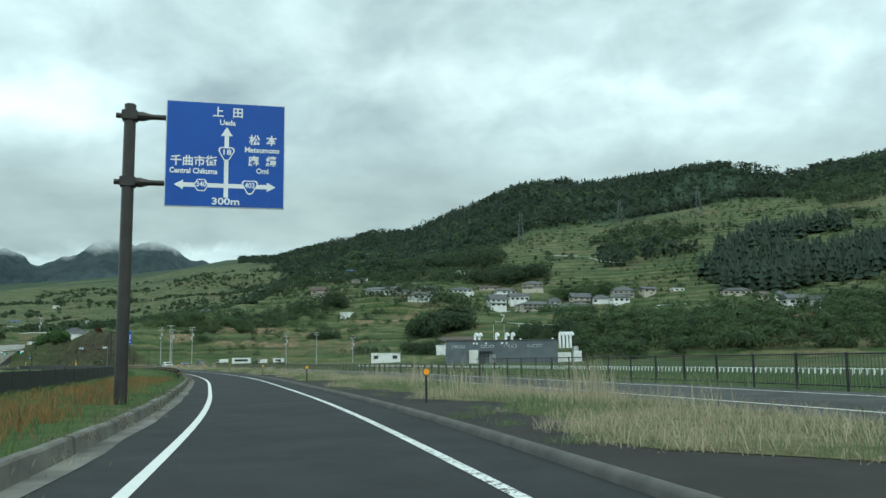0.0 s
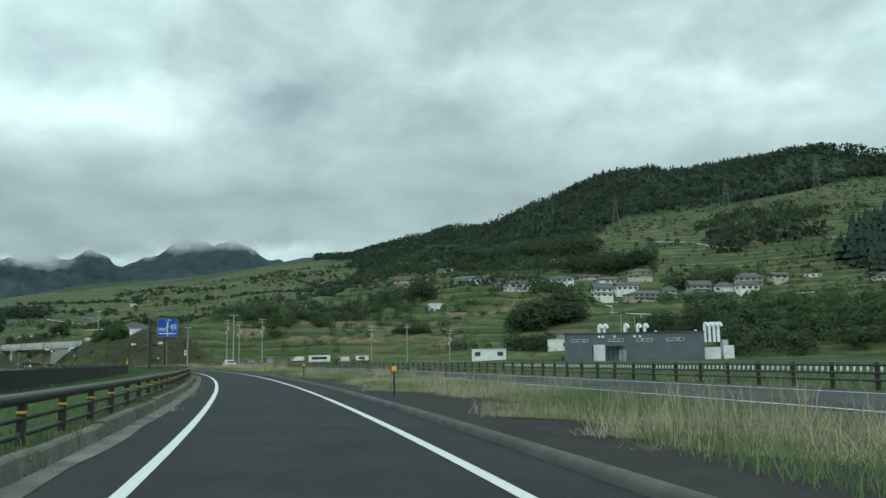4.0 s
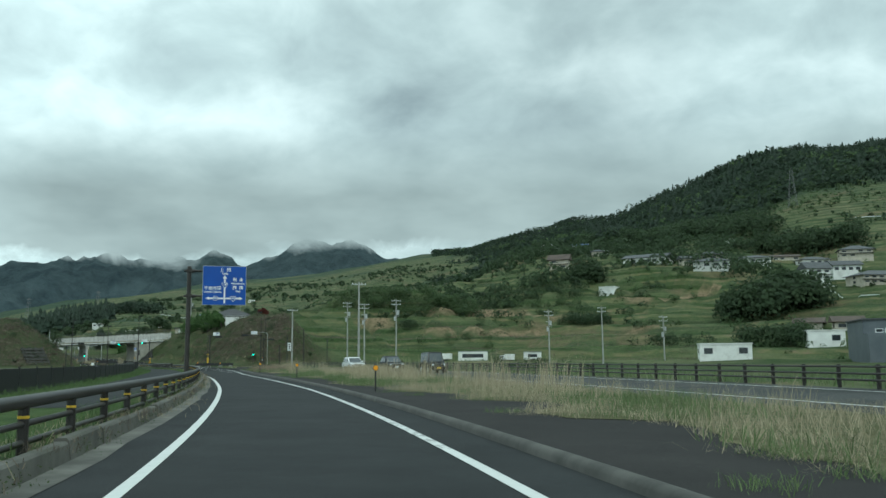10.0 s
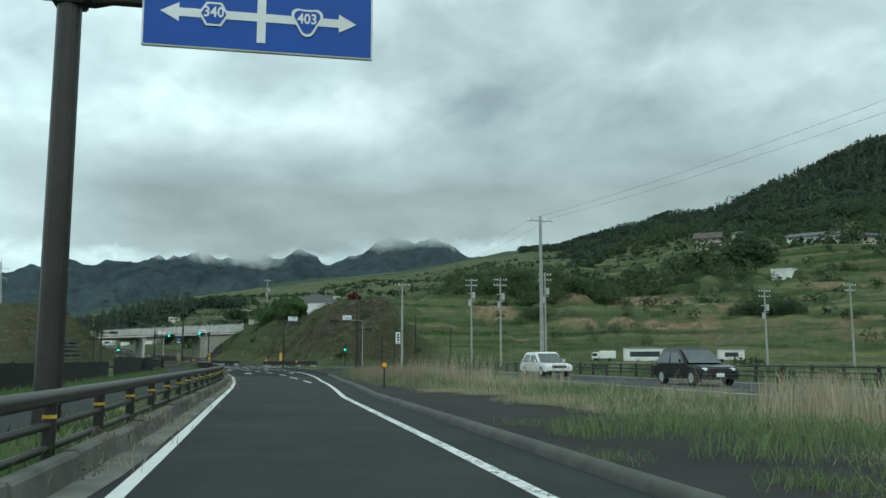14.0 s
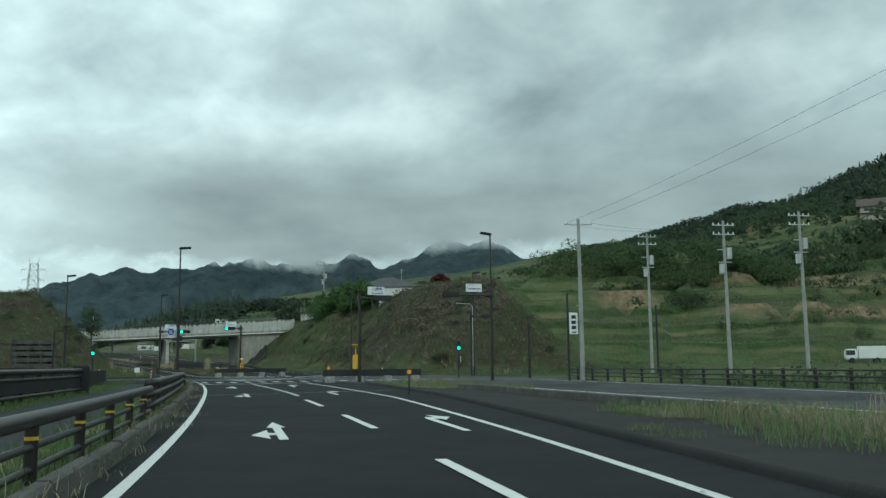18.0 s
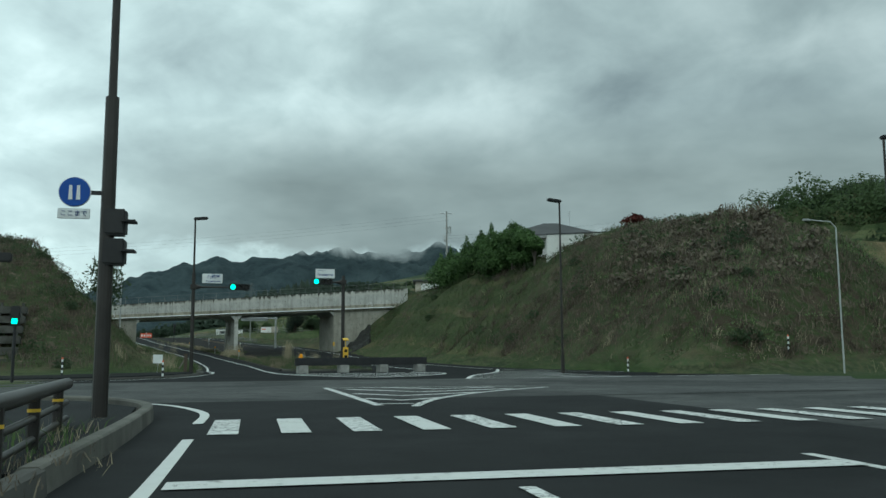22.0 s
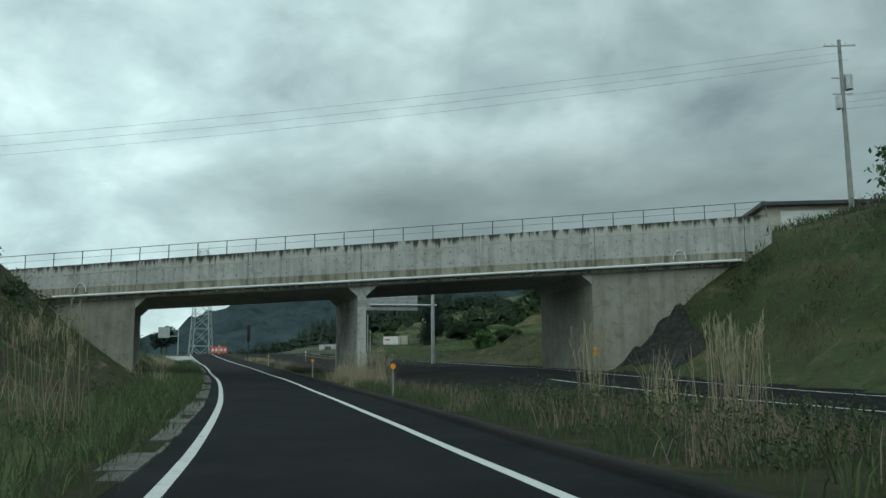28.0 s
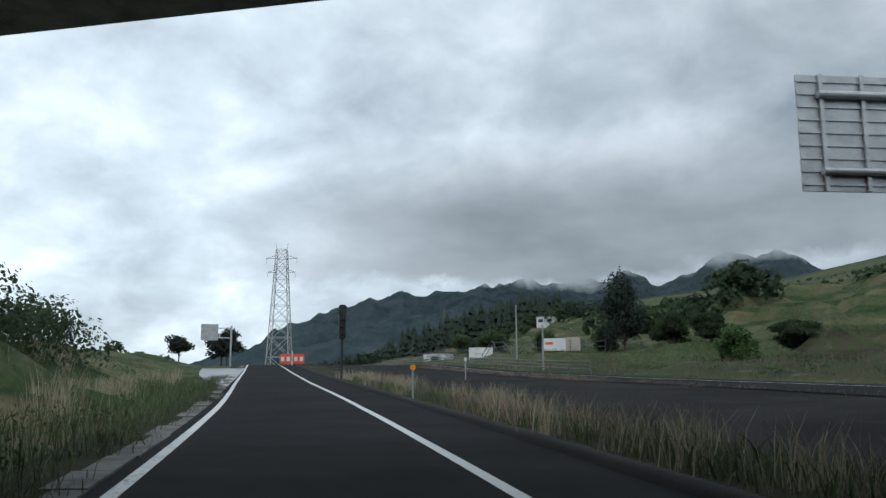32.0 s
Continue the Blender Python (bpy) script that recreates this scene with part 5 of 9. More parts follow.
up = Vector((0, 0, 0.1))
for dx in (-0.8, 0.8):
    wire(pole_tops[0] + Vector((dx, 0, -0.2)), pole_tops[1] + Vector((dx, 0, -0.2)), 0.5)
    wire(pole_tops[0] + Vector((dx, 0, -0.2)), Vector((-40 + dx, 190, 12)), 0.6)
    wire(pole_tops[2] + Vector((dx, 0, -0.3)), pole_tops[4] + Vector((dx, 0, -0.3)), 0.4)
    wire(pole_tops[4] + Vector((dx, 0, -0.3)), pole_tops[5] + Vector((dx, 0, -0.3)), 0.8)
    wire(pole_tops[1] + Vector((dx, 0, -0.3)), pole_tops[3] + Vector((dx, 0, -0.5)), 0.4)
for k in range(3):
    wire(pole_tops[8] + Vector((0.2 * k, 0, -0.3 - 0.5 * k)), Vector((-262 - 3 * k, 296, 13.5 - 0.4 * k)), 2.2)
    wire(pole_tops[8] + Vector((0, 0, -3.5 - 0.4 * k)), Vector((-110, 372, 22 - k)), 1.0)

# white vertical name sign on a dark post
t = thing("vertical_sign", across(-96.25, 267.8, 0, 281), "white vertical sign with dark characters on dark post", "sign")
part("post", rod((-0.38, 0.05, -0.2), (-0.38, 0.05, 5.6), 0.07, seg=10), M["dark_metal"], t)
part("board", box(-0.3, -0.03, 2.95, 0.3, 0.03, 4.35, 0.015), M["sign_white"], t)
for i, w in enumerate((0.3, 0.32, 0.3)):
    part("bar", box(-w / 2, -0.036, 3.95 - i * 0.34, w / 2, -0.031, 4.17 - i * 0.34), M["dark_metal"], t)
part("bar", box(-0.12, -0.036, 3.03, 0.16, -0.031, 3.12), M["dark_metal"], t)
for x, y, h in ((-92.0, 276.0, 5.2), (-145.2, 273.0, 4.4)):
    leafpole("dark_post", across(x, y), h, 0.08, 0.07, M["dark_metal"], "dark plain steel post beside street")
PLZ = land_z(-113.5, 297.7)
t = thing("pale_lamp", across(-113.5, 297.7, PLZ, 305), "thin pale curved lamp pole on grassy slope", "street lamp")
PLH = 7.0 - PLZ
bm = rod((0, 0, -0.3), (0, 0, PLH), 0.045, 0.035, 8)
rod((0, 0, PLH), (-0.3, 0, PLH + 0.3), 0.035, 0.03, 8, bm=bm), rod((-0.3, 0, PLH + 0.3), (-1.5, 0, PLH + 0.36), 0.03, 0.028, 8, bm=bm)
part("pole", bm, M["galv"], t)
part("lamp", box(-1.85, -0.08, PLH + 0.31, -1.4, 0.08, PLH + 0.4, 0.03), M["galv"], t)

# ---- guard rails, fences, posts, barriers ----


def pipe_along(name, s0, s1, off, z, r, mat, parent, seg=8, step=2.0, dz=0.0):
    """A round rail that follows the road."""
    fo = off if callable(off) else (lambda s: off)
    k = max(2, int((s1 - s0) / step) + 1)
    v, f = [], []
    for i, s in enumerate(np.linspace(s0, s1, k)):
        c, sd = at(s, fo(s), z), at(s, fo(s) + 1, z) - at(s, fo(s), z)
        for j in range(seg):
            a = 2 * math.pi * j / seg
            v.append(tuple(c + sd * (r * math.cos(a)) + Vector((0, 0, r * math.sin(a)))))
        if i:
            for j in range(seg):
                f.append(((i - 1) * seg + j, (i - 1) * seg + (j + 1) % seg, i * seg + (j + 1) % seg, i * seg + j))
    f += [tuple(range(seg))[::-1], tuple(range((k - 1) * seg, k * seg))]
    return mesh_of(name, v, f, mat, parent, smooth=True)


RAIL_OFF = table((50, -3.0), (100, -2.98), (140, -2.75), (165, -2.32), (188, -1.95), (215, -1.93), (288, -2.02))
rail = tagged(new("guard_rail"), "brown steel pipe guard rail with yellow bands on posts", "guard rail")
for z, r in ((0.69, 0.075), (0.45, 0.036), (0.25, 0.036)):
    pipe_along("rail_pipe", 56, 249.4, RAIL_OFF, z, r, M["brown_metal"], rail, 10)
post_me = rod((0, 0, -0.15), (0, 0, 0.66), 0.06, seg=10)
first = part("post", post_me, M["brown_metal"], rail)
band_first = part("yellow_band", rod((0, 0, 0.51), (0, 0, 0.542), 0.0625, seg=10, caps=False), M["yellow"], first, "yellow reflective band")
i = 0
for s in np.arange(57, 249, 2.3):
    ob = first if i == 0 else new("post", first.data)
    ob.parent, ob.matrix_basis = rail, beside(s, RAIL_OFF(s))
    if i:
        b = new("yellow_band", band_first.data)
        b.parent = ob
    i += 1
rail2 = tagged(new("guard_rail"), "heavy brown steel guard rail with three thick pipes", "guard rail")
for z, r in ((0.80, 0.085), (0.55, 0.06), (0.31, 0.06)):
    pipe_along("rail_pipe", 249.5, 273, lambda s: RAIL_OFF(s) - 0.05, z, r, M["brown_metal"], rail2, 10)
for s in np.arange(250, 273, 1.9):
    ob = part("post", box(-0.05, -0.07, -0.2, 0.08, 0.07, 0.76, 0.02), M["brown_metal"], rail2)
    ob.matrix_basis = beside(s, RAIL_OFF(s) - 0.14)
rail3 = tagged(new("guard_rail"), "brown steel pipe guard rail with yellow bands near crossing", "guard rail")
for z, r in ((0.69, 0.075), (0.45, 0.036), (0.25, 0.036)):
    pipe_along("rail_pipe", 273.2, 291, lambda s: RAIL_OFF(s) - 0.0 - max(0, (s - 286)) * 0.10, z, r, M["brown_metal"], rail3, 10, 1.0)
for s in np.arange(274, 291, 2.0):
    ob = new("post", first.data)
    ob.parent, ob.matrix_basis = rail3, beside(s, RAIL_OFF(s) - max(0, (s - 286)) * 0.10)
    b = new("yellow_band", band_first.data)
    b.parent = ob

n = Nodes("black_fence_mesh", 0.6, 0.1)
n.colour(n.mix(n.noise(0.5, 3), (0.010, 0.011, 0.012), (0.02, 0.021, 0.022)))
M["fence"] = n.m
# a second heavy rail on the far side of the track
TRACK_RAIL = table((246, -6.75), (252, -6.55), (268, -5.75))
rail4 = tagged(new("guard_rail"), "heavy dark brown guard rail with thick beams beside side track", "guard rail")
for z, r in ((1.02, 0.09), (0.80, 0.06), (0.30, 0.06)):
    pipe_along("rail_pipe", 248, 267, TRACK_RAIL, z, r, M["brown_metal"], rail4, 10)
sweep("rail_panel", 248, 267, TRACK_RAIL, [(-0.02, 0.40), (0.02, 0.40), (0.02, 0.78), (-0.02, 0.78)], M["fence"], parent=rail4)
for s in np.arange(248.6, 267, 2.0):
    part("post", box(-0.05, -0.07, -0.1, 0.08, 0.07, 0.98, 0.02), M["brown_metal"], rail4).matrix_basis = beside(s, TRACK_RAIL(s) - 0.1)
for s in (247.9, 267.2):
    part("end_post", box(-0.3, -0.12, -0.1, 0.3, 0.12, 1.2, 0.03), M["fence"], rail4).matrix_basis = beside(s, TRACK_RAIL(s))

# dark panel fence on the left
fence = tagged(new("panel_fence"), "low black panel fence on grassy road verge", "fence")
FOFF = table((0, -7.9), (120, -8.3), (230, -7.4), (285, -6.6))
for s in np.arange(4, 226, 3.0):
    a, b = at(s + 0.04, FOFF(s)), at(s + 2.96, FOFF(s + 3))
    d = (b - a)
    ob = part("panel", box(0, -0.015, -0.25, d.length, 0.015, 0.92), M["fence"], fence)
    ob.matrix_basis = pose(a.x, a.y, 0, 0, 0, math.degrees(math.atan2(d.y, d.x)))
    ob = part("fence_post", box(-0.03, -0.03, -0.3, 0.03, 0.03, 0.98), M["dark_metal"], fence)
    ob.matrix_basis = pose(a.x, a.y, 0, 0, 0, heading(s))
fence2 = tagged(new("panel_fence"), "tall black panel fence near crossing", "fence")
for s in np.arange(228, 288, 3.0):
    a, b = at(s + 0.04, FOFF(s)), at(s + 2.96, FOFF(s + 3))
    d = (b - a)
    ob = part("panel", box(0, -0.015, -0.2, d.length, 0.015, 1.15 if s < 262 else 0.95), M["fence"], fence2)
    ob.matrix_basis = pose(a.x, a.y, 0, 0, 0, math.degrees(math.atan2(d.y, d.x)))

# beam rail outside the oncoming lane
ORAIL = lambda s: ONC_OUT(s) + 1.5
orail = tagged(new("beam_rail"), "dark brown beam guard rail beyond oncoming lane", "guard rail")
for z in (0.74, 0.50, 0.28):
    sweep("beam", 60, 284, ORAIL, [(-0.03, -0.036), (-0.045, 0.0), (-0.03, 0.036), (0.03, 0.036), (0.045, 0), (0.03, -0.036)], M["brown_metal"], 3.0, parent=orail, dz=z)
omesh = None
for s in np.arange(60.5, 284, 2.0):
    if omesh is None:
        ob = part("post", box(-0.06, -0.06, -0.3, 0.06, 0.06, 0.82, 0.015), M["brown_metal"], orail)
        omesh = ob.data
    else:
        ob = new("post", omesh)
        ob.parent = orail
    ob.matrix_basis = beside(s, ORAIL(s) + 0.12)
# tall barred fence and a low white fence further back
bfence = tagged(new("barred_fence"), "black barred steel fence beside oncoming lane", "fence")
BOFF = lambda s: ONC_OUT(s) + 2.6
bars_v, bars_f = [], []
for s in np.arange(-10, 64, 0.16):
    c = at(s, BOFF(s))
    tx = at(s + 0.5, BOFF(s)) - c
    tx = tx.normalized() * 0.013
    k = len(bars_v)
    bars_v += [tuple(c - tx + Vector((0, 0, 0.1))), tuple(c + tx + Vector((0, 0, 0.1))), tuple(c + tx + Vector((0, 0, 1.22))), tuple(c - tx + Vector((0, 0, 1.22)))]
    bars_f.append((k, k + 1, k + 2, k + 3))
bars = mesh_of("bar_infill", bars_v, bars_f, M["dark_metal"], bfence)
bars["kind"] = "stuff"
for z in (0.12, 1.2):
    pipe_along("fence_rail", -10, 64, BOFF, z, 0.03, M["dark_metal"], bfence, 6)
for s in np.arange(-10, 64.5, 2.5):
    ob = part("fence_post", box(-0.035, -0.035, -0.2, 0.035, 0.035, 1.25), M["dark_metal"], bfence)
    ob.matrix_basis = beside(s, BOFF(s))
wfence = tagged(new("white_fence"), "low white picket fence along lane behind", "fence")
WOFF = lambda s: ONC_OUT(s) + 9.0
pipe_along("fence_rail", 0, 130, WOFF, 0.56, 0.015, M["sign_white"], wfence, 6)
wv, wf = [], []
for s in np.arange(0, 130, 0.4):
    c = at(s, WOFF(s), 0.35)
    tx = (at(s + 0.5, WOFF(s)) - c).normalized() * 0.09
    k = len(wv)
    wv += [tuple(c - tx - Vector((0, 0, 0.02))), tuple(c + tx - Vector((0, 0, 0.02))), tuple(c + tx + Vector((0, 0, 0.22))), tuple(c - tx + Vector((0, 0, 0.22)))]
    wf.append((k, k + 1, k + 2, k + 3))
pk = mesh_of("picket_infill", wv, wf, M["sign_white"], wfence)
pk["kind"] = "stuff"

# reflector posts along the median


def reflector(s, off, h, mat, label="orange round reflector on thin post in median grass"):
    t = thing("reflector_post", beside(s, off), label, "delineator", "reflector posts")
    part("post", rod((0, 0, -0.15), (0, 0, h - 0.06), 0.03, seg=8), mat, t)
    part("reflector", rod((0, -0.03, h), (0, 0.03, h), 0.085, seg=14), M["orange"], t, "orange disc")
    part("rim", rod((0, -0.02, h), (0, 0.02, h), 0.095, seg=14), M["black"], t)


for s in (22.7, 49.0, 76.0, 104.8, 131.6, 157.5, 183.6, 210.5):
    reflector(s, 4.5 if s < 30 else 4.05, 0.84, M["black"])
reflector(262.5, 6.4, 0.85, M["dark_metal"])
for s in (374.0, 394.8, 423.0):
    reflector(s, 3.9 if s < 390 else 3.72, 0.9, M["galv"], "orange round reflector on pale thin post")
for s in (410, 440):
    t = thing("marker_post", beside(s, 9.4), "thin pale marker post beside oncoming lane", "delineator", "marker posts")
    part("post", rod((0, 0, -0.2), (0, 0, 1.0), 0.03, seg=8), M["galv"], t)
    part("cap", box(-0.06, -0.02, 0.98, 0.06, 0.02, 1.16, 0.01), M["sign_white"], t)

# beams on concrete blocks that guard the noses of the median


def nose_barrier(a, b, label, lamps=True):
    d = b - a
    t = thing("nose_barrier", pose(a.x, a.y, 0, 0, 0, math.degrees(math.atan2(d.y, d.x))), label, "barrier", "nose barriers")
    L = d.length
    part("beam", box(-0.1, -0.12, 0.38, L + 0.1, 0.1, 0.82, 0.03), M["dark_metal"], t, "black steel beam")
    k = 4
    for i in range(k):
        x = 0.35 + (L - 0.7) * i / (k - 1)
        bm = box(x - 0.27, -0.3, -0.06, x + 0.27, 0.3, 0.40, 0.03)
        part("block", bm, M["block"], t, "pale concrete block")
    for x in (0.25,) if lamps else ():
        part("flasher_case", box(x - 0.1, -0.08, 0.82, x + 0.1, 0.08, 0.93, 0.02), M["orange"], t, "orange lamp case")
        part("flasher", ball((x, -0.05, 0.97), 0.085, 12, squash=(1, 0.6, 1)), M["orange"], t, "orange flasher")
        part("flasher_stem", rod((x, 0, 0.8), (x, 0, 0.92), 0.02, seg=6), M["black"], t)
    return t


nose_barrier(Vector((-141.7, 292.55, 0)), Vector((-136.95, 299.2, 0)), "black beam barrier on concrete blocks before island")
nose_barrier(Vector((-111.6, 262.5, 0)), Vector((-106.7, 266.8, 0)), "black beam barrier on concrete blocks at median end")


def flasher_box(m, label, striped):
    """A yellow warning lamp with two lenses under a small solar panel."""
    t = thing("warning_flasher", m, label, "warning light", "yellow flashers")
    if striped:
        for i in range(6):
            part("band", rod((0, 0, 0.1 + i * 0.14), (0, 0, 0.24 + i * 0.14), 0.15, seg=14), M["yellow"] if i % 2 else M["black"], t)
    z = 0.85
    part("case", box(-0.19, -0.24, z, 0.19, -0.02, z + 0.95, 0.04), M["yellow"], t, "yellow case")
    for dz in (0.26, 0.68):
        part("lens", ball((0, -0.26, z + dz), 0.12, 12, squash=(1, 0.35, 1)), M["lens_dark"], t)
        part("hood", box(-0.14, -0.40, z + dz + 0.1, 0.14, -0.2, z + dz + 0.13, 0.01), M["yellow"], t)
    part("stem", rod((0, -0.12, z + 0.95), (0, -0.12, z + 1.5), 0.03, seg=8), M["yellow"], t)
    bm = box(-0.2, -0.25, -0.02, 0.2, 0.25, 0.02)
    bmesh.ops.transform(bm, matrix=Matrix.Translation((0, -0.12, z + 1.52)) @ Matrix.Rotation(radians(20), 4, "X"), verts=bm.verts[:])
    part("solar_panel", bm, M["yellow"], t, "tilted solar panel")
    return t


flasher_box(across(-140.2, 295.3, 0) @ Matrix.Scale(0.8, 4), "yellow two lamp warning flasher on island mast", True)
flasher_box(pose(-110.2, 264.1, 0, 0, 0, heading(286) + 150), "yellow warning flasher in front of mast", False)


def bollard(x, y, label, h=0.8):
    t = thing("bollard", pose(x, y, land_z(x, y) + 0.05), label, "bollard", "striped bollards")
    for i in range(6):
        part("band", rod((0, 0, i * h / 6), (0, 0, (i + 1) * h / 6), 0.045, seg=10), M["black"] if i % 2 == 0 else M["sign_white"], t)
    part("cap", rod((0, 0, h), (0, 0, h + 0.09), 0.045, 0.03, 10), M["red"], t, "orange cap")


for s, o in ((322.3, -3.45), (325.2, -8.3), (321.0, 20.3), (318.5, 28.4)):
    p = at(s, o)
    bollard(p.x, p.y, "thin black and white striped bollard at kerb")

# stepped concrete shelves in the foot of the knoll
t = tagged(new("crib_wall"), "stepped weathered concrete shelves in bank", "retaining wall", kind="structure")
for i in range(6):
    cxw, cyw, czw = -161.0 - 1.25 * i, 286.2 + 1.1 * i, 0.35 + 0.72 * i
    part("shelf", box(-2.3, -0.5, 0.0, 2.3, 0.7, 0.5, 0.03), M["crib"], t).matrix_basis = pose(cxw, cyw, czw, 0, 0, 49)
    for j in range(4):
        part("strut", box(-2.1 + 1.35 * j, -0.3, 0.5, -1.95 + 1.35 * j, 0.4, 0.78), M["crib"], t).matrix_basis = pose(cxw, cyw, czw, 0, 0, 49)

# oncoming route board seen from behind, on a tall pale mast
t = thing("overhead_sign", pose(-195.7, 360.7, 0.4, 0, 0, heading(402) - 4), "overhead sign board seen from behind on pale steel mast", "road sign")
part("mast", rod((0, 0, -0.3), (0, 0, 8.1), 0.16, 0.13, 14), M["galv"], t)
for z in (7.75, 6.15):
    part("arm", rod((0.3, 0, z), (-4.9, 0, z), 0.085, seg=12), M["galv"], t)
part("board", box(-5.3, 0.12, 5.75, -1.2, 0.16, 8.2, 0.01), M["galv"], t, "grey aluminium board back")
for z in np.arange(5.9, 8.2, 0.27):
    part("rib", box(-5.28, 0.085, z - 0.025, -1.22, 0.12, z + 0.025), M["galv"], t)
for x in (-4.8, -3.9, -2.9, -1.9):
    part("stiffener", box(x - 0.04, 0.03, 5.75, x + 0.04, 0.085, 8.2), M["galv"], t)

# ---- painted marks of the approach and the crossing ----


def mark(name, pts, label, mat=None, dz=0.014, group=""):
    q = [at(s, o, dz) for s, o in pts]
    ob = mesh_of(name, [tuple(p) for p in q], [tuple(range(len(q)))], mat or M["line_worn"])
    if ob.data.polygons[0].normal.z < 0:
        ob.data.flip_normals()
    return tagged(ob, label, "road marking", group, "structure")


def stripe(name, pts, w, label, mat=None, dz=0.014, group=""):
    """A painted line of width w through (s, off) points."""
    P = [at(s, o, dz) for s, o in pts]
    v, f = [], []
    for i, p in enumerate(P):
        d = (P[min(i + 1, len(P) - 1)] - P[max(i - 1, 0)])
        d = Vector((d.y, -d.x, 0)).normalized() * (w / 2)
        v += [tuple(p - d), tuple(p + d)]
        if i:
            f.append((2 * i - 2, 2 * i - 1, 2 * i + 1, 2 * i))
    return tagged(mesh_of(name, v, f, mat or M["line"]), label, "road marking", group, "structure")


def bend(pts, k=8):
    """Rounds a chain of points (Catmull-Rom)."""
    out, P = [], [pts[0]] + list(pts) + [pts[-1]]
    for i in range(1, len(P) - 2):
        a, b, c, d = (np.array(P[i + j], float) for j in (-1, 0, 1, 2))
        for t in np.linspace(0, 1, k, endpoint=False):
            out.append(tuple(0.5 * (2 * b + (c - a) * t + (2 * a - 5 * b + 4 * c - d) * t * t + (3 * b - a - 3 * c + d) * t**3)))
    return out + [tuple(pts[-1])]


for s0, s1 in ((218.4, 222.6), (226.6, 231.0), (236.4, 240.6), (245.8, 250.2), (254.6, 259.2)):
    stripe("lane_dash", [(s0, 1.98 + 0.2 * (s0 > 230)), (s1, 1.94 + 0.24 * (s0 > 230))], 0.15, "white dashed lane line", M["line"], group="lane dashes")
stripe("lane_line", [(263, 2.3), (267, 2.3), (274, 2.2), (285.5, 2.02)], 0.14, "worn white solid lane line", M["line_chipped"])
mark("stop_line", [(286.0, -0.8), (286.0, 5.5), (286.42, 5.5), (286.42, -0.8)], "white stop line across both lanes, cracked", M["line_worn"])
for i in range(19):
    o = -0.72 + i * 0.965
    mark("crosswalk_bar", [(290.7, o), (290.7, o + 0.40), (293.3, o + 0.40), (293.3, o)], "white crosswalk bar, worn", M["line_worn"] if i % 2 else M["line_chipped"], group="crosswalk bars")
for s in (244.0, 262.8, 275.6):
    for pts in ([(s, 0.41), (s, 0.56), (s + 2.7, 0.56), (s + 2.7, 0.41)], [(s + 2.65, 0.30), (s + 2.65, 0.65), (s + 4.2, 0.48)], [(s + 0.2, 0.29), (s + 2.1, 0.29), (s + 1.0, 0.0)], [(s + 0.95, 0.28), (s + 0.95, 0.42), (s + 1.4, 0.42), (s + 1.4, 0.28)]):
        mark("ahead_left_arrow", pts, "white arrow for ahead and left", M["line"], group="lane arrows")
    o = 3.83 - 0.02 * (s - 263) if s > 250 else 3.6
    for pts in ([(s + 0.7, o - 0.07), (s + 0.7, o + 0.07), (s + 4.0, o + 0.17), (s + 4.0, o + 0.02)], [(s + 4.0, o + 0.02), (s + 4.6, o + 0.1), (s + 4.6, o + 0.34), (s + 4.0, o + 0.34)], [(s + 3.6, o + 0.33), (s + 5.4, o + 0.30), (s + 4.5, o + 0.64)]):
        mark("right_turn_arrow", pts, "white arrow for right turn", M["line"], group="lane arrows")
# pale seams across the approach
for s, k in ((233.0, 0.25), (265.35, 0.3)):
    stripe("seam", [(s, -1.5), (s + 0.45 * k / 0.3, 0.9), (s + 0.9 * k / 0.3, 2.4), (s + 1.5 * k / 0.3, 4.1), (s + 2.3 * k / 0.3, 6.8)], 0.13, "pale sealed joint across asphalt", M["seam"], dz=0.018)
# striped triangle in the middle
stripe("island_edge", [(306.3, 2.3), (301.5, 2.32), (296.4, 2.4)], 0.2, "white edge of striped triangle", M["line_chipped"])
stripe("island_edge", bend([(295.9, 3.05), (296.7, 3.32), (298.0, 3.82), (299.2, 4.45), (301.2, 5.78), (302.8, 7.22), (304.4, 9.0)]), 0.2, "white curved edge of striped triangle", M["line_chipped"])
for pts in ([(306.2, 2.5), (305.4, 8.7)], [(306.0, 4.1), (304.3, 5.4), (304.9, 7.4)], [(305.0, 2.8), (303.5, 3.75), (302.3, 4.5), (303.7, 7.6)], [(301.9, 2.6), (300.3, 3.6), (301.6, 6.0)], [(299.2, 2.5), (298.2, 3.2), (299.0, 4.3)], [(297.0, 2.45), (296.8, 3.2)]):
    stripe("island_stripe", pts, 0.3 if len(pts) > 2 else 0.14, "chipped white chevron stripe of triangle", M["line_chipped"], group="island stripes")
# striped nose before the far island
stripe("far_island_edge", bend([(333, 2.3), (327.2, 2.5), (322.5, 3.6), (318.2, 6.2)]), 0.2, "white edge of striped area", M["line"])
stripe("far_island_edge", bend([(318.2, 6.2), (320.0, 8.4), (323.0, 10.6), (326.0, 11.2), (328.5, 10.2)]), 0.2, "white rounded edge of striped area", M["line"])
for i in range(6):
    s = 326.9 - i * 1.45
    a = float(np.interp(s, [318.2, 322.5, 327.2], [6.2, 3.6, 2.5]))
    b = float(np.interp(s, [318.2, 320.0, 323.0, 326.0], [6.2, 8.4, 10.6, 11.2]))
    stripe("far_island_stripe", [(s, a), (s, b)], 0.3, "white stripe before island", M["line_worn"] if i > 2 else M["line"], group="far island stripes")
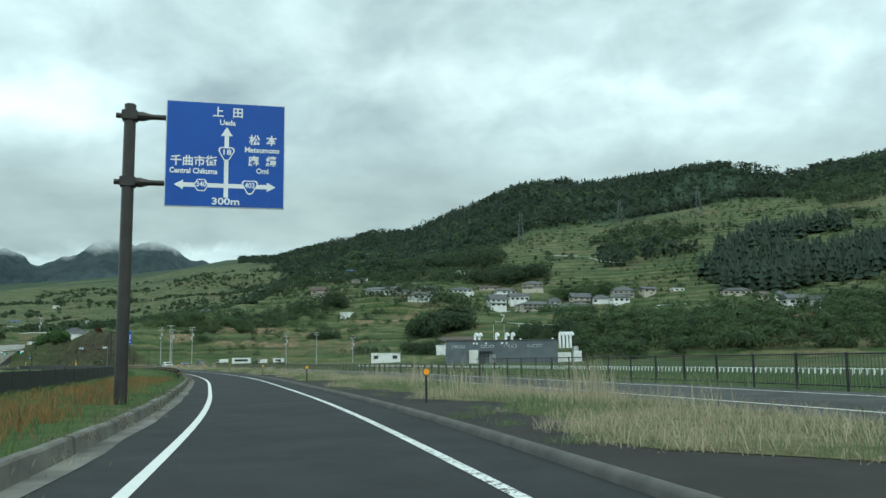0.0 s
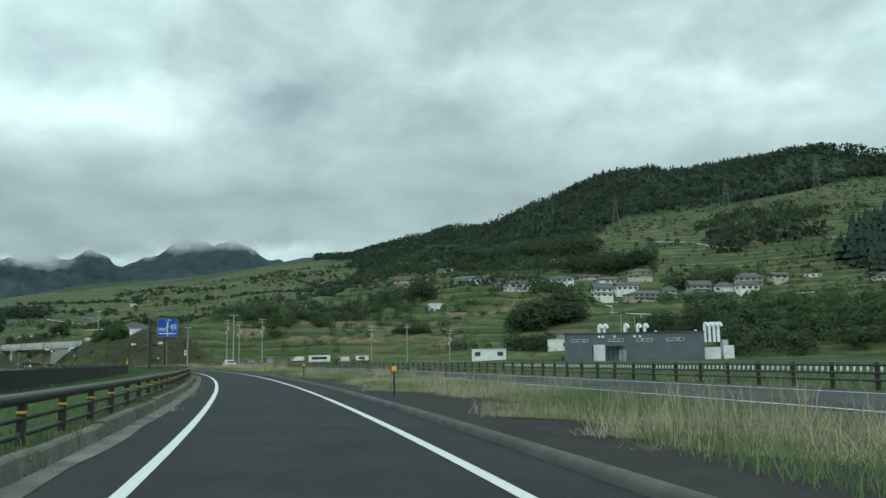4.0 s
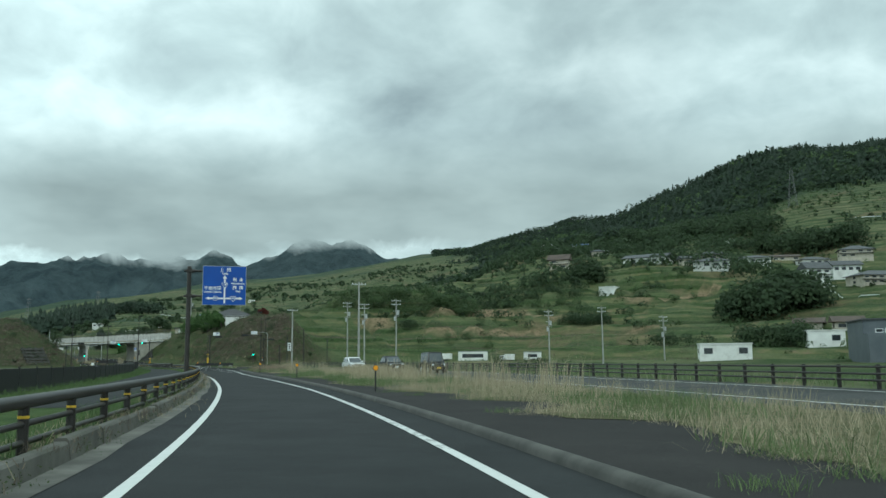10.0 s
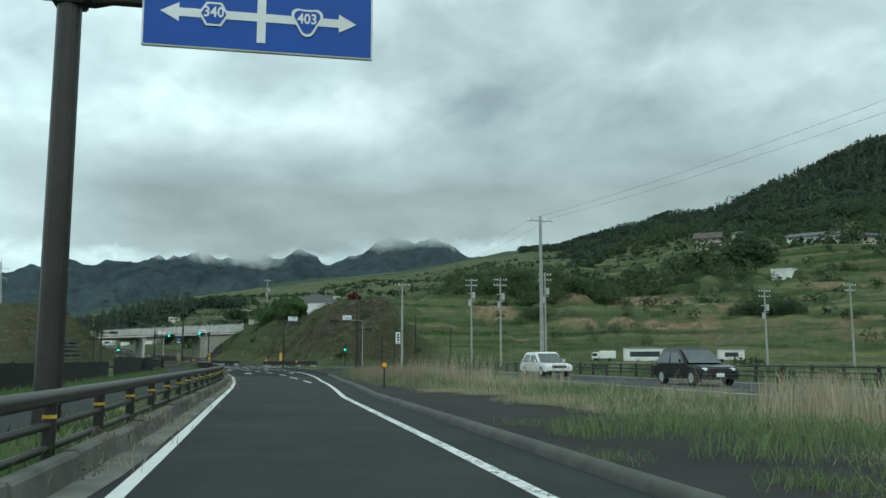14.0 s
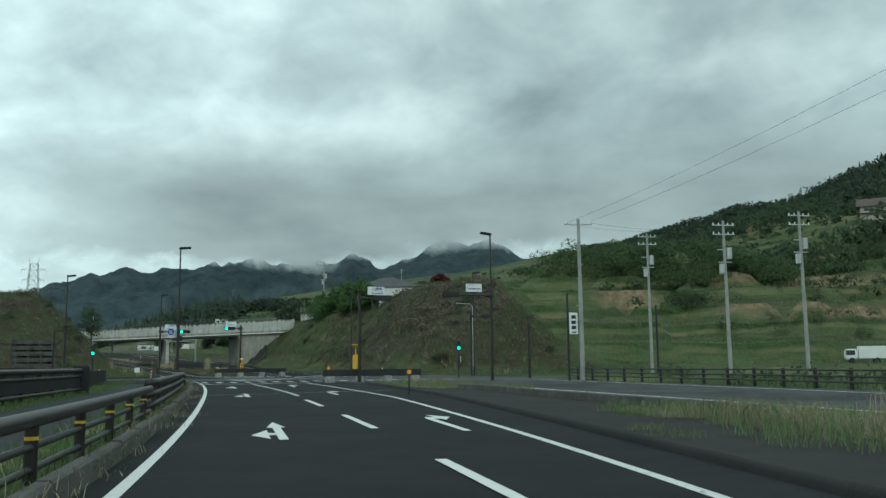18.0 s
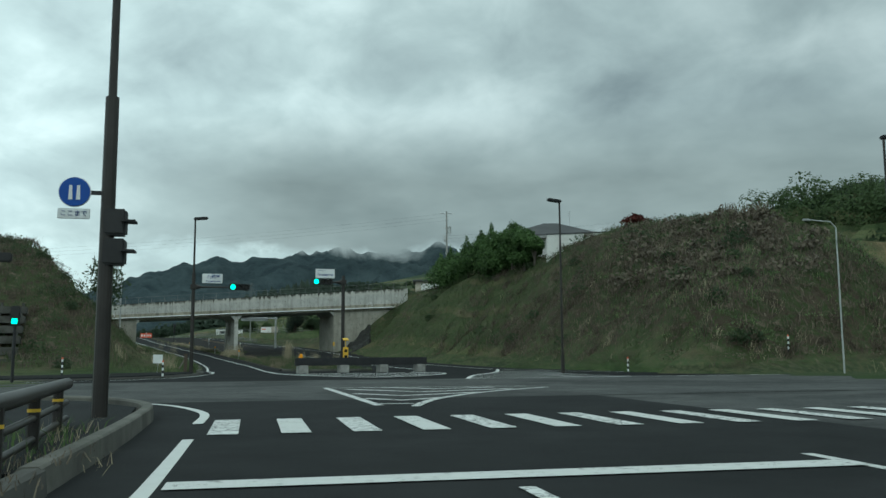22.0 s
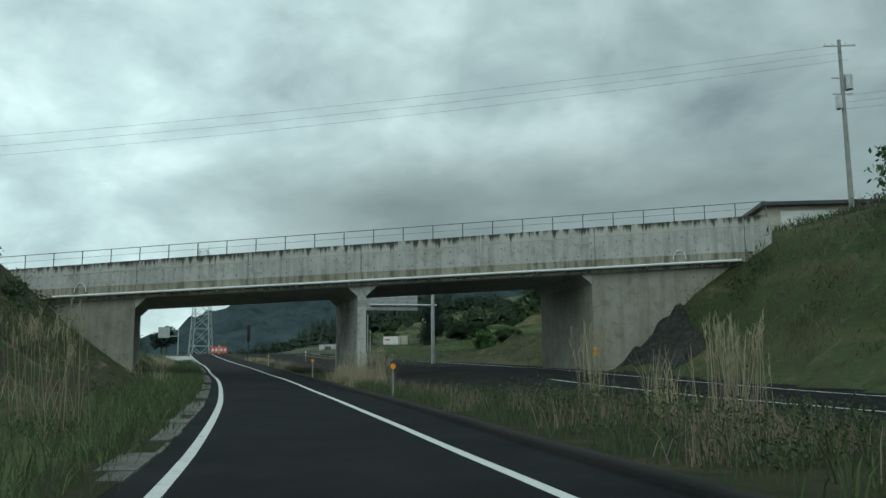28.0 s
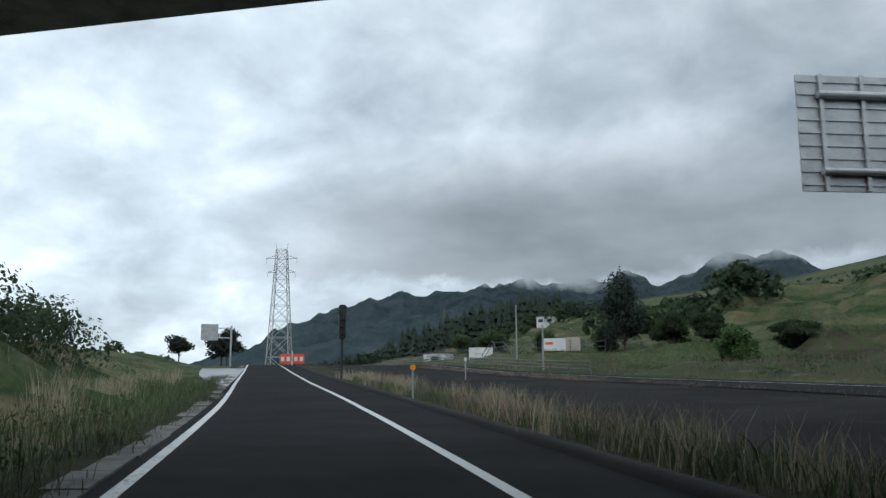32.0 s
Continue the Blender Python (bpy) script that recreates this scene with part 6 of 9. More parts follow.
stripe("slip_edge", bend([(334, 17.6), (326, 14.6), (320, 11.4), (314.6, 9.4)]), 0.2, "white curved edge of striped slip area", M["line"])
stripe("slip_edge", bend([(334, 17.8), (326.5, 19.5), (321.5, 24.5), (319.0, 34), (318, 60)]), 0.16, "white outer edge line", M["line"])
stripe("slip_edge", [(314.6, 9.4), (315.2, 26)], 0.16, "white edge of striped slip area", M["line"])
for i in range(7):
    s = 316.2 + i * 1.9
    a = float(np.interp(s, [314.6, 320, 326, 334], [9.4, 11.4, 14.6, 17.6]))
    stripe("slip_stripe", [(s, a), (s - 0.8, a + 7.5 - i * 0.85)], 0.32, "white stripe of slip area", M["line"], group="slip stripes")
# corner lines on the left
stripe("corner_line", bend([(292.6, -0.95), (295.4, -1.05), (298.4, -2.2), (300.2, -4.6), (301.0, -8), (301.4, -16), (301.4, -60)]), 0.16, "white corner edge line", M["line"])
stripe("corner_line", bend([(316.5, -60), (316.8, -14), (317.6, -7.5), (319.6, -4.2), (323.0, -2.3), (327.8, -1.3)]), 0.14, "thin white corner edge line", M["line_worn"])
stripe("corner_line", bend([(328.6, -1.2), (331.5, -0.95), (334.0, -1.0), (336.2, -1.2)]), 0.15, "white corner edge line", M["line"])
mark("crosswalk_side", [(298.4, -13), (298.4, -22), (300.4, -22), (300.4, -13)], "worn white paint on side street", M["line_worn"])

# raised corner of the verge at the crossing


def raised(name, pts, h, mat, label, category="kerb"):
    q = [at(s, o) for s, o in pts]
    bm = prism([(p.x, p.y) for p in q], -0.1, h)
    return tagged(part(name, bm, mat), label, category, kind="structure")


def kerb_run(name, pts, w, h, mat, label):
    """A kerb of given width and height through (s, off) points, on their left."""
    P = [at(s, o) for s, o in pts]
    v, f = [], []
    for i, p in enumerate(P):
        d = (P[min(i + 1, len(P) - 1)] - P[max(i - 1, 0)])
        nrm = Vector((-d.y, d.x, 0)).normalized()
        for a, z in ((0.0, -0.05), (0.015, h - 0.02), (0.035, h), (w - 0.03, h), (w, h - 0.03), (w, -0.05)):
            r = p + nrm * a
            v.append((r.x, r.y, p.z + z))
        if i:
            for j in range(5):
                f.append((6 * i - 6 + j, 6 * i + j, 6 * i + j + 1, 6 * i - 5 + j))
    f += [tuple(range(6)), tuple(range(6 * len(P) - 6, 6 * len(P)))[::-1]]
    return tagged(mesh_of(name, v, f, mat), label, "kerb", kind="structure")


kerb_run("corner_kerb", bend([(285.9, -1.64), (291.5, -1.65), (295.0, -1.9), (297.6, -3.2), (299.0, -5.6), (299.6, -9), (299.8, -30)]), 0.2, 0.23, M["concrete"], "weathered concrete corner kerb")
raised("corner_pavement", [(286.2, -1.86), (291.5, -1.87), (294.9, -2.12), (297.4, -3.4), (298.75, -5.75), (299.35, -9), (299.5, -13), (291, -9), (286.2, -8)], 0.15, M["asphalt_mid"], "dark asphalt footway inside corner kerb", "footway")
kerb_run("far_corner_kerb", bend([(318.4, -30), (318.6, -14), (319.4, -8.4), (321.4, -5.0), (325.0, -2.9), (329.6, -1.75), (333.6, -1.45), (337, -1.75)]), 0.16, 0.075, M["kerb_dark"], "low dark concrete corner kerb")
gut = tagged(new("gutter_left_beyond"), "broken pale concrete gutter slabs half buried in soil", "gutter", kind="structure")
gr = random.Random(23)
gs_ = 338.0
while gs_ < 520:
    gl = gr.uniform(0.7, 1.9)
    if gr.random() < 0.93:
        gw_, gi = gr.uniform(0.26, 0.44), gr.uniform(0.0, 0.05)
        sweep("gutter_slab", gs_, gs_ + gl - 0.03, lambda q, i_=gi: LL2(q) - 0.34 + 0.14 * float(smooth(385, 400, q)) - i_, [(-0.01, -0.06), (-0.02, 0.015), (-gw_, 0.02), (-gw_ - 0.02, -0.06)][::-1], M["gutter_dirty"], 0.6, parent=gut, dz=gr.uniform(-0.02, 0.012))
    gs_ += gl
kerb_run("median_nose_kerb", bend([(337, 3.34), (335.2, 3.7), (334.3, 5.0), (334.1, 6.4), (334.4, 8.0), (335.2, 9.2), (337, 9.5)]), 0.22, 0.13, M["kerb_dark"], "rounded dark concrete kerb at median nose")
raised("corner_footway", [(318.66, -30), (318.86, -14), (319.65, -8.5), (321.6, -5.2), (325.1, -3.1), (329.0, -2.1), (331.5, -2.6), (330.5, -4.6), (328.5, -6.6), (326.6, -9.4), (325.4, -14), (325.0, -30)], 0.06, M["asphalt_darker"], "dark asphalt footway at foot of bank", "footway")
# hatched lay-by on the left ahead
mark("layby_paint", [(434.5, -1.62), (447, -1.55), (462, -1.5), (474, -1.5), (474, -4.9), (464, -4.5), (454, -3.9), (444, -3.0), (438, -2.3)], "worn pale paint of lay-by", M["layby"])
for i in range(9):
    s = 424.6 + i * 1.12
    stripe("layby_stripe", [(s, -1.55), (s + 0.1, -1.66 - 0.105 * i)], 0.42, "white hatch stripe of lay-by", M["line"], group="lay-by stripes")

# ---- buildings ----
M["wall_white"] = worn("white_render", (0.70, 0.70, 0.67), (0.80, 0.80, 0.77), 0.8, 0.85, dirt=(0.5, 0.49, 0.46))
M["wall_beige"] = worn("beige_render", (0.42, 0.38, 0.31), (0.54, 0.49, 0.41), 0.8, 0.85, dirt=(0.3, 0.28, 0.24))
M["wall_grey"] = worn("grey_render", (0.26, 0.265, 0.265), (0.36, 0.365, 0.36), 0.8, 0.8)
M["wall_brown"] = worn("dark_timber", (0.06, 0.045, 0.035), (0.10, 0.075, 0.055), 1.2, 0.8)
M["roof_grey"] = worn("grey_roof_tile", (0.05, 0.052, 0.056), (0.085, 0.088, 0.092), 0.7, 0.6, fine=12)
M["roof_dark"] = worn("dark_slate_roof", (0.03, 0.03, 0.032), (0.05, 0.05, 0.053), 0.7, 0.6, fine=12)
M["roof_brown"] = worn("brown_roof_tile", (0.06, 0.042, 0.034), (0.10, 0.07, 0.055), 0.7, 0.65, fine=12)
M["roof_red"] = worn("red_roof", (0.20, 0.055, 0.035), (0.27, 0.08, 0.05), 0.7, 0.65)
M["roof_blue"] = worn("blue_sheet_roof", (0.03, 0.08, 0.2), (0.05, 0.12, 0.28), 0.7, 0.5)
M["plant_wall"] = worn("blue_grey_cladding", (0.085, 0.10, 0.115), (0.12, 0.135, 0.15), 0.3, 0.55)
rnd = random.Random(7)


def pitched(w, d, z, rise, over=0.75, hip=True):
    """A pitched roof over a w by d plan, hipped or gabled, with eaves that stand out and a thickness."""
    a, b = w / 2 + over, d / 2 + over
    r = max(a - b, 0.2) if hip else a
    bm = bmesh.new()
    lo = [bm.verts.new(p) for p in ((-a, -b, z - 0.12), (a, -b, z - 0.12), (a, b, z - 0.12), (-a, b, z - 0.12))]
    hi = [bm.verts.new(p) for p in ((-a, -b, z), (a, -b, z), (a, b, z), (-a, b, z))]
    t0, t1 = bm.verts.new((-r, 0, z + rise)), bm.verts.new((r, 0, z + rise))
    bm.faces.new(lo[::-1])
    for i in range(4):
        bm.faces.new((lo[i], lo[(i + 1) % 4], hi[(i + 1) % 4], hi[i]))
    bm.faces.new((hi[0], hi[1], t1, t0)), bm.faces.new((hi[2], hi[3], t0, t1))
    bm.faces.new((hi[1], hi[2], t1)), bm.faces.new((hi[3], hi[0], t0))
    return bm


def house(x, y, w, h, style, turn=None, depth=None, z=None):
    """A hillside house: walls, roof, windows with frames. style: 0 flat shed, 1 white, 2 brown, 3 beige, 4 blue roof, 5 red roof."""
    z = land_z(x, y) if z is None else z
    turn = rnd.uniform(-25, 25) if turn is None else turn
    d = depth or max(3.0, w * rnd.uniform(0.55, 0.8))
    looks = {0: ("wall_white", "roof_grey", "small white shed with flat roof among fields"), 1: ("wall_white", "roof_grey", "white two storey house with grey tiled roof"), 2: ("wall_beige", "roof_grey", "cream plastered house with grey tiled roof"),
             3: ("wall_beige", "roof_brown", "beige house with brown roof on hillside"), 4: ("wall_grey", "roof_blue", "grey shed with blue sheet roof"), 5: ("wall_beige", "roof_red", "beige house with red roof among trees")}
    wall_m, roof_m, label = looks[style]
    t = thing("house" if style else "shed", pose(x, y, z, 0, 0, turn), label, "house" if style else "shed", "hillside houses")
    eave = h * (0.62 if style else 0.9)
    part("wall", box(-w / 2, -d / 2, -3.6, w / 2, d / 2, eave), M[wall_m], t)
    if style in (0,):
        part("roof", box(-w / 2 - 0.15, -d / 2 - 0.15, eave, w / 2 + 0.15, d / 2 + 0.15, eave + 0.18), M[roof_m] if rnd.random() < 0.5 else M["wall_white"], t)
    else:
        part("roof", pitched(w, d, eave, h - eave, hip=rnd.random() < 0.6), M[roof_m], t)
    floors = 2 if h > 5 else 1
    if floors == 2 and style in (1, 2, 3):
        part("eaves_band", box(-w / 2 - 0.5, -d / 2 - 0.9, eave * 0.5 - 0.1, w / 2 + 0.5, -d / 2 + 0.001, eave * 0.5 + 0.08), M[roof_m], t)
    k = max(1, int(w / 2.6))
    for fl in range(floors):
        zc = eave * (fl + 0.55) / floors
        for i in range(k):
            if rnd.random() < 0.15:
                continue
            xc = -w / 2 + w * (i + 0.5) / k
            ww, hh = min(1.7, w / k * 0.62), min(1.2, eave / floors * 0.42)
            win = part("window", box(xc - ww / 2, -d / 2 - 0.05, zc - hh / 2, xc + ww / 2, -d / 2 + 0.05, zc + hh / 2), M["wall_grey"], t)
            part("pane", box(xc - ww / 2 + 0.08, -d / 2 - 0.07, zc - hh / 2 + 0.08, xc + ww / 2 - 0.08, -d / 2 - 0.051, zc + hh / 2 - 0.08), M["glass"], win)
        part("window", box(-w / 2 - 0.05, -0.7, zc - 0.45, -w / 2 + 0.05, 0.7, zc + 0.45), M["glass"], t)
    return t


for row in ((-60, 436, 6.9, 5.5, 3), (-49, 520, 5.0, 2.5, 2), (-28, 450, 15.9, 4.6, 1), (-15, 437, 5.0, 2.8, 2), (-5, 454, 12.4, 3.9, 2), (-8, 423, 11.7, 3.8, 1), (14, 485, 13.4, 3.6, 1), (31, 516, 10.9, 3.1, 3), (40, 503, 11.4, 3.8, 1), (32, 460, 9.0, 7.0, 1),
            (45, 472, 10.5, 5.0, 1), (56, 500, 12.3, 5.2, 2), (52, 453, 19.0, 5.2, 2), (62, 453, 6.2, 5.6, 1), (75, 450, 9.5, 6.3, 2), (85, 446, 8.0, 5.0, 1), (70, 440, 15.5, 3.8, 1), (-42, 401, 5.1, 1.9, 0), (-61, 621, 11.1, 2.8, 4), (2, 687, 10.0, 2.6, 0), (4, 331, 5.5, 3.0, 3),
            (97, 448, 11.0, 5.9, 2), (93, 437, 8.9, 4.6, 1), (111, 451, 7.3, 3.4, 2), (143, 409, 13.1, 3.8, 2), (133, 349, 3.8, 3.7, 3), (139, 347, 3.8, 3.3, 1), (133, 318, 8.1, 4.5, 1), (139, 313, 4.6, 4.3, 1), (128, 297, 6.4, 2.8, 5), (127, 452, 6, 2.0, 0),
            (-165, 1100, 9, 4.6, 0), (-76, 575, 9, 2.8, 0), (-48, 555, 6, 2.7, 0), (-1, 870, 11, 3.9, 0), (15, 578, 8, 2.7, 0), (1, 1400, 13, 4.2, 0),
            (-119, 444, 5.5, 3.0, 1), (-126, 452, 6.0, 1.8, 0), (-165, 484, 3.0, 1.8, 0), (-153, 469, 3.5, 1.6, 0), (-144, 487, 3, 2.0, 0), (-503, 1140, 8, 3.4, 0), (-360, 900, 9, 3, 0), (-300, 780, 8, 3, 0), (-420, 860, 10, 2.6, 4),
            (-250, 690, 7, 2.6, 0), (-210, 760, 8, 3, 1), (-330, 560, 6, 2.5, 0), (-190, 620, 5, 2.2, 0), (-270, 900, 9, 3.2, 1), (-120, 820, 7, 3, 1), (-95, 760, 8, 3, 2), (-140, 900, 9, 3.4, 1), (-60, 700, 6, 3, 0)):
    house(*row)
house(-18, 300, 9.8, 3.2, 0, turn=0, depth=5)
house(3, 312, 7.2, 3.6, 0, turn=0)
house(10, 322, 5.6, 3.2, 3, turn=0)

# pale roads with white rails on the hillside


def hill_rail(pts, label="white painted guard rail of lane on hillside"):
    t = tagged(new("lane_rail"), label, "guard rail", "hillside lane rails")
    dense = []
    for (x0, y0), (x1, y1) in zip(pts, pts[1:]):
        k = max(1, int(math.hypot(x1 - x0, y1 - y0) / 4))
        dense += [(x0 + (x1 - x0) * i / k, y0 + (y1 - y0) * i / k) for i in range(k)]
    dense.append(pts[-1])
    bm = bmesh.new()
    zs = np.array([land_z(x, y) for x, y in dense])
    zs = np.convolve(np.pad(zs, 4, mode="edge"), np.ones(9) / 9, "valid")
    P = [Vector((x, y, z + 0.6)) for (x, y), z in zip(dense, zs)]
    for a, b in zip(P, P[1:]):
        d = (b - a).normalized()
        n_ = Vector((-d.y, d.x, 0)).normalized() * 0.05
        lo, hi = Vector((0, 0, -0.17)), Vector((0, 0, 0.13))
        v = [bm.verts.new(q) for q in (a + n_ + lo, b + n_ + lo, b + n_ + hi, a + n_ + hi, a - n_ + lo, b - n_ + lo, b - n_ + hi, a - n_ + hi)]
        for f in ((0, 1, 2, 3), (7, 6, 5, 4), (3, 2, 6, 7), (4, 5, 1, 0)):
            bm.faces.new([v[i] for i in f])
    part("beam", bm, M["conduit"], t)
    for p in P[::2]:
        ob = part("rail_post", box(p.x - 0.06, p.y - 0.06, p.z - 2.4, p.x + 0.06, p.y + 0.06, p.z + 0.1), M["conduit"], t)


for pts in ([(32, 445), (35, 446), (25, 369), (30, 349), (38, 337), (47, 326)], [(82, 611), (90, 597), (98, 588)], [(105, 593), (109, 567), (121, 551)], [(40, 462), (33, 447), (32, 445)], [(107, 418), (123, 411)], [(162, 520), (183, 518)],
            [(-300, 660), (-240, 640), (-170, 600), (-150, 560)], [(-420, 780), (-360, 740)], [(-330, 520), (-250, 505), (-190, 500), (-150, 505)]):
    hill_rail(pts)

# waterworks with roof ducts


def plant():
    t = thing("waterworks", pose(21, 286, 0.6, 0, 0, -3), "long blue grey clad works building with white roof ducts", "building")
    W, D, Ht = 36, 14, 6.6
    part("wall", box(-W / 2, -D / 2, -1, W / 2, D / 2, Ht, 0.05), M["plant_wall"], t)
    part("roof", box(-W / 2 - 0.3, -D / 2 - 0.3, Ht, W / 2 + 0.3, D / 2 + 0.3, Ht + 0.25), M["roof_grey"], t)
    part("annexe", box(-W / 2 - 0.02, -D / 2 - 4, -1, -W / 2 + 7, -D / 2, 4.2), M["plant_wall"], t)
    part("white_door", box(-W / 2 + 7.4, -D / 2 - 1.6, -1, -W / 2 + 10.4, -D / 2 - 0.05, 3.6), M["wall_white"], t, "white tank housing")
    part("porch", box(-W / 2 + 11, -D / 2 - 2.4, 3.1, -W / 2 + 15, -D / 2 - 0.05, 3.35), M["roof_grey"], t)
    for i in range(4):
        part("porch_post", box(-W / 2 + 11.1 + i * 1.2, -D / 2 - 2.3, -1, -W / 2 + 11.25 + i * 1.2, -D / 2 - 2.15, 3.1), M["dark_metal"], t)
    for x in (-15.5, -14, -12.5, -6, -4.6, -3.2, 1.4, 2.8, 4.2, 9, 10.6, 12.2):
        win = part("window", box(x - 0.6, -D / 2 - 0.06, 4.4, x + 0.6, -D / 2 + 0.02, 5.1), M["sign_white"], t)
        part("pane", box(x - 0.5, -D / 2 - 0.08, 4.5, x + 0.5, -D / 2 - 0.061, 5.0), M["glass"], win)
    for x in (-9.0, -8.0, -5.0, 0.2, 1.6):
        part("hood", box(x - 0.3, -D / 2 - 0.5, 5.4, x + 0.3, -D / 2 - 0.02, 6.0, 0.05), M["sign_white"], t)
    for x in (-8.6, -7.2, -1.6, 1.7, 3.6, 19.4, 20.6, 21.8, 22.9):
        bm = rod((x, 0, 4.0 if x > 18 else Ht), (x, 0, Ht + 2.2), 0.42, seg=12)
        rod((x, 0, Ht + 2.2), (x + 0.5, -0.3, Ht + 2.5), 0.42, seg=12, bm=bm)
        rod((x + 0.5, -0.3, Ht + 2.5), (x + 0.9, -0.5, Ht + 1.6), 0.42, seg=12, bm=bm)
        part("duct", bm, M["conduit"], t, "white ventilation duct")
    for x in (-2.4, 1.2):
        part("mast", rod((x, 2, Ht), (x, 2, Ht + 5.5), 0.06, seg=6), M["galv"], t)
    for x in (6.5, 17):
        part("vent_cap", ball((x, 0, Ht + 0.5), 0.4, 10, squash=(1, 1, 0.6)), M["conduit"], t)
    for x in range(-17, 18, 1):
        part("seam", box(x - 0.03, -D / 2 - 0.03, -1, x + 0.03, -D / 2, Ht), M["plant_wall"], t)
    part("panel", box(-4, -D / 2 - 0.06, -1, -2, -D / 2 - 0.02, 2.2), M["wall_grey"], t)
    for x, w, h in ((18.2, 4.4, 2.6), (23.4, 2.6, 3.0)):
        part("cabin", box(x, -4, -1, x + w, 0, h), M["wall_white"], t)
    part("silo", rod((24.5, 1, 0), (24.5, 1, 4.6), 1.1, seg=16), M["galv"], t)


plant()


def camper(x, y, w, h, turn, label, truck=False):
    t = thing("truck" if truck else "site_cabin", pose(x, y, land_z(x, y) + 0.05, 0, 0, turn), label, "truck" if truck else "cabin")
    if truck:
        part("box_body", box(-w / 2 + 1.2, -0.9, 0.5, w / 2, 0.9, h, 0.05), M["wall_white"], t)
        part("cab", box(-w / 2, -0.85, 0.4, -w / 2 + 1.15, 0.85, h * 0.85, 0.15), M["sign_white"], t)
        part("windscreen", box(-w / 2 + 0.1, -0.86, h * 0.5, -w / 2 + 0.9, -0.851, h * 0.78), M["glass"], t)
        for wx in (-w / 2 + 0.6, w / 2 - 0.8):
            part("wheel", rod((wx, -0.95, 0.3), (wx, 0.95, 0.3), 0.3, seg=14), M["rubber"], t)
    else:
        part("body", box(-w / 2, -1.3, 0.3, w / 2, 1.3, h, 0.08), M["wall_white"], t)
        part("roof", box(-w / 2 - 0.1, -1.4, h, w / 2 + 0.1, 1.4, h + 0.15), M["wall_grey"], t)
        win = part("window", box(-w / 2 + 0.9, -1.34, h * 0.45, w / 2 - 0.9, -1.301, h * 0.8), M["glass"], t)
        for wx in (-w / 2 + 0.8, w / 2 - 0.8):
            part("skid", box(wx - 0.2, -1.2, -0.1, wx + 0.2, 1.2, 0.3), M["concrete"], t)


camper(-70, 309, 6.4, 2.3, 8, "long white site cabin with dark window band")
camper(-62.5, 309, 3.2, 1.8, 0, "white box truck parked beside fence", True)
camper(-57, 310, 3.8, 1.9, 5, "white site cabin with flat roof")
camper(-76, 306, 3.6, 1.7, 0, "small white box truck parked", True)

# house above the cutting with its white wall
hw = thing("hilltop_house", pose(-144.6, 344.5, 10.9, 0, 0, 24), "white walled house with dark hipped roof above cutting", "house")
part("wall", box(-4.6, -3.8, -2.5, 4.6, 3.8, 2.9), M["wall_white"], hw)
part("roof", pitched(9.2, 7.6, 2.9, 1.9, 0.8), M["roof_dark"], hw)
part("fascia", box(-5.5, -4.7, 2.55, 5.5, -4.6, 2.78), M["wall_grey"], hw)
for x in (-2.8, 0.2, 2.9):
    win = part("window", box(x - 0.9, -3.86, 0.7, x + 0.9, -3.78, 2.1), M["wall_grey"], hw)
    part("pane", box(x - 0.8, -3.88, 0.8, x + 0.8, -3.861, 2.0), M["glass"], win)
bm = rod((2.2, 0, 4.4), (2.2, 0, 6.2), 0.03, seg=6)
for z, w in ((6.1, 0.7), (5.9, 0.5), (5.7, 0.6)):
    rod((2.2 - w / 2, 0, z), (2.2 + w / 2, 0, z), 0.015, seg=5, bm=bm)
part("aerial", bm, M["galv"], hw)
gw = thing("garden_wall", pose(-141.3, 334.1, 0, 0, 0, 14), "low white garden wall with dark coping above slope", "wall")
part("wall", box(0, -0.12, 9.5, 10.5, 0.12, 12.9), M["wall_white"], gw)
part("coping", box(-0.1, -0.2, 12.9, 10.6, 0.2, 13.02, 0.02), M["roof_grey"], gw)
part("return_wall", box(-0.12, 0.12, 9.5, 0.12, 5.0, 12.9), M["wall_white"], gw)
for i in range(2):
    x = 11.2 + i * 1.6
    part("screen_panel", box(x, -0.06, 9.5, x + 1.55, 0.06, 11.6 + 0.1 * i), M["wall_grey"], gw, "grey sheet screen")
sh = thing("garage", pose(-168.0, 362.5, 8.8, 0, 0, 28), "pale garage with dark flat roof beside bridge", "garage")
part("wall", box(-3.4, -2.5, -1, 3.4, 2.5, 2.3), M["wall_beige"], sh)
part("roof", box(-3.8, -2.9, 2.3, 3.8, 2.9, 2.55, 0.03), M["roof_grey"], sh)
part("door", box(-2.6, -2.56, 0, 0.6, -2.5, 2.0), M["wall_white"], sh)

# beyond the bridge
for x, y, w, h, st in ((-340, 520, 9, 3.2, 2), (-300, 470, 5, 2.4, 0)):
    house(x, y, w, h, st, turn=10)
vms = thing("message_signal", beside(444, 3.8), "tall dark signal case on thin post in median", "traffic signal")
part("post", rod((0, 0, -0.3), (0, 0, 2.2), 0.06, seg=10), M["dark_metal"], vms)
part("case", box(-0.17, -0.16, 2.05, 0.17, 0.16, 3.85, 0.04), M["black"], vms)
for z in (2.2, 2.55, 2.9):
    part("hood", box(-0.15, -0.3, z + 0.15, 0.15, -0.15, z + 0.18), M["black"], vms)
part("top_panel", box(-0.2, -0.19, 3.35, 0.2, -0.161, 3.8, 0.01), M["dark_metal"], vms)
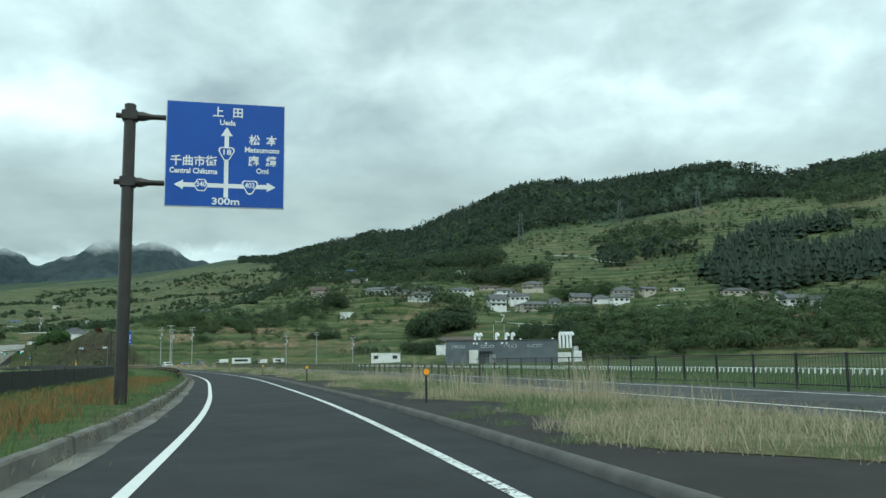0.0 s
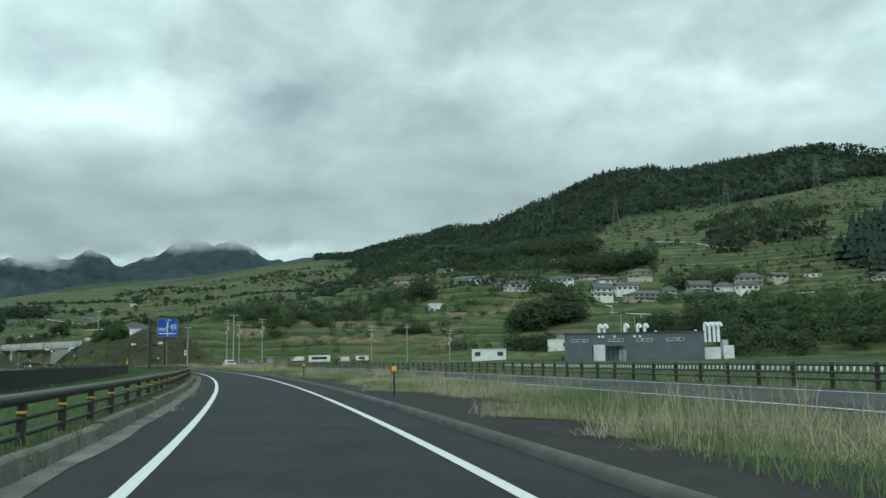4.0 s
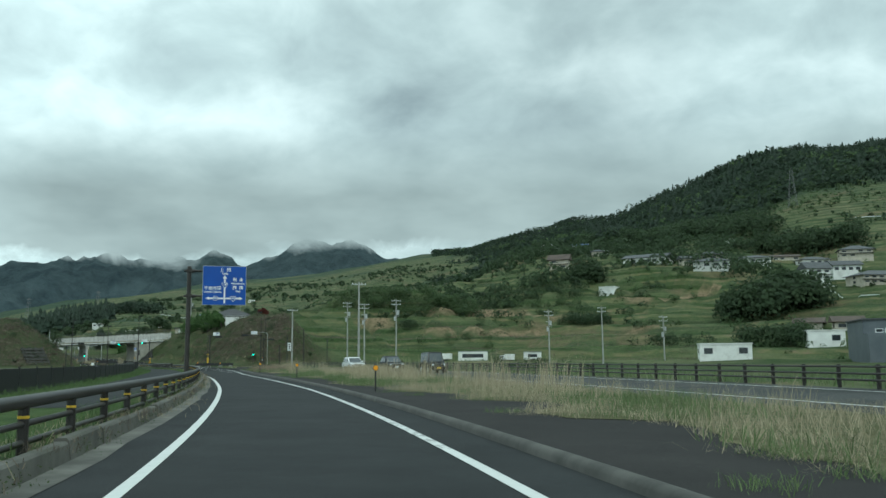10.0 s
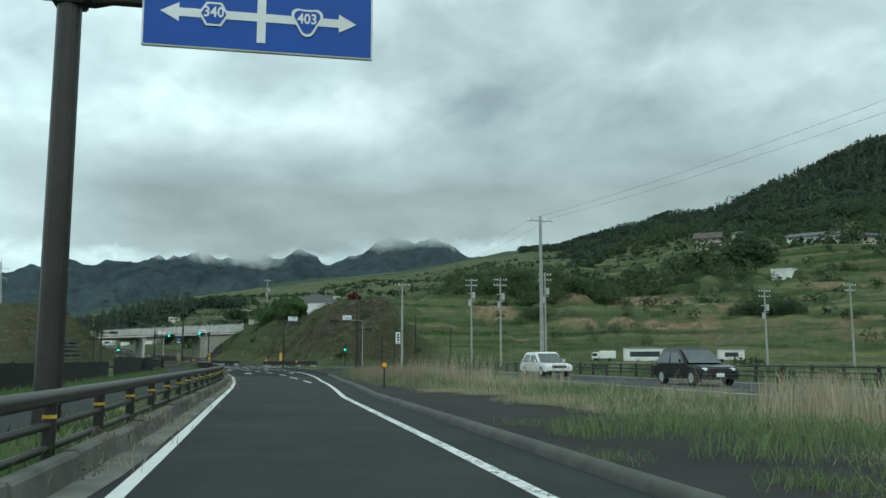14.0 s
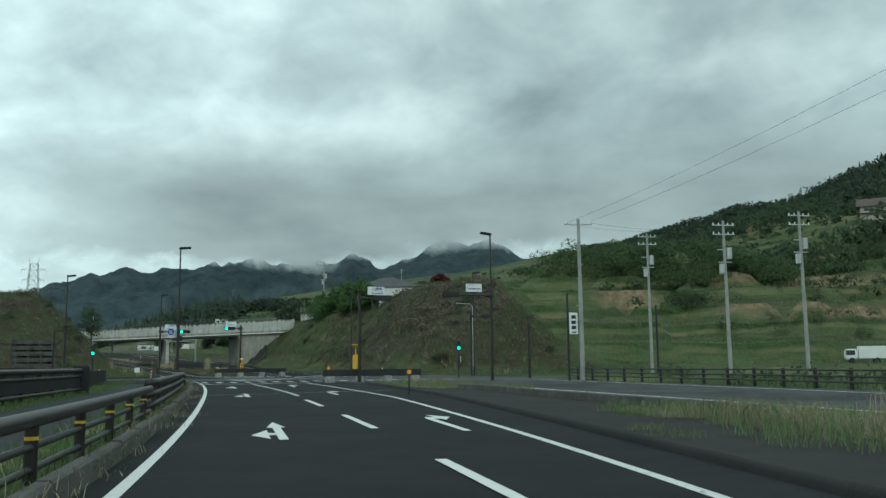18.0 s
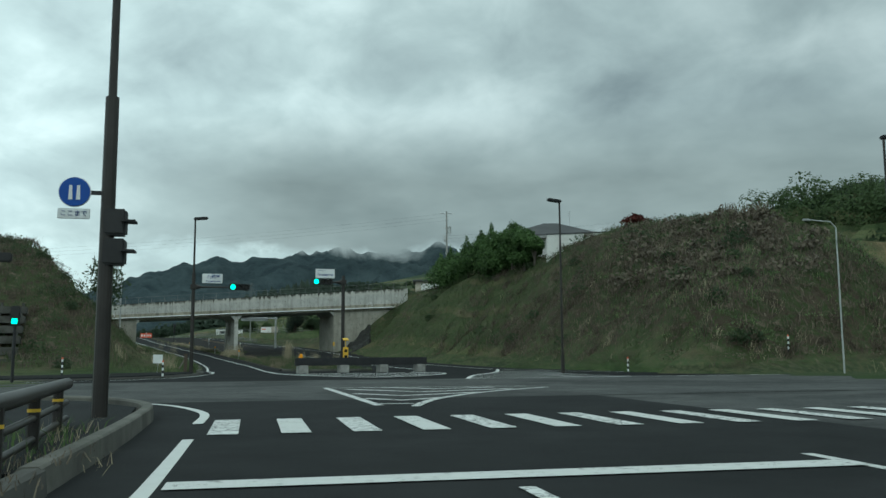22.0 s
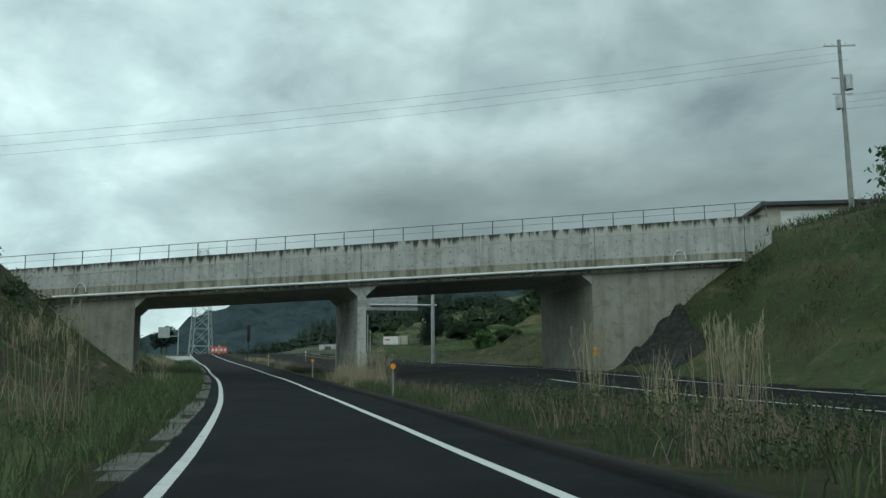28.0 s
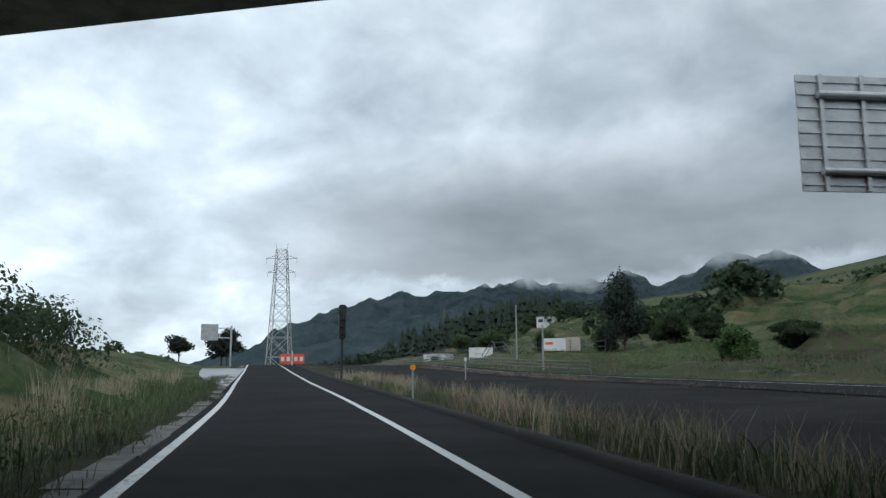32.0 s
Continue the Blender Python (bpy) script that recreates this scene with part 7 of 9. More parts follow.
for k, o in ((0, 2.4), (1, 3.75)):
    t = thing("road_barrier", beside(489.5 + k * 0.5, o), "red orange plastic road barrier panel", "barrier", "orange barriers")
    part("panel", box(-0.58, -0.06, 0.12, 0.58, 0.06, 1.15, 0.04), M["red"], t)
    for q in (-0.28, 0.28):
        part("bar", box(q - 0.16, -0.067, 0.42, q + 0.16, -0.061, 0.85), M["sign_white"], t)
    for x in (-0.45, 0.45):
        part("foot", box(x - 0.08, -0.3, -0.1, x + 0.08, 0.3, 0.13, 0.02), M["black"], t)
t = thing("white_post", beside(489.5, 3.08), "thin white delineator post between barriers", "post")
part("post", rod((0, 0, -0.1), (0, 0, 1.4), 0.05, seg=10), M["sign_white"], t)
part("cap", rod((0, 0, 1.4), (0, 0, 1.46), 0.05, 0.03, 10), M["sign_white"], t)
t = thing("board_sign", beside(490, -3.1), "grey sign board seen from behind on pale post", "road sign")
part("post", rod((0, 0, -0.3), (0, 0, 4.0), 0.1, seg=10), M["galv"], t)
part("board", box(-3.0, -0.06, 2.5, -1.3, 0.0, 4.15, 0.01), M["galv"], t)
for z in (3.75, 2.75):
    part("arm", rod((0, 0, z), (-2.6, 0, z), 0.05, seg=8), M["galv"], t)
for z in (2.9, 3.3, 3.7):
    part("rib", box(-2.98, -0.09, z - 0.03, -1.32, -0.06, z + 0.03), M["galv"], t)
g3 = tagged(new("long_rail"), "long pale steel guard rails of the road beyond", "guard rail")
for z in (0.85, 0.6, 0.35):
    pipe_along("rail_pipe", 452, 600, 20.6, z, 0.05, M["fence_grey"], g3, 6, 5)
for s in np.arange(452, 600, 4):
    ob = part("post", rod((0, 0, -0.4), (0, 0, 0.9), 0.05, seg=6), M["fence_grey"], g3)
    ob.matrix_basis = beside(s, 20.6)

# lattice tower
tw = thing("pylon", pose(-451, 560, land_z(-451, 560), 0, 0, 38), "white steel lattice power pylon on far field", "pylon")
TH, B0, B1 = 56.3 - land_z(-451, 560), 4.6, 1.9


def leg(i, z):
    k = B0 + (B1 - B0) * z / TH
    return Vector(((k if i in (1, 2) else -k), (k if i in (2, 3) else -k), z))


levels = [TH * f for f in (0, 0.16, 0.31, 0.44, 0.56, 0.67, 0.77, 0.86, 0.93, 1.0)]
for i in range(4):
    part("leg", rod(leg(i, -1), leg(i, TH), 0.2, 0.14, 6), M["galv"], tw)
for a, b in zip(levels, levels[1:]):
    bm = bmesh.new()
    for i in range(4):
        j = (i + 1) % 4
        rod(leg(i, a), leg(j, b), 0.09, seg=5, bm=bm), rod(leg(j, a), leg(i, b), 0.09, seg=5, bm=bm), rod(leg(i, b), leg(j, b), 0.09, seg=5, bm=bm)
    part("bracing", bm, M["galv"], tw)
for z, L in ((TH - 3.5, 6.0), (TH - 9.0, 5.4)):
    for sx in (-1, 1):
        bm = rod((sx * 1.8, 0, z), (sx * L, 0, z + 0.2), 0.12, seg=5)
        rod((sx * 1.8, 0, z + 1.4), (sx * L, 0, z + 0.2), 0.1, seg=5, bm=bm)
        rod((sx * L, 0, z + 0.2), (sx * L, 0, z - 1.8), 0.08, seg=5, bm=bm)
        part("crossarm", bm, M["galv"], tw)
for sx in (-1, 1):
    part("peak", rod((sx * 1.9, 0, TH), (sx * 2.4, 0, TH + 2.8), 0.14, 0.06, 5), M["galv"], tw)
for x, y, h in ((-560, 900, 26), (-640, 900, 26), (70, 700, 24), (150, 690, 24), (205, 660, 26)):
    t = thing("far_pylon", pose(x, y, land_z(x, y)), "small far grey lattice pylon on hill", "pylon", "far pylons")
    for i in range(4):
        sx, sy = (-1, 1, 1, -1)[i], (-1, -1, 1, 1)[i]
        part("leg", rod((sx * 2.6, sy * 2.6, 0), (sx * 0.6, sy * 0.6, h), 0.16, 0.1, 5), M["fence_grey"], t)
    for z in range(2, int(h), 4):
        k = 2.6 - 2.0 * z / h
        for sx in (-1, 1):
            part("brace", rod((sx * k, -k, z), (-sx * k * 0.8, -k * 0.8, z + 4), 0.07, seg=4), M["fence_grey"], t)
    for z in (h - 2, h - 6):
        part("arm", rod((-3.2, 0, z), (3.2, 0, z), 0.12, seg=4), M["fence_grey"], t)

# white hoardings in the field beyond the bridge
for x, y, w, brown in ((-254.5, 421.5, 2.8, False), (-241.5, 416.5, 2.4, True)):
    z = land_z(x, y)
    t = thing("field_hoarding", pose(x, y, z, 0, 0, 30), "white board with brown timber end beside field" if brown else "plain white board on posts beside field", "hoarding", "field hoardings")
    top = 1.55
    for px in (-w / 2 + 0.1, w / 2 - 0.1):
        part("post", box(px - 0.05, 0.02, -0.4, px + 0.05, 0.12, top - 0.05), M["galv"], t)
    part("board", box(-w / 2, -0.04, top - 1.3, w / 2, 0.02, top, 0.01), M["wall_white"], t)
    if brown:
        part("end_panel", box(w / 2 + 0.01, -0.04, top - 1.3, w / 2 + 1.5, 0.6, top + 0.1, 0.02), M["wall_beige"], t, "brown timber panel")
        part("bar", box(-w / 2 + 0.3, -0.05, top - 0.65, -w / 2 + 1.1, -0.041, top - 0.4), M["red"], t)

# ---- far mountains and the cloud that lies on them ----
AZ = [-12, 5, 12, 15, 16.6, 18.1, 19.3, 20.9, 22.8, 24.9, 27.1, 28.3, 30.1, 33.0, 34.6, 35.5, 36.4, 39.5, 41.2, 43, 44.5, 47.4, 50, 55, 62, 75]
EL = [0.09, 0.112, 0.118, 0.122, 0.129, 0.1407, 0.130, 0.140, 0.122, 0.1132, 0.1296, 0.118, 0.109, 0.1265, 0.112, 0.105, 0.1165, 0.106, 0.1125, 0.101, 0.092, 0.072, 0.05, 0.02, 0.004, 0.0]
MR = 4250.0
ma, mr = np.radians(np.linspace(-12, 75, 560)), np.linspace(3000, 4560, 50)
A_, R_ = np.meshgrid(ma, mr)
mx, my = -75 - np.sin(A_) * R_, 196 + np.cos(A_) * R_
u = np.clip((R_ - 3000) / (MR - 3000), 0, 1)
el_ = np.interp(np.degrees(A_), AZ, EL)
crest = (el_ + 0.0062 * fbm(np.degrees(A_), 0 * A_, 2.3, 77, 5) * smooth(0, 0.06, el_)) * MR
spur = np.abs(fbm(mx, my, 520, 21, 5))
# lower spurs run out in front of the peaks
mz = 30 + (crest - 30) * (u ** 0.8) - (spur * 150 - 30) * np.sin(np.pi * np.clip(u, 0, 1)) * np.minimum(1, crest / 250) + 38 * (0.5 - np.abs(fbm(mx, my, 190, 31, 4))) * u
mz = np.where(R_ > MR, mz * (1 - 0.6 * (R_ - MR) / 310), mz)
# bluish base tones stand in for the haze of distance
n = Nodes("hazy_forest_mountain", 0.95, 0.0, 0.05)
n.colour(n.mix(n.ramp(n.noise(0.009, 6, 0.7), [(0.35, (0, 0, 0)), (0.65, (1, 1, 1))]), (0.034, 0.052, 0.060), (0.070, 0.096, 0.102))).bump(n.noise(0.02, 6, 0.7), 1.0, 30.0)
k = np.arange(49)[:, None] * 560 + np.arange(559)[None]
k = k.ravel()
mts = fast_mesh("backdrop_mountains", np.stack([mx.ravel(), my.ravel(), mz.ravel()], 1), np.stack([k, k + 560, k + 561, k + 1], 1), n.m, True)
tagged(mts, "dark blue green forested mountains, tinted for haze, under low cloud", "mountains", kind="structure")

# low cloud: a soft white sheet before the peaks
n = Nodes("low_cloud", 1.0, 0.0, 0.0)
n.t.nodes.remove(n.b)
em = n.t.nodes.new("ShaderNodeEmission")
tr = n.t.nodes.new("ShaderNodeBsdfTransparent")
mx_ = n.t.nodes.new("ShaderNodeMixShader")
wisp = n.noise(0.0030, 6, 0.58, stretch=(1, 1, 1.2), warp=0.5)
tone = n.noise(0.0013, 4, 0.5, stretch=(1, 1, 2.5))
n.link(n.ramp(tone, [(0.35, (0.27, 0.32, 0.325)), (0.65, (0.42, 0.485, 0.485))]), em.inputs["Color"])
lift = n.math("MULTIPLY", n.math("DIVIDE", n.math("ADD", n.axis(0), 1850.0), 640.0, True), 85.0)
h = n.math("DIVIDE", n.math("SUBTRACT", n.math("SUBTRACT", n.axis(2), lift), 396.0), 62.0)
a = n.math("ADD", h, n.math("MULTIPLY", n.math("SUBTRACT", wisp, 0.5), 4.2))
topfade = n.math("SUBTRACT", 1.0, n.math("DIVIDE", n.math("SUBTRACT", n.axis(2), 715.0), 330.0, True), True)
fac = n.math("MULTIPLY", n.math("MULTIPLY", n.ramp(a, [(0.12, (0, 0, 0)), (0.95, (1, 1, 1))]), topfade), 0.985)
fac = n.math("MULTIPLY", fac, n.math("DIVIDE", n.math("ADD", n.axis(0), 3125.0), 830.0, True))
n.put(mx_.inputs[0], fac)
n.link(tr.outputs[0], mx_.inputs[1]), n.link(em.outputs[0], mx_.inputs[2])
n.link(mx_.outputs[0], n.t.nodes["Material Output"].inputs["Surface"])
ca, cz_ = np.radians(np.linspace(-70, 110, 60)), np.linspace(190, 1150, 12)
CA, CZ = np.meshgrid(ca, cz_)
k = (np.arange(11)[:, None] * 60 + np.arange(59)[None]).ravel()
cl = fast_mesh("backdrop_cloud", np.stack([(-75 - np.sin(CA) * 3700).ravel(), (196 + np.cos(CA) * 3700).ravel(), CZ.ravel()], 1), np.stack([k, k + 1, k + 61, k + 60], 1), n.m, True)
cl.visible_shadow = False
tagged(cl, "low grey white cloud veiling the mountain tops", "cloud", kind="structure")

# ---- plants ----
rng = np.random.default_rng(11)
M["wood"] = leafy("woodland_leaves", (0.034, 0.058, 0.030), (0.072, 0.108, 0.050), 0.05, soft=0.62, even=0.82)
M["wood_far"] = leafy("hill_forest_leaves", (0.026, 0.043, 0.029), (0.046, 0.070, 0.043), 0.03, soft=0.72, even=0.82)
M["wood_light"] = leafy("orchard_leaves", (0.058, 0.096, 0.040), (0.108, 0.160, 0.066), 0.15, soft=0.58, even=0.82)
M["grass_deep"] = leafy("deep_green_grass_blades", (0.026, 0.045, 0.016), (0.085, 0.112, 0.042), 0.5, soft=0.4)
M["conifer"] = leafy("conifer_needles", (0.020, 0.034, 0.023), (0.036, 0.056, 0.038), 0.1, soft=0.62)
M["hedge"] = leafy("hedge_leaves", (0.032, 0.070, 0.020), (0.092, 0.168, 0.046), 0.6, soft=0.4)
M["maple"] = leafy("red_maple_leaves", (0.07, 0.012, 0.012), (0.13, 0.025, 0.02), 0.8)
M["grass"] = leafy("green_grass_blades", (0.060, 0.100, 0.031), (0.152, 0.208, 0.084), 0.5, soft=0.42)
M["verge"] = leafy("verge_grass_blades", (0.038, 0.074, 0.020), (0.098, 0.155, 0.050), 0.5, soft=0.42)
M["straw"] = leafy("dry_grass_blades", (0.23, 0.196, 0.122), (0.47, 0.405, 0.275), 0.4, soft=0.42)
M["rust"] = leafy("rust_weeds", (0.110, 0.056, 0.020), (0.260, 0.145, 0.045), 0.7, soft=0.5)
M["dock"] = leafy("reddish_dead_grass", (0.15, 0.105, 0.075), (0.29, 0.22, 0.165), 0.5, soft=0.5)
M["brush"] = leafy("brown_brush", (0.072, 0.056, 0.042), (0.185, 0.150, 0.110), 0.5, soft=0.5)
M["dead"] = leafy("dead_brush", (0.034, 0.027, 0.021), (0.178, 0.138, 0.104), 0.9, soft=0.35)
M["bark"] = worn("bark", (0.06, 0.05, 0.04), (0.11, 0.095, 0.075), 4, 0.9)


def leaves(k, centre, radii, size, shell=0.55, point=0.0):
    """k leaf quads in an ellipsoid, more of them near its skin; point > 0 narrows the top."""
    d = rng.standard_normal((k, 3))
    d /= np.linalg.norm(d, axis=1)[:, None]
    r = rng.uniform(shell, 1.0, k) * (1 + 0.18 * np.sin(5 * d[:, 0] + 3 * d[:, 2]) + 0.14 * rng.standard_normal(k))
    p = d * r[:, None]
    if point:
        f = np.clip((1 - p[:, 2]) / 2, 0.05, 1) ** point
        p[:, 0] *= f * 1.5
        p[:, 1] *= f * 1.5
    c = np.asarray(centre) + p * np.asarray(radii)
    a, b = rng.standard_normal((k, 3)), rng.standard_normal((k, 3))
    a /= np.linalg.norm(a, axis=1)[:, None]
    b -= a * (a * b).sum(1)[:, None]
    b /= np.linalg.norm(b, axis=1)[:, None]
    s = size * rng.uniform(0.6, 1.4, k)[:, None]
    v = np.stack([c - a * s, c + b * s * 0.55, c + a * s, c - b * s * 0.55], 1)
    return v.reshape(-1, 3)


def leaf_clumps(name, places, size, mat, label, per=60, leaf=0.3, squash=0.95, category="woodland"):
    """Tree crowns as many leaf sprays that lie along an uneven skin, one object."""
    k = len(places)
    d = rng.standard_normal((k, per, 3))
    d[..., 2] = np.abs(d[..., 2]) * rng.choice([1, 1, 1, -0.6], (k, per))
    d /= np.linalg.norm(d, axis=2)[..., None]
    lobes = rng.standard_normal((k, 4, 3))
    lobes /= np.linalg.norm(lobes, axis=2)[..., None]
    bulge = np.clip(np.einsum("kpi,kli->kpl", d, lobes), 0, 1).max(axis=2)
    r = rng.uniform(0.76, 1.0, (k, per)) * (0.72 + 0.42 * bulge)
    c = places[:, None] + d * (r * size[:, None])[..., None] * np.array([1, 1, squash])
    nn = d + 0.42 * rng.standard_normal((k, per, 3)) + np.array([0, 0, 0.25])
    nn /= np.linalg.norm(nn, axis=2)[..., None]
    a = np.cross(nn, rng.standard_normal((k, per, 3)))
    a /= np.linalg.norm(a, axis=2)[..., None]
    b = np.cross(nn, a)
    s_ = (leaf * size[:, None] * rng.uniform(0.6, 1.35, (k, per)))[..., None]
    v = np.stack([c - a * s_, c + b * s_ * 0.7, c + a * s_, c - b * s_ * 0.7], 2).reshape(-1, 3)
    ob = fast_mesh(name, v, np.arange(len(v)).reshape(-1, 4), mat)
    attr = ob.data.attributes.new("crown", "FLOAT_VECTOR", "POINT")
    attr.data.foreach_set("vector", np.repeat(d.reshape(-1, 3) * 0.9, 4, axis=0).astype(np.float32).ravel())
    return tagged(ob, label, category, kind="stuff")


def spires(name, places, h, mat, label):
    """Conifers as stacks of ragged skirts, one object."""
    ring_n, tiers = 9, 4
    V, F = [], []
    for t_ in range(tiers):
        z0, z1 = 0.08 + 0.21 * t_, 0.08 + 0.21 * t_ + 0.34
        r0 = 0.24 * (1 - 0.21 * t_)
        b = len(V)
        for j in range(ring_n):
            a = 2 * math.pi * (j + 0.5 * (t_ % 2)) / ring_n
            V.append((r0 * math.cos(a), r0 * math.sin(a), z0))
        V.append((0, 0, min(z1, 1.0)))
        F += [(b + j, b + (j + 1) % ring_n, b + ring_n) for j in range(ring_n)]
    V, F = np.array(V), np.array(F)
    k, m = len(places), len(V)
    jig = 1 + 0.30 * rng.standard_normal((k, m))
    v = np.repeat(V[None], k, 0)
    v[..., 0] *= jig
    v[..., 1] *= jig
    v[..., 2] += 0.03 * rng.standard_normal((k, m))
    w = h * rng.uniform(0.75, 1.1, k)
    v = v * np.stack([w, w, h], 1)[:, None] + places[:, None]
    f = F[None] + (np.arange(k) * m)[:, None, None]
    return tagged(fast_mesh(name, v.reshape(-1, 3), f.reshape(-1, 3), mat), label, "woodland", kind="stuff")


def polar(az0, az1, r0, r1, k):
    a = np.radians(rng.uniform(az0, az1, k))
    r = np.sqrt(rng.uniform(r0 * r0, r1 * r1, k))
    return -np.sin(a) * r, np.cos(a) * r


def open_land(x, y):
    """Where wild growth may stand: off the roads, the crossing and the cut slopes."""
    s, off = road_place(x, y)
    return ((off > 34) | (off < -16)) & ~((s > 285) & (s < 430) & (off > 0) & (off < 72)) & ~((s > 285) & (s < 430) & (off < 0) & (off > -45)) & ~((np.abs(s - CROSS_S) < 18) & (np.abs(off) < 120)) & ~((s > 400) & (off > -22) & (off < 110))


def on_land(x, y, lift):
    return np.stack([x, y, land(x, y) + lift], 1)


# upper woods cover the hill; lower down they come in patches
x, y = polar(-34, 13, 560, 2480, 40000)
far_r, far_az = np.hypot(x, y), np.degrees(np.arctan2(-x, y))
keep = (wood_cover(x, y) > 0.05) & (far_r < np.interp(far_az, HILL_AZ, HILL_R1) + 30) & (rng.uniform(0, 1, len(x)) < 1.25 - 0.3 * smooth(800, 1500, far_r))
x, y = x[keep], y[keep]
h = rng.uniform(2.4, 5.4, len(x))
lit = rng.uniform(0, 1, len(x)) < 0.06 + 0.35 * (fbm(x, y, 90, 45, 2) > 0.35)
for sel, m, lb in ((~lit, "wood_far", "dark green mixed woods covering upper hill"), (lit, "wood_light", "fresh green spring trees among upper woods")):
    leaf_clumps("upper_woods", on_land(x[sel], y[sel], h[sel] * 0.5), h[sel] * 1.15, M[m], lb, 14, 0.34, 1.05)
x, y = polar(-32, 4, 700, 1600, 1500)
keep = (wood_cover(x, y) > 0.3) & (fbm(x, y, 160, 49, 2) > 0.0)
x, y = x[keep], y[keep]
spires("upper_conifers", on_land(x, y, 0), rng.uniform(8, 13, len(x)), M["conifer"], "dark conifers among upper woods")
x, y = polar(-30, 22, 400, 900, 7000)
keep = (fbm(x, y, 80, 47, 3) > 0.22) & open_land(x, y)
x, y = x[keep], y[keep]
h = rng.uniform(2.2, 4.6, len(x))
near = np.hypot(x + 70, y - 230) < 330
leaf_clumps("field_woods", on_land(x[~near], y[~near], h[~near] * 0.6), h[~near], M["wood"], "patches of green trees between hillside fields", 30, 0.23)
leaf_clumps("field_woods", on_land(x[near], y[near], h[near] * 0.6), h[near], M["wood"], "patches of green trees on lower slopes", 70, 0.136)
x, y = polar(-30, 30, 285, 820, 20000)
zz = land(x, y)
keep = ((fbm(x, y, 40, 53, 2) > -0.15) & ((zz / 3.2) % 1 > 0.55)) & open_land(x, y)
x, y = x[keep], y[keep]
h = rng.uniform(0.5, 1.5, len(x))
near = np.hypot(x + 60, y - 250) < 170
leaf_clumps("field_bushes", on_land(x[~near], y[~near], h[~near] * 0.4), h[~near], M["wood_light"], "light green bushes and fruit trees on terraces", 13, 0.42)
leaf_clumps("field_bushes", on_land(x[near], y[near], h[near] * 0.4), h[near], M["wood_light"], "light green bushes and fruit trees on lower terraces", 46, 0.2)
x, y = polar(-30, 26, 296, 700, 5500)
keep = (fbm(x, y, 60, 57, 3) > 0.2) & open_land(x, y)
x, y = x[keep], y[keep]
h = rng.uniform(0.7, 2.0, len(x))
near = np.hypot(x + 60, y - 250) < 170
leaf_clumps("dark_bushes", on_land(x[~near], y[~near], h[~near] * 0.4), h[~near], M["wood"], "dark green shrubs between fields", 15, 0.42)
leaf_clumps("dark_bushes", on_land(x[near], y[near], h[near] * 0.4), h[near], M["wood"], "dark green shrubs on lower slopes", 60, 0.18)
x, y = polar(3, 25, 480, 1700, 2600)
keep = (fbm(x, y, 70, 67, 3) > 0.05) & open_land(x, y)
x, y = x[keep], y[keep]
h = rng.uniform(1.3, 3.6, len(x))
leaf_clumps("hedgerow_trees", on_land(x, y, h * 0.4), h, M["wood"], "dark trees and hedgerows on far fields", 14, 0.55)
# rows of bushes along the contours of the far fields
x, y = polar(-16, 33, 430, 1500, 26000)
zz = land(x, y)
row_h = 3.6 + 2.0 * smooth(600, 1200, np.hypot(x, y))
keep = ((zz / row_h) % 1 < 0.16) & (fbm(x, y, 90, 83, 3) > -0.25) & open_land(x, y) & (wood_cover(x, y) < 0.1) & (zz > 3)
x, y = x[keep], y[keep]
h = rng.uniform(0.6, 1.5, len(x))
leaf_clumps("contour_hedges", on_land(x, y, h * 0.4), h, M["wood"], "dark hedges and vines along terraced fields", 10, 0.5)
# tall dark cedar wood
x, y = polar(-29.5, -16.0, 405, 600, 1500)
keep = fbm(x, y, 55, 63, 3) > -0.1 + 1.2 * smooth(0.75, 1.1, np.hypot((np.degrees(np.arctan2(-x, y)) + 23.5) / 7.5, (np.hypot(x, y) - 500) / 105))
x, y = x[keep], y[keep]
spires("cedar_wood", on_land(x, y, 0), rng.uniform(9, 15, len(x)), M["conifer"], "dense dark cedar wood above village")
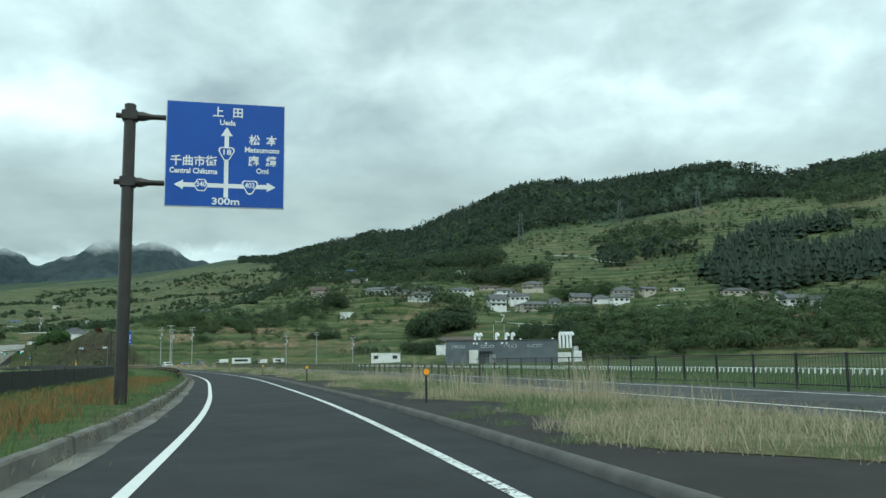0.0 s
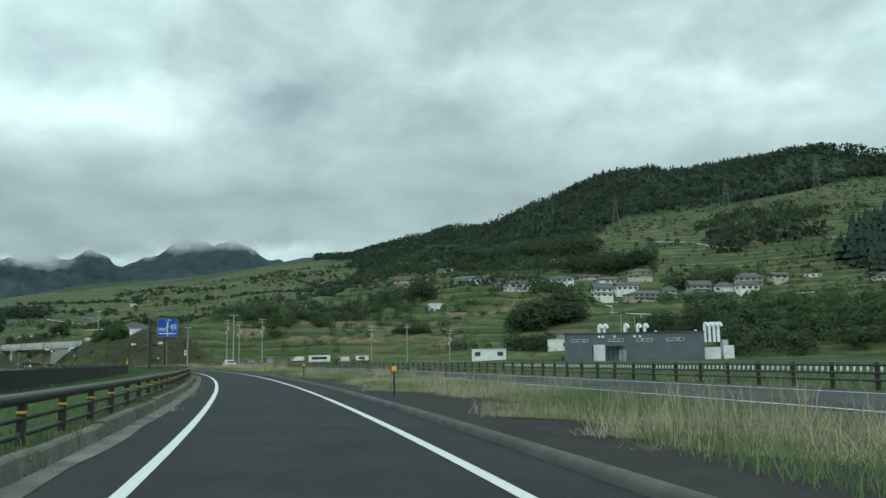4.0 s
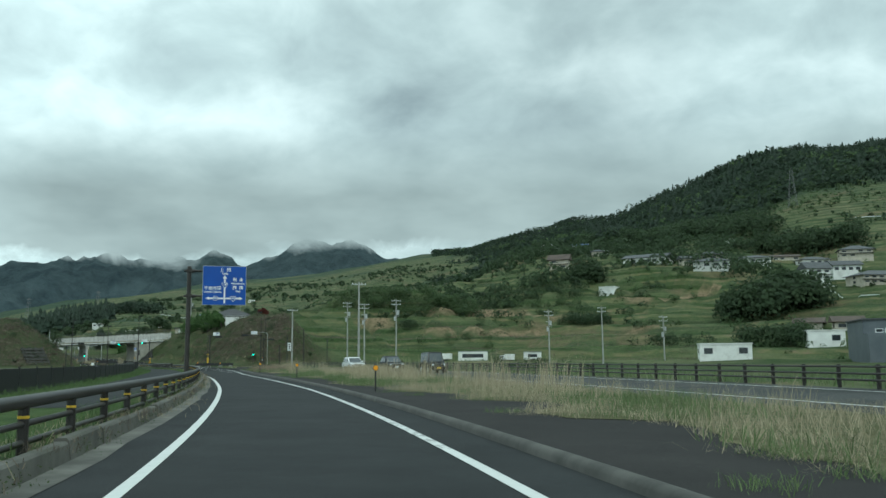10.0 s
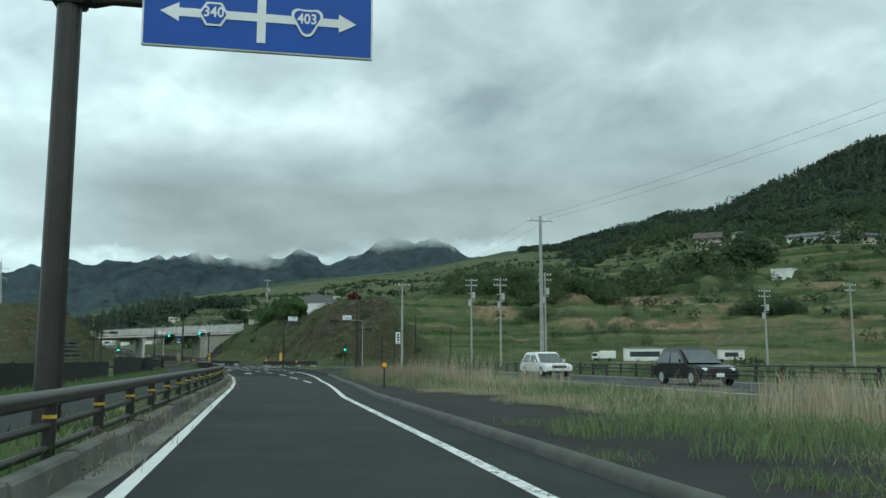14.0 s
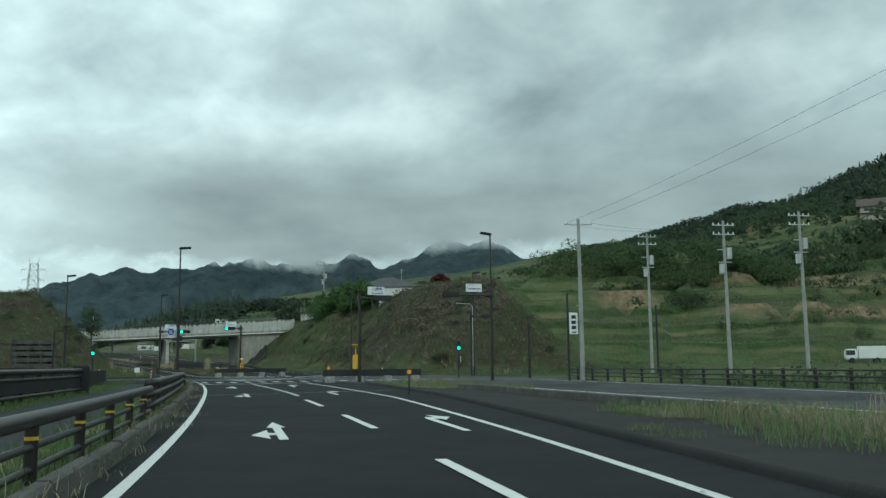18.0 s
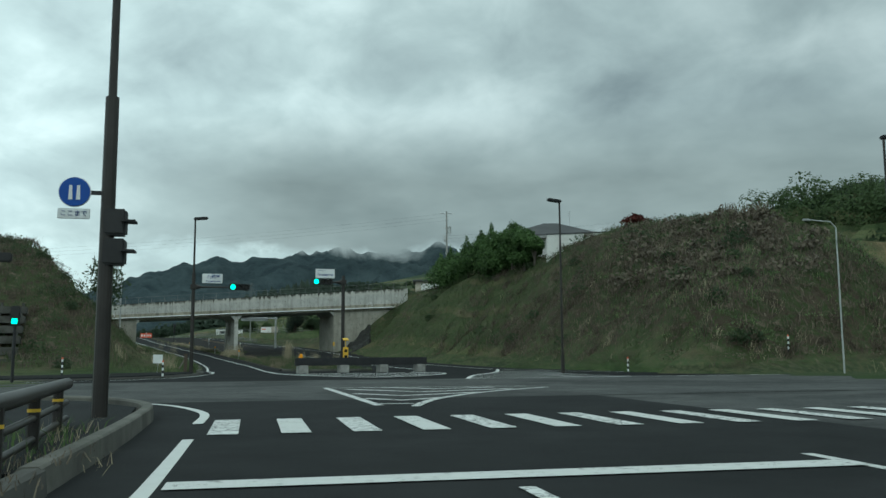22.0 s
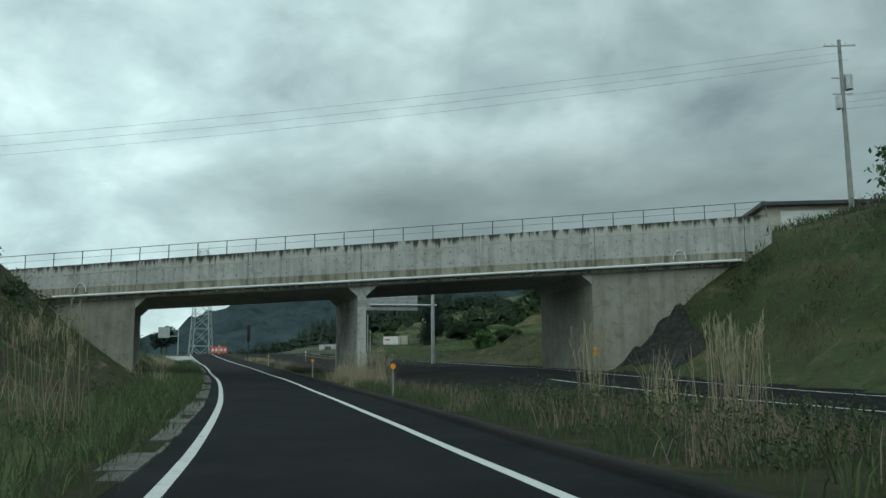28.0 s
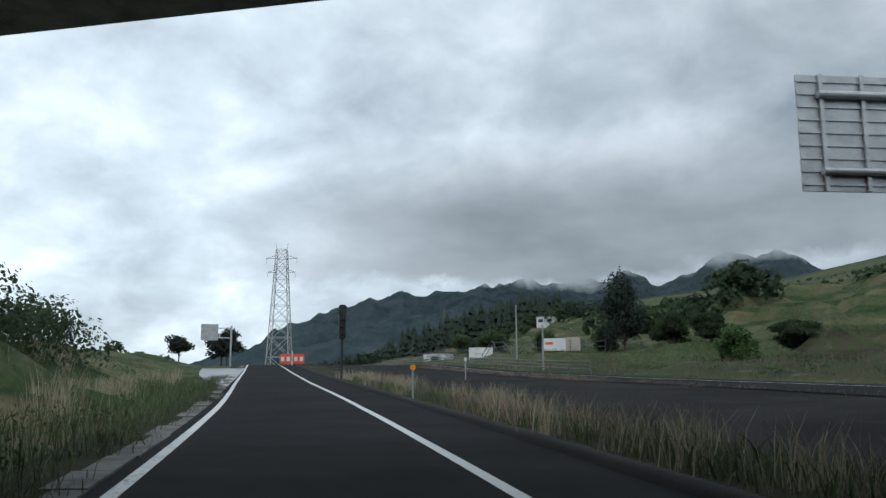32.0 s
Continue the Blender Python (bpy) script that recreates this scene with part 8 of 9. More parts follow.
# grove above the works, single large bushes, trees behind the works
for cx, cy, rx, ry, k, h0, h1, m, nm, lb in ((2, 362, 13, 11, 130, 2.6, 4.4, "wood", "dark_grove", "dense dark green grove on slope"), (-49, 413, 5, 4, 26, 2.4, 4.0, "wood", "round_grove", "round dark green tree group beside house"),
                                            (-49, 371, 6, 4, 20, 1.6, 2.6, "wood", "bush_group", "dark bushes on terrace"), (-104, 374, 26, 7, 140, 1.7, 2.8, "wood_light", "hill_orchard", "leafy orchard trees on top of bluff"), (-62, 384, 16, 6, 34, 1.0, 1.8, "wood_light", "hill_orchard", "leafy orchard trees along hillside"),
                                            (-96, 357, 3.4, 2.4, 12, 1.3, 2.0, "wood", "bush_group", "large dark round bush on terrace"), (-46, 364, 5, 3, 16, 1.5, 2.6, "wood", "bush_group", "dark bushes beside track"), (-75, 349, 12, 3, 16, 0.7, 1.3, "wood_light", "bush_group", "low light green bushes on terrace"), (-66, 392, 18, 5, 40, 1.4, 2.4, "wood", "bush_group", "hedge of dark trees above terraces"), (-27, 322, 9, 4, 16, 1.0, 1.9, "wood", "shed_trees", "green trees behind white shed"), (-5, 316, 8, 6, 36, 1.6, 2.8, "wood", "shed_trees", "green trees beside works"), (40, 318, 14, 8, 60, 1.6, 3.0, "wood", "works_trees", "green trees behind works"),
                                            (80, 466, 16, 8, 60, 2.6, 4.4, "wood_light", "village_wood", "light green trees above village houses"), (46, 542, 26, 12, 90, 3.2, 5.4, "wood", "village_wood", "green wood above village"), (-8, 640, 60, 40, 260, 3.5, 6, "wood", "ridge_wood", "dark wood on hill shoulder"),
                                            (58, 385, 12, 9, 50, 2, 3.4, "wood_light", "village_trees", "light green trees between houses"), (-45, 620, 6, 6, 14, 4, 6, "conifer", "tall_trees", "tall dark trees on hill shoulder")):
    a, r = rng.uniform(0, 2 * math.pi, k), np.sqrt(rng.uniform(0, 1, k))
    x, y = cx + rx * r * np.cos(a), cy + ry * r * np.sin(a)
    h = rng.uniform(h0, h1, k)
    if nm in ("hill_orchard", "bush_group"):
        leaf_clumps(nm, on_land(x, y, h * 0.7), h, M[m], lb, 210, 0.078, 0.95, "trees")
    else:
        leaf_clumps(nm, on_land(x, y, h * 0.9), h, M[m], lb, 115, 0.125, 1.1)
x, y = polar(-29, -5.5, 288, 345, 620)
keep = (x > 46) | ((x < -4) & (y > 300) & (rng.uniform(0, 1, len(x)) < 0.3))
x, y = x[keep], y[keep]
h = rng.uniform(1.5, 3.4, len(x))
fresh = rng.uniform(0, 1, len(x)) < 0.45
for sel, m in ((fresh, "wood_light"), (~fresh, "wood")):
    leaf_clumps("lower_woods", on_land(x[sel], y[sel], h[sel] * 0.8), h[sel], M[m], "green trees and thicket below village", 84, 0.15)
x, y = polar(-29, -9, 290, 350, 300)
x, y = x[x > 44], y[x > 44]
h = rng.uniform(1.6, 3.2, len(x))
leaf_clumps("lower_light_trees", on_land(x, y, h * 1.1), h, M["wood_light"], "bright green spring trees below village", 120, 0.13)
# plain beyond bridge: rows and copses
x, y = polar(21, 52, 470, 1500, 1500)
keep = (fbm(x, y, 120, 61, 3) > 0.32) & open_land(x, y)
x, y = x[keep], y[keep]
h = rng.uniform(2.2, 5.2, len(x))
leaf_clumps("plain_copses", on_land(x, y, h * 0.5), h * 0.8, M["wood"], "copses of green trees on gentle far fields", 60, 0.3)
for cx, cy, rx, ry, k, m in ((-420, 640, 45, 20, 150, "conifer"), (-520, 760, 60, 25, 160, "conifer"), (-250, 470, 16, 8, 40, "wood"), (-345, 560, 20, 10, 50, "wood")):
    a, r = rng.uniform(0, 2 * math.pi, k), np.sqrt(rng.uniform(0, 1, k))
    x, y = cx + rx * r * np.cos(a), cy + ry * r * np.sin(a)
    if m == "conifer":
        spires("far_conifers", on_land(x, y, 0), rng.uniform(9, 16, k), M[m], "dark conifer copse on far field")
    else:
        h = rng.uniform(1.3, 2.8, k)
        leaf_clumps("far_trees", on_land(x, y, h * 0.9), h, M[m], "green tree group beyond bridge", 110, 0.2)


a, r = rng.uniform(0, 2 * math.pi, 420), np.sqrt(rng.uniform(0, 1, 420)) * 105
x, y = -524 + r * np.cos(a), 756 + r * np.sin(a)
h = rng.uniform(3.4, 6.0, 420)
leaf_clumps("foothill_wood", on_land(x, y, h * 0.7), h, M["wood_far"], "dark rounded wooded foothill beyond bridge", 40, 0.24)


def tree(name, x, y, h, spread_, mat, label, lobes=7, k=420, size=0.16, trunk=0.14, point=0.0, z=None, bare=0.35):
    z = land_z(x, y) if z is None else z
    t = thing(name, pose(x, y, z, 0, 0, 0), label, "tree")
    r_ = random.Random(int(x * 7 + y * 13))
    bm = rod((0, 0, -0.4), (0.1, 0, h * 0.5), trunk, trunk * 0.6, 8)
    V = []
    for i in range(lobes):
        a, zz = 2 * math.pi * i / lobes + r_.uniform(-0.4, 0.4), h * (bare + (1 - bare) * r_.uniform(0.15, 0.9))
        q = spread_ * r_.uniform(0.25, 0.75) * (1.1 - zz / h * 0.6)
        tip = (q * math.cos(a), q * math.sin(a), zz)
        rod((0.05, 0, h * bare * r_.uniform(0.6, 1.2)), tip, trunk * 0.4, trunk * 0.1, 5, bm=bm)
        V.append(leaves(k, tip, (spread_ * r_.uniform(0.35, 0.55), spread_ * r_.uniform(0.35, 0.55), h * r_.uniform(0.14, 0.22)), size))
    V.append(leaves(k, (0, 0, h * 0.8), (spread_ * 0.5, spread_ * 0.5, h * 0.22), size, point=point))
    part("trunk", bm, M["bark"], t)
    v = np.concatenate(V)
    ob = fast_mesh("crown", v, np.arange(len(v)).reshape(-1, 4), mat)
    ob.parent = t
    return t


def conical(name, x, y, h, w, mat, label, z=None, k=2200, size=0.17):
    """A dense pointed garden conifer."""
    z = land_z(x, y) if z is None else z
    t = thing(name, pose(x, y, z), label, "tree", "hedge conifers")
    part("trunk", rod((0, 0, -0.4), (0, 0, h * 0.4), 0.12, 0.08, 8), M["bark"], t)
    v = leaves(k, (0, 0, h * 0.5), (w, w, h * 0.52), size, 0.6, 0.55)
    ob = fast_mesh("crown", v, np.arange(len(v)).reshape(-1, 4), mat)
    ob.parent = t


for i in range(9):
    f = i / 8
    conical("hedge_conifer", -160.5 + 10.5 * f, 348.5 - 7.0 * f + (i % 2) * 0.9, 4.0 + 0.6 * math.sin(i * 2.1), 1.7, M["hedge"], "pointed bright green garden conifer in row", k=2700, size=0.135)
for i, (x, y, h, w) in enumerate(((-148.4, 338.8, 4.7, 2.3), (-146.4, 337.2, 4.9, 2.3), (-144.4, 335.6, 4.0, 1.9), (-150.0, 340.2, 4.2, 2.2), (-142.9, 334.6, 2.8, 1.4))):
    tree("garden_tree", x, y, h, w, M["hedge"], "dense green garden tree beside house", 9, 560, 0.135, point=0.4, bare=0.12)
tree("red_maple", -134.0, 341.4, 2.3, 1.9, M["maple"], "dark red round garden maple behind wall", 9, 520, 0.11, bare=0.1, z=land_z(-134.0, 341.4) - 0.5)
tree("bank_tree", -171.0, 305.0, 5.4, 2.4, M["wood"], "sparse leafy young tree on bank", 9, 90, 0.16, 0.09, bare=0.25)
for x, y, h, w, m in ((-234.8, 419.0, 8.2, 2.7, "conifer"), (-219.9, 410.1, 4.0, 2.3, "hedge"), (-228.9, 417.2, 3.0, 2.3, "wood"), (-224.3, 415.0, 2.6, 2.0, "wood"), (-239.0, 424.0, 3.4, 2.0, "wood"), (-247.5, 425.0, 2.6, 2.0, "wood_light"), (-214.0, 406.0, 2.2, 2.2, "wood"), (-266, 440, 4.2, 3.0, "wood_light"), (-272, 446, 3.6, 3.0, "wood"), (-287, 462, 4.5, 3.4, "wood_light")):
    tree("field_tree", x, y, h, w, M[m], "tall dark conifer beside field beyond bridge" if m == "conifer" else "leafy green tree in field beyond bridge", 11, 640, 0.13, bare=0.1, point=0.4 if h > 5 else 0.0)
for x, y, h in ((-245.8, 416.0, 6.2), (-231.8, 398.8, 3.6)):
    leafpole("field_pole", pose(x, y, land_z(x, y)), h, 0.09, 0.07, M["grey_pole"], "thin grey concrete pole beside field")
# rows of netting posts and wires on the terraces beside the road ahead
for k in range(7):
    t = tagged(new("vine_row"), "row of grey posts and wires of terraced vineyard", "trellis", "vineyard rows")
    off = 24.5 + k * 3.2
    row = [at(q, off) for q in np.arange(486 - k * 1.5, 590, 4.0)]
    row = [Vector((q.x, q.y, land_z(q.x, q.y))) for q in row]
    for z in (0.7, 1.25):
        bm = bmesh.new()
        for a, b in zip(row, row[1:]):
            rod(a + Vector((0, 0, z)), b + Vector((0, 0, z)), 0.035, seg=4, bm=bm)
        part("wire", bm, M["fence_grey"], t)
    for a in row[::2]:
        part("stake", rod(a - Vector((0, 0, 0.3)), a + Vector((0, 0, 1.35)), 0.04, seg=5), M["fence_grey"], t)
for x, y, h in ((-318, 424, 4.6), (-308, 426, 5.8), (-312, 428, 5.0)):
    tree("far_pine", x, y, h, 3.0, M["conifer"], "dark spreading pine near far road", 7, 220, 0.25)
leafpole("bank_pole", pose(-181, 316, land_z(-181, 316)), 6.5, 0.09, 0.06, M["galv"], "thin grey galvanised pole on grassy bank")


# ---- grass ----


def blades(name, base, height, lean, width, mat, label, category="grass"):
    """Bent blades: base (n, 3), height (n,)."""
    k = len(base)
    a = rng.uniform(0, 2 * math.pi, k)
    d = np.stack([np.cos(a), np.sin(a), np.zeros(k)], 1)
    b = rng.uniform(0, 2 * math.pi, k)
    w = np.stack([np.cos(b), np.sin(b), np.zeros(k)], 1) * (width * rng.uniform(0.6, 1.4, k))[:, None] / 2
    ln = (lean * rng.uniform(0.2, 1.0, k) * height)[:, None]
    up_ = np.array([0, 0, 1.0])
    p0, p1, p2 = base, base + d * ln * 0.35 + up_ * (height * 0.6)[:, None], base + d * ln + up_ * height[:, None] * np.sqrt(np.maximum(0.1, 1 - (0.5 * lean) ** 2))
    v = np.stack([p0 - w, p0 + w, p1 + w * 0.7, p1 - w * 0.7, p2], 1).reshape(-1, 3)
    o = np.arange(k) * 5
    f = np.concatenate([np.stack([o, o + 1, o + 2], 1), np.stack([o, o + 2, o + 3], 1), np.stack([o + 3, o + 2, o + 4], 1)])
    return tagged(fast_mesh(name, v, f, mat), label, category, kind="stuff")


def strewn(k, s0, s1, o0, o1, dz=0.0, clump=0.0, ground_z=False):
    """Random places between two stretches of road and offset functions."""
    s = rng.uniform(s0, s1, k)
    f0 = np.array([o0(q) if callable(o0) else o0 for q in s])
    f1 = np.array([o1(q) if callable(o1) else o1 for q in s])
    o = f0 + (f1 - f0) * rng.uniform(0, 1, k)
    if clump:
        # gather round fewer centres
        c = rng.integers(0, max(1, int(k / clump)), k)
        s, o = s[c] + rng.normal(0, 0.22, k), o[c] + rng.normal(0, 0.22, k)
    x, y, z = (np.interp(s, REF_S, REF[:, i]) for i in range(3))
    tx, ty = np.interp(s, REF_S, TAN[:, 0]), np.interp(s, REF_S, TAN[:, 1])
    x, y = x + ty * o, y - tx * o
    z = land(x, y) if ground_z else z + dz
    return np.stack([x, y, z], 1)


n = Nodes("median_turf", 0.95, 0.0, 0.1)
turf = n.ramp(n.noise(0.7, 5, 0.65, warp=0.5), [(0.3, (0.062, 0.082, 0.032)), (0.52, (0.115, 0.112, 0.058)), (0.74, (0.20, 0.172, 0.11))])
turf = n.mix(n.ramp(n.noise(5.0, 5, 0.7), [(0.45, (0, 0, 0)), (0.7, (0.8, 0.8, 0.8))]), turf, (0.045, 0.045, 0.028))
n.colour(turf).bump(n.noise(9, 4, 0.7), 0.8, 0.1)
M["turf"] = n.m
n = Nodes("deep_turf", 0.95, 0.0, 0.1)
turf = n.ramp(n.noise(0.7, 5, 0.65, warp=0.5), [(0.3, (0.020, 0.026, 0.012)), (0.55, (0.040, 0.040, 0.022)), (0.75, (0.082, 0.068, 0.042))])
n.colour(turf).bump(n.noise(9, 4, 0.7), 0.8, 0.1)
M["turf_deep"] = n.m
n = Nodes("green_turf", 0.95, 0.0, 0.1)
turf = n.ramp(n.noise(0.9, 5, 0.65, warp=0.5), [(0.3, (0.028, 0.052, 0.016)), (0.55, (0.056, 0.086, 0.028)), (0.76, (0.105, 0.112, 0.05))])
n.colour(turf).bump(n.noise(9, 4, 0.7), 0.8, 0.1)
M["turf_green"] = n.m
U = rng.uniform
# left verge: soil bank between kerb and fence
band("verge_left", -60, 287, lambda s: LEFT_KERB(s) - 0.17, lambda s: FOFF(s) if s > 4 else -7.9, 0.12, M["turf_green"], 1.0, "grassy verge between kerb and fence", "verge")
for s_a, s_b, k in ((-4, 75, 12000), (75, 200, 13000), (200, 290, 9000)):
    p = np.concatenate([strewn(k // 2, s_a, s_b, lambda s: LEFT_KERB(s) - 0.22, lambda s: LEFT_KERB(s) - (4.6 if s < 72 else 1.45), 0.12), strewn(k - k // 2, s_a, s_b, lambda s: FOFF(s) + 0.1, lambda s: FOFF(s) + 1.7, 0.12)])
    blades("verge_grass", p, U(0.06, 0.30, k), 0.9, np.full(k, 0.016), M["verge"], "deep green grass along left verge")
k = 6500
p = strewn(k, -4, 58, lambda s: LEFT_KERB(s) - 1.2, lambda s: LEFT_KERB(s) - 4.4, 0.12, 40)
blades("rust_weeds", p, U(0.12, 0.42, k), 0.9, np.full(k, 0.017), M["rust"], "rust brown dock weeds on verge", "weeds")
band("side_track", 148, 286, lambda s: LEFT_KERB(s) - 1.3 - 0.25 * math.sin(s * 0.3), lambda s: FOFF(s) + 1.5, 0.13, M["asphalt"], 1.0, "grey asphalt track between guard rail and fence", "road")
k = 4200
p = strewn(k, 100, 290, lambda s: LEFT_KERB(s) - 0.15, lambda s: LEFT_KERB(s) - 0.9, 0.14, 30)
blades("verge_straw", p, U(0.08, 0.26, k), 1.1, np.full(k, 0.009), M["straw"], "dry grass tufts behind kerb")
# median
# ragged inner edge of the grass in the median
es = np.arange(-62, 286, 0.25)
ragged = 2.5 + 0.9 * np.sin(es * 0.37) * np.sin(es * 0.11) + 0.5 * np.sin(es * 0.9 + 1) + 0.7 * smooth(120, 160, es) + 0.5 * lattice(es * 0.9, 0 * es + 0.5, 3) + 0.25 * lattice(es * 2.3, 0 * es + 0.5, 5)


def M_IN(s):
    return RIGHT_KERB(s) + float(np.interp(s, es, ragged))


def M_OUT(s):
    return ONC_IN(s) - 2.0


band("median_ground", -60, 249, M_IN, M_OUT, 0.03, M["turf"], 0.3, "grass grown median between carriageways", "median")
for s_a, s_b in ((-2, 70), (70, 140), (140, 215), (215, 249)):
    # green and dry stands keep to patches of their own
    p = strewn(27000 if s_b < 240 else 19000, s_a, s_b, lambda s: M_IN(s) - 0.35, M_OUT, 0.03)
    q = fbm(p[:, 0], p[:, 1], 4.5, 33, 3)
    g = p[q > U(-0.35, 0.45, len(q))]
    blades("median_grass", g, U(0.08, 0.42, len(g)), 1.1, np.full(len(g), 0.012), M["grass"], "green grass in median")
    g = p[q < U(-0.35, 0.35, len(q))]
    blades("median_straw", g, U(0.1, 0.5, len(g)), 1.5, np.full(len(g), 0.008), M["straw"], "pale dry grass in median")
    k = 7000
    p = strewn(k, s_a, s_b, lambda s: M_IN(s) - 0.5, lambda s: M_IN(s) + 1.5, 0.03, 60)
    blades("flattened_straw", p, U(0.05, 0.2, k), 4.2, np.full(k, 0.006), M["straw"], "flattened dry straw along edge of bare strip")
    k = 2600
    p = strewn(k, s_a, s_b, lambda s: RIGHT_KERB(s) + 0.5, lambda s: M_IN(s) + 0.4, 0.02, 130)
    blades("strip_tufts", p, U(0.04, 0.2, k), 1.4, np.full(k, 0.007), M["grass"], "grass tufts at edge of bare strip")
k = 4200
p = strewn(k, -2, 246, lambda s: M_IN(s) + 0.6, M_OUT, 0.03, 26)
blades("median_tall_straw", p, U(0.4, 0.95, k), 0.7, np.full(k, 0.010), M["straw"], "tall dry grass tufts in median")
# grass that has crept over the bare strip
for s_a, s_b, o0, o1, k in ((119, 129, 3.4, 5.4, 2800), (80, 87, 4.3, 5.8, 1800), (162, 172, 4.2, 6.0, 2600), (34, 42, 4.6, 6.2, 1500), (208, 222, 4.6, 6.6, 2600), (268, 279, 8.6, 10.6, 2400), (264, 272, 11.2, 12.6, 900)):
    p = strewn(k, s_a, s_b, o0, o1, 0.03, 90)
    blades("creeping_grass", p[: k * 2 // 3], U(0.08, 0.36, k * 2 // 3), 1.0, np.full(k * 2 // 3, 0.012), M["grass"], "green grass spreading over bare strip")
    q = p[k * 2 // 3:] + np.stack([U(-0.3, 0.3, k - k * 2 // 3), U(-0.3, 0.3, k - k * 2 // 3), np.zeros(k - k * 2 // 3)], 1)
    blades("creeping_straw", q, U(0.06, 0.22, len(q)), 3.0, np.full(len(q), 0.009), M["straw"], "flattened straw over bare strip")
for s_c, o_c, s_r, o_r, k in ((189.5, 6.2, 3.6, 2.6, 5200), (176, 5.6, 3.0, 1.2, 2400), (124, 4.4, 4.0, 1.3, 2600), (228, 7.0, 7.0, 1.8, 4200), (240, 8.6, 6.0, 2.0, 3800), (56, 5.2, 4.5, 1.0, 2000)):
    p = strewn(k, s_c - s_r, s_c + s_r, o_c - o_r, o_c + o_r, 0.03)
    s_, o_ = road_place(p[:, 0], p[:, 1])
    p = p[((s_ - s_c) / s_r) ** 2 + ((o_ - o_c) / o_r) ** 2 + 0.8 * fbm(p[:, 0], p[:, 1], 1.6, 15, 3) < 0.85]
    blades("lush_grass", p, U(0.10, 0.38, len(p)), 0.9, np.full(len(p), 0.011), M["grass"], "lush green grass patch over bare strip")
for s_a, s_b, k in ((18, 44, 420), (150, 176, 620), (206, 232, 520)):
    p = strewn(k, s_a, s_b, lambda s: M_IN(s) + 0.9, lambda s: M_OUT(s) - 1.2, 0.03, 20)
    blades("reed_stalks", p, U(0.7, 1.45, k), 0.3, np.full(k, 0.017), M["straw"], "tall pale dry reed stalks in median", "reeds")
k = 4200
p = strewn(k, 178, 197, lambda s: M_IN(s) + 1.6, lambda s: M_OUT(s) - 1, 0.03, 80)
blades("golden_tufts", p, U(0.5, 0.95, k), 0.4, np.full(k, 0.014), M["straw"], "golden dry grass stand in median")
# rank brown and green growth right behind the kerb before the crossing
for s_a, s_b, k in ((212, 236, 5200), (236, 247, 2600), (269, 280, 1700)):
    p = strewn(k, s_a, s_b, lambda s: RIGHT_KERB(s) + (2.7 if 230 < s < 260 else 1.0), lambda s: RIGHT_KERB(s) + 4.6, 0.03, 45)
    blades("rank_grass", p[: k // 2], U(0.12, 0.5, k // 2), 0.9, np.full(k // 2, 0.014), M["grass"], "rank green grass behind median kerb")
    blades("rank_brush", p[k // 2:], U(0.35, 0.95, k - k // 2) * (1.0 if s_a < 230 else 0.5), 0.5, np.full(k - k // 2, 0.011), M["dock"], "tall reddish brown dead grass in median")
# strip between oncoming lane and its rail
k = 11000
p = strewn(k, 0, 285, lambda s: ONC_OUT(s) + 1.3, lambda s: ONC_OUT(s) + 9, 0.0)
blades("far_verge_grass", p, U(0.15, 0.55, k), 0.6, np.full(k, 0.035), M["grass"], "grass beyond oncoming lane")
# herbage of the bluff above the crossing
k = 46000
p = strewn(k, 240, 345, 26, 110, ground_z=True)
p = p[(p[:, 2] > 0.6)]
k = len(p)
q = fbm(p[:, 0], p[:, 1], 7.0, 75, 3)
g = q > -0.1
blades("bluff_grass", p[g], U(0.2, 0.6, g.sum()), 0.8, np.full(g.sum(), 0.06), M["grass"], "green grass on bluff")
blades("bluff_brush", p[~g], U(0.2, 0.7, (~g).sum()), 1.1, np.full((~g).sum(), 0.08), M["brush"], "brown brush on bluff")
# cut slopes
for s_a, s_b, o0, o1, k, tag in ((300, 352, 21, 46, 25000, "right"), (352, 392, 21, 46, 19000, "green"), (318, 396, -24, -4.5, 26000, "left")):
    p = strewn(k, s_a, s_b, o0, o1, ground_z=True)
    p = p[p[:, 2] > 0.25]
    k = len(p)
    q = fbm(p[:, 0], p[:, 1], 5.0, 71, 3)
    g = q > (-0.5 if tag == "green" else 0.08)
    blades("slope_grass", p[g], U(0.15, 0.5, g.sum()), 0.7, np.full(g.sum(), 0.05), M["grass_deep"], "green grass on cut slope")
    g = ~g
    blades("slope_brush", p[g], U(0.2, 0.65, g.sum()), 1.1, np.full(g.sum(), 0.04), M["dead"], "brown dry brush on cut slope")
# dead brush that hangs down the slopes in mats
for s_a, s_b, o0, o1, k in ((312, 366, 21.5, 40, 20000), (316, 392, -22, -5.5, 12000)):
    p = strewn(k, s_a, s_b, o0, o1, ground_z=True, clump=36)
    p = p[p[:, 2] > 0.3]
    k = len(p)
    blades("dead_brush", p, U(0.25, 0.85, k), 1.6, np.full(k, 0.034), M["dead"], "matted dead brown brush hanging down cut slope")
k = 420
p = strewn(k, 314, 372, 22, 38, ground_z=True, clump=5)
blades("bare_twigs", p, U(0.4, 1.0, k), 1.3, np.full(k, 0.022), M["straw"], "pale bare twigs on cut slope")
k = 420
p = strewn(k, 318, 344, 22, 30, ground_z=True, clump=24)
blades("slope_straw", p, U(0.3, 0.6, k), 1.2, np.full(k, 0.022), M["straw"], "pale dry grass tufts on slope")
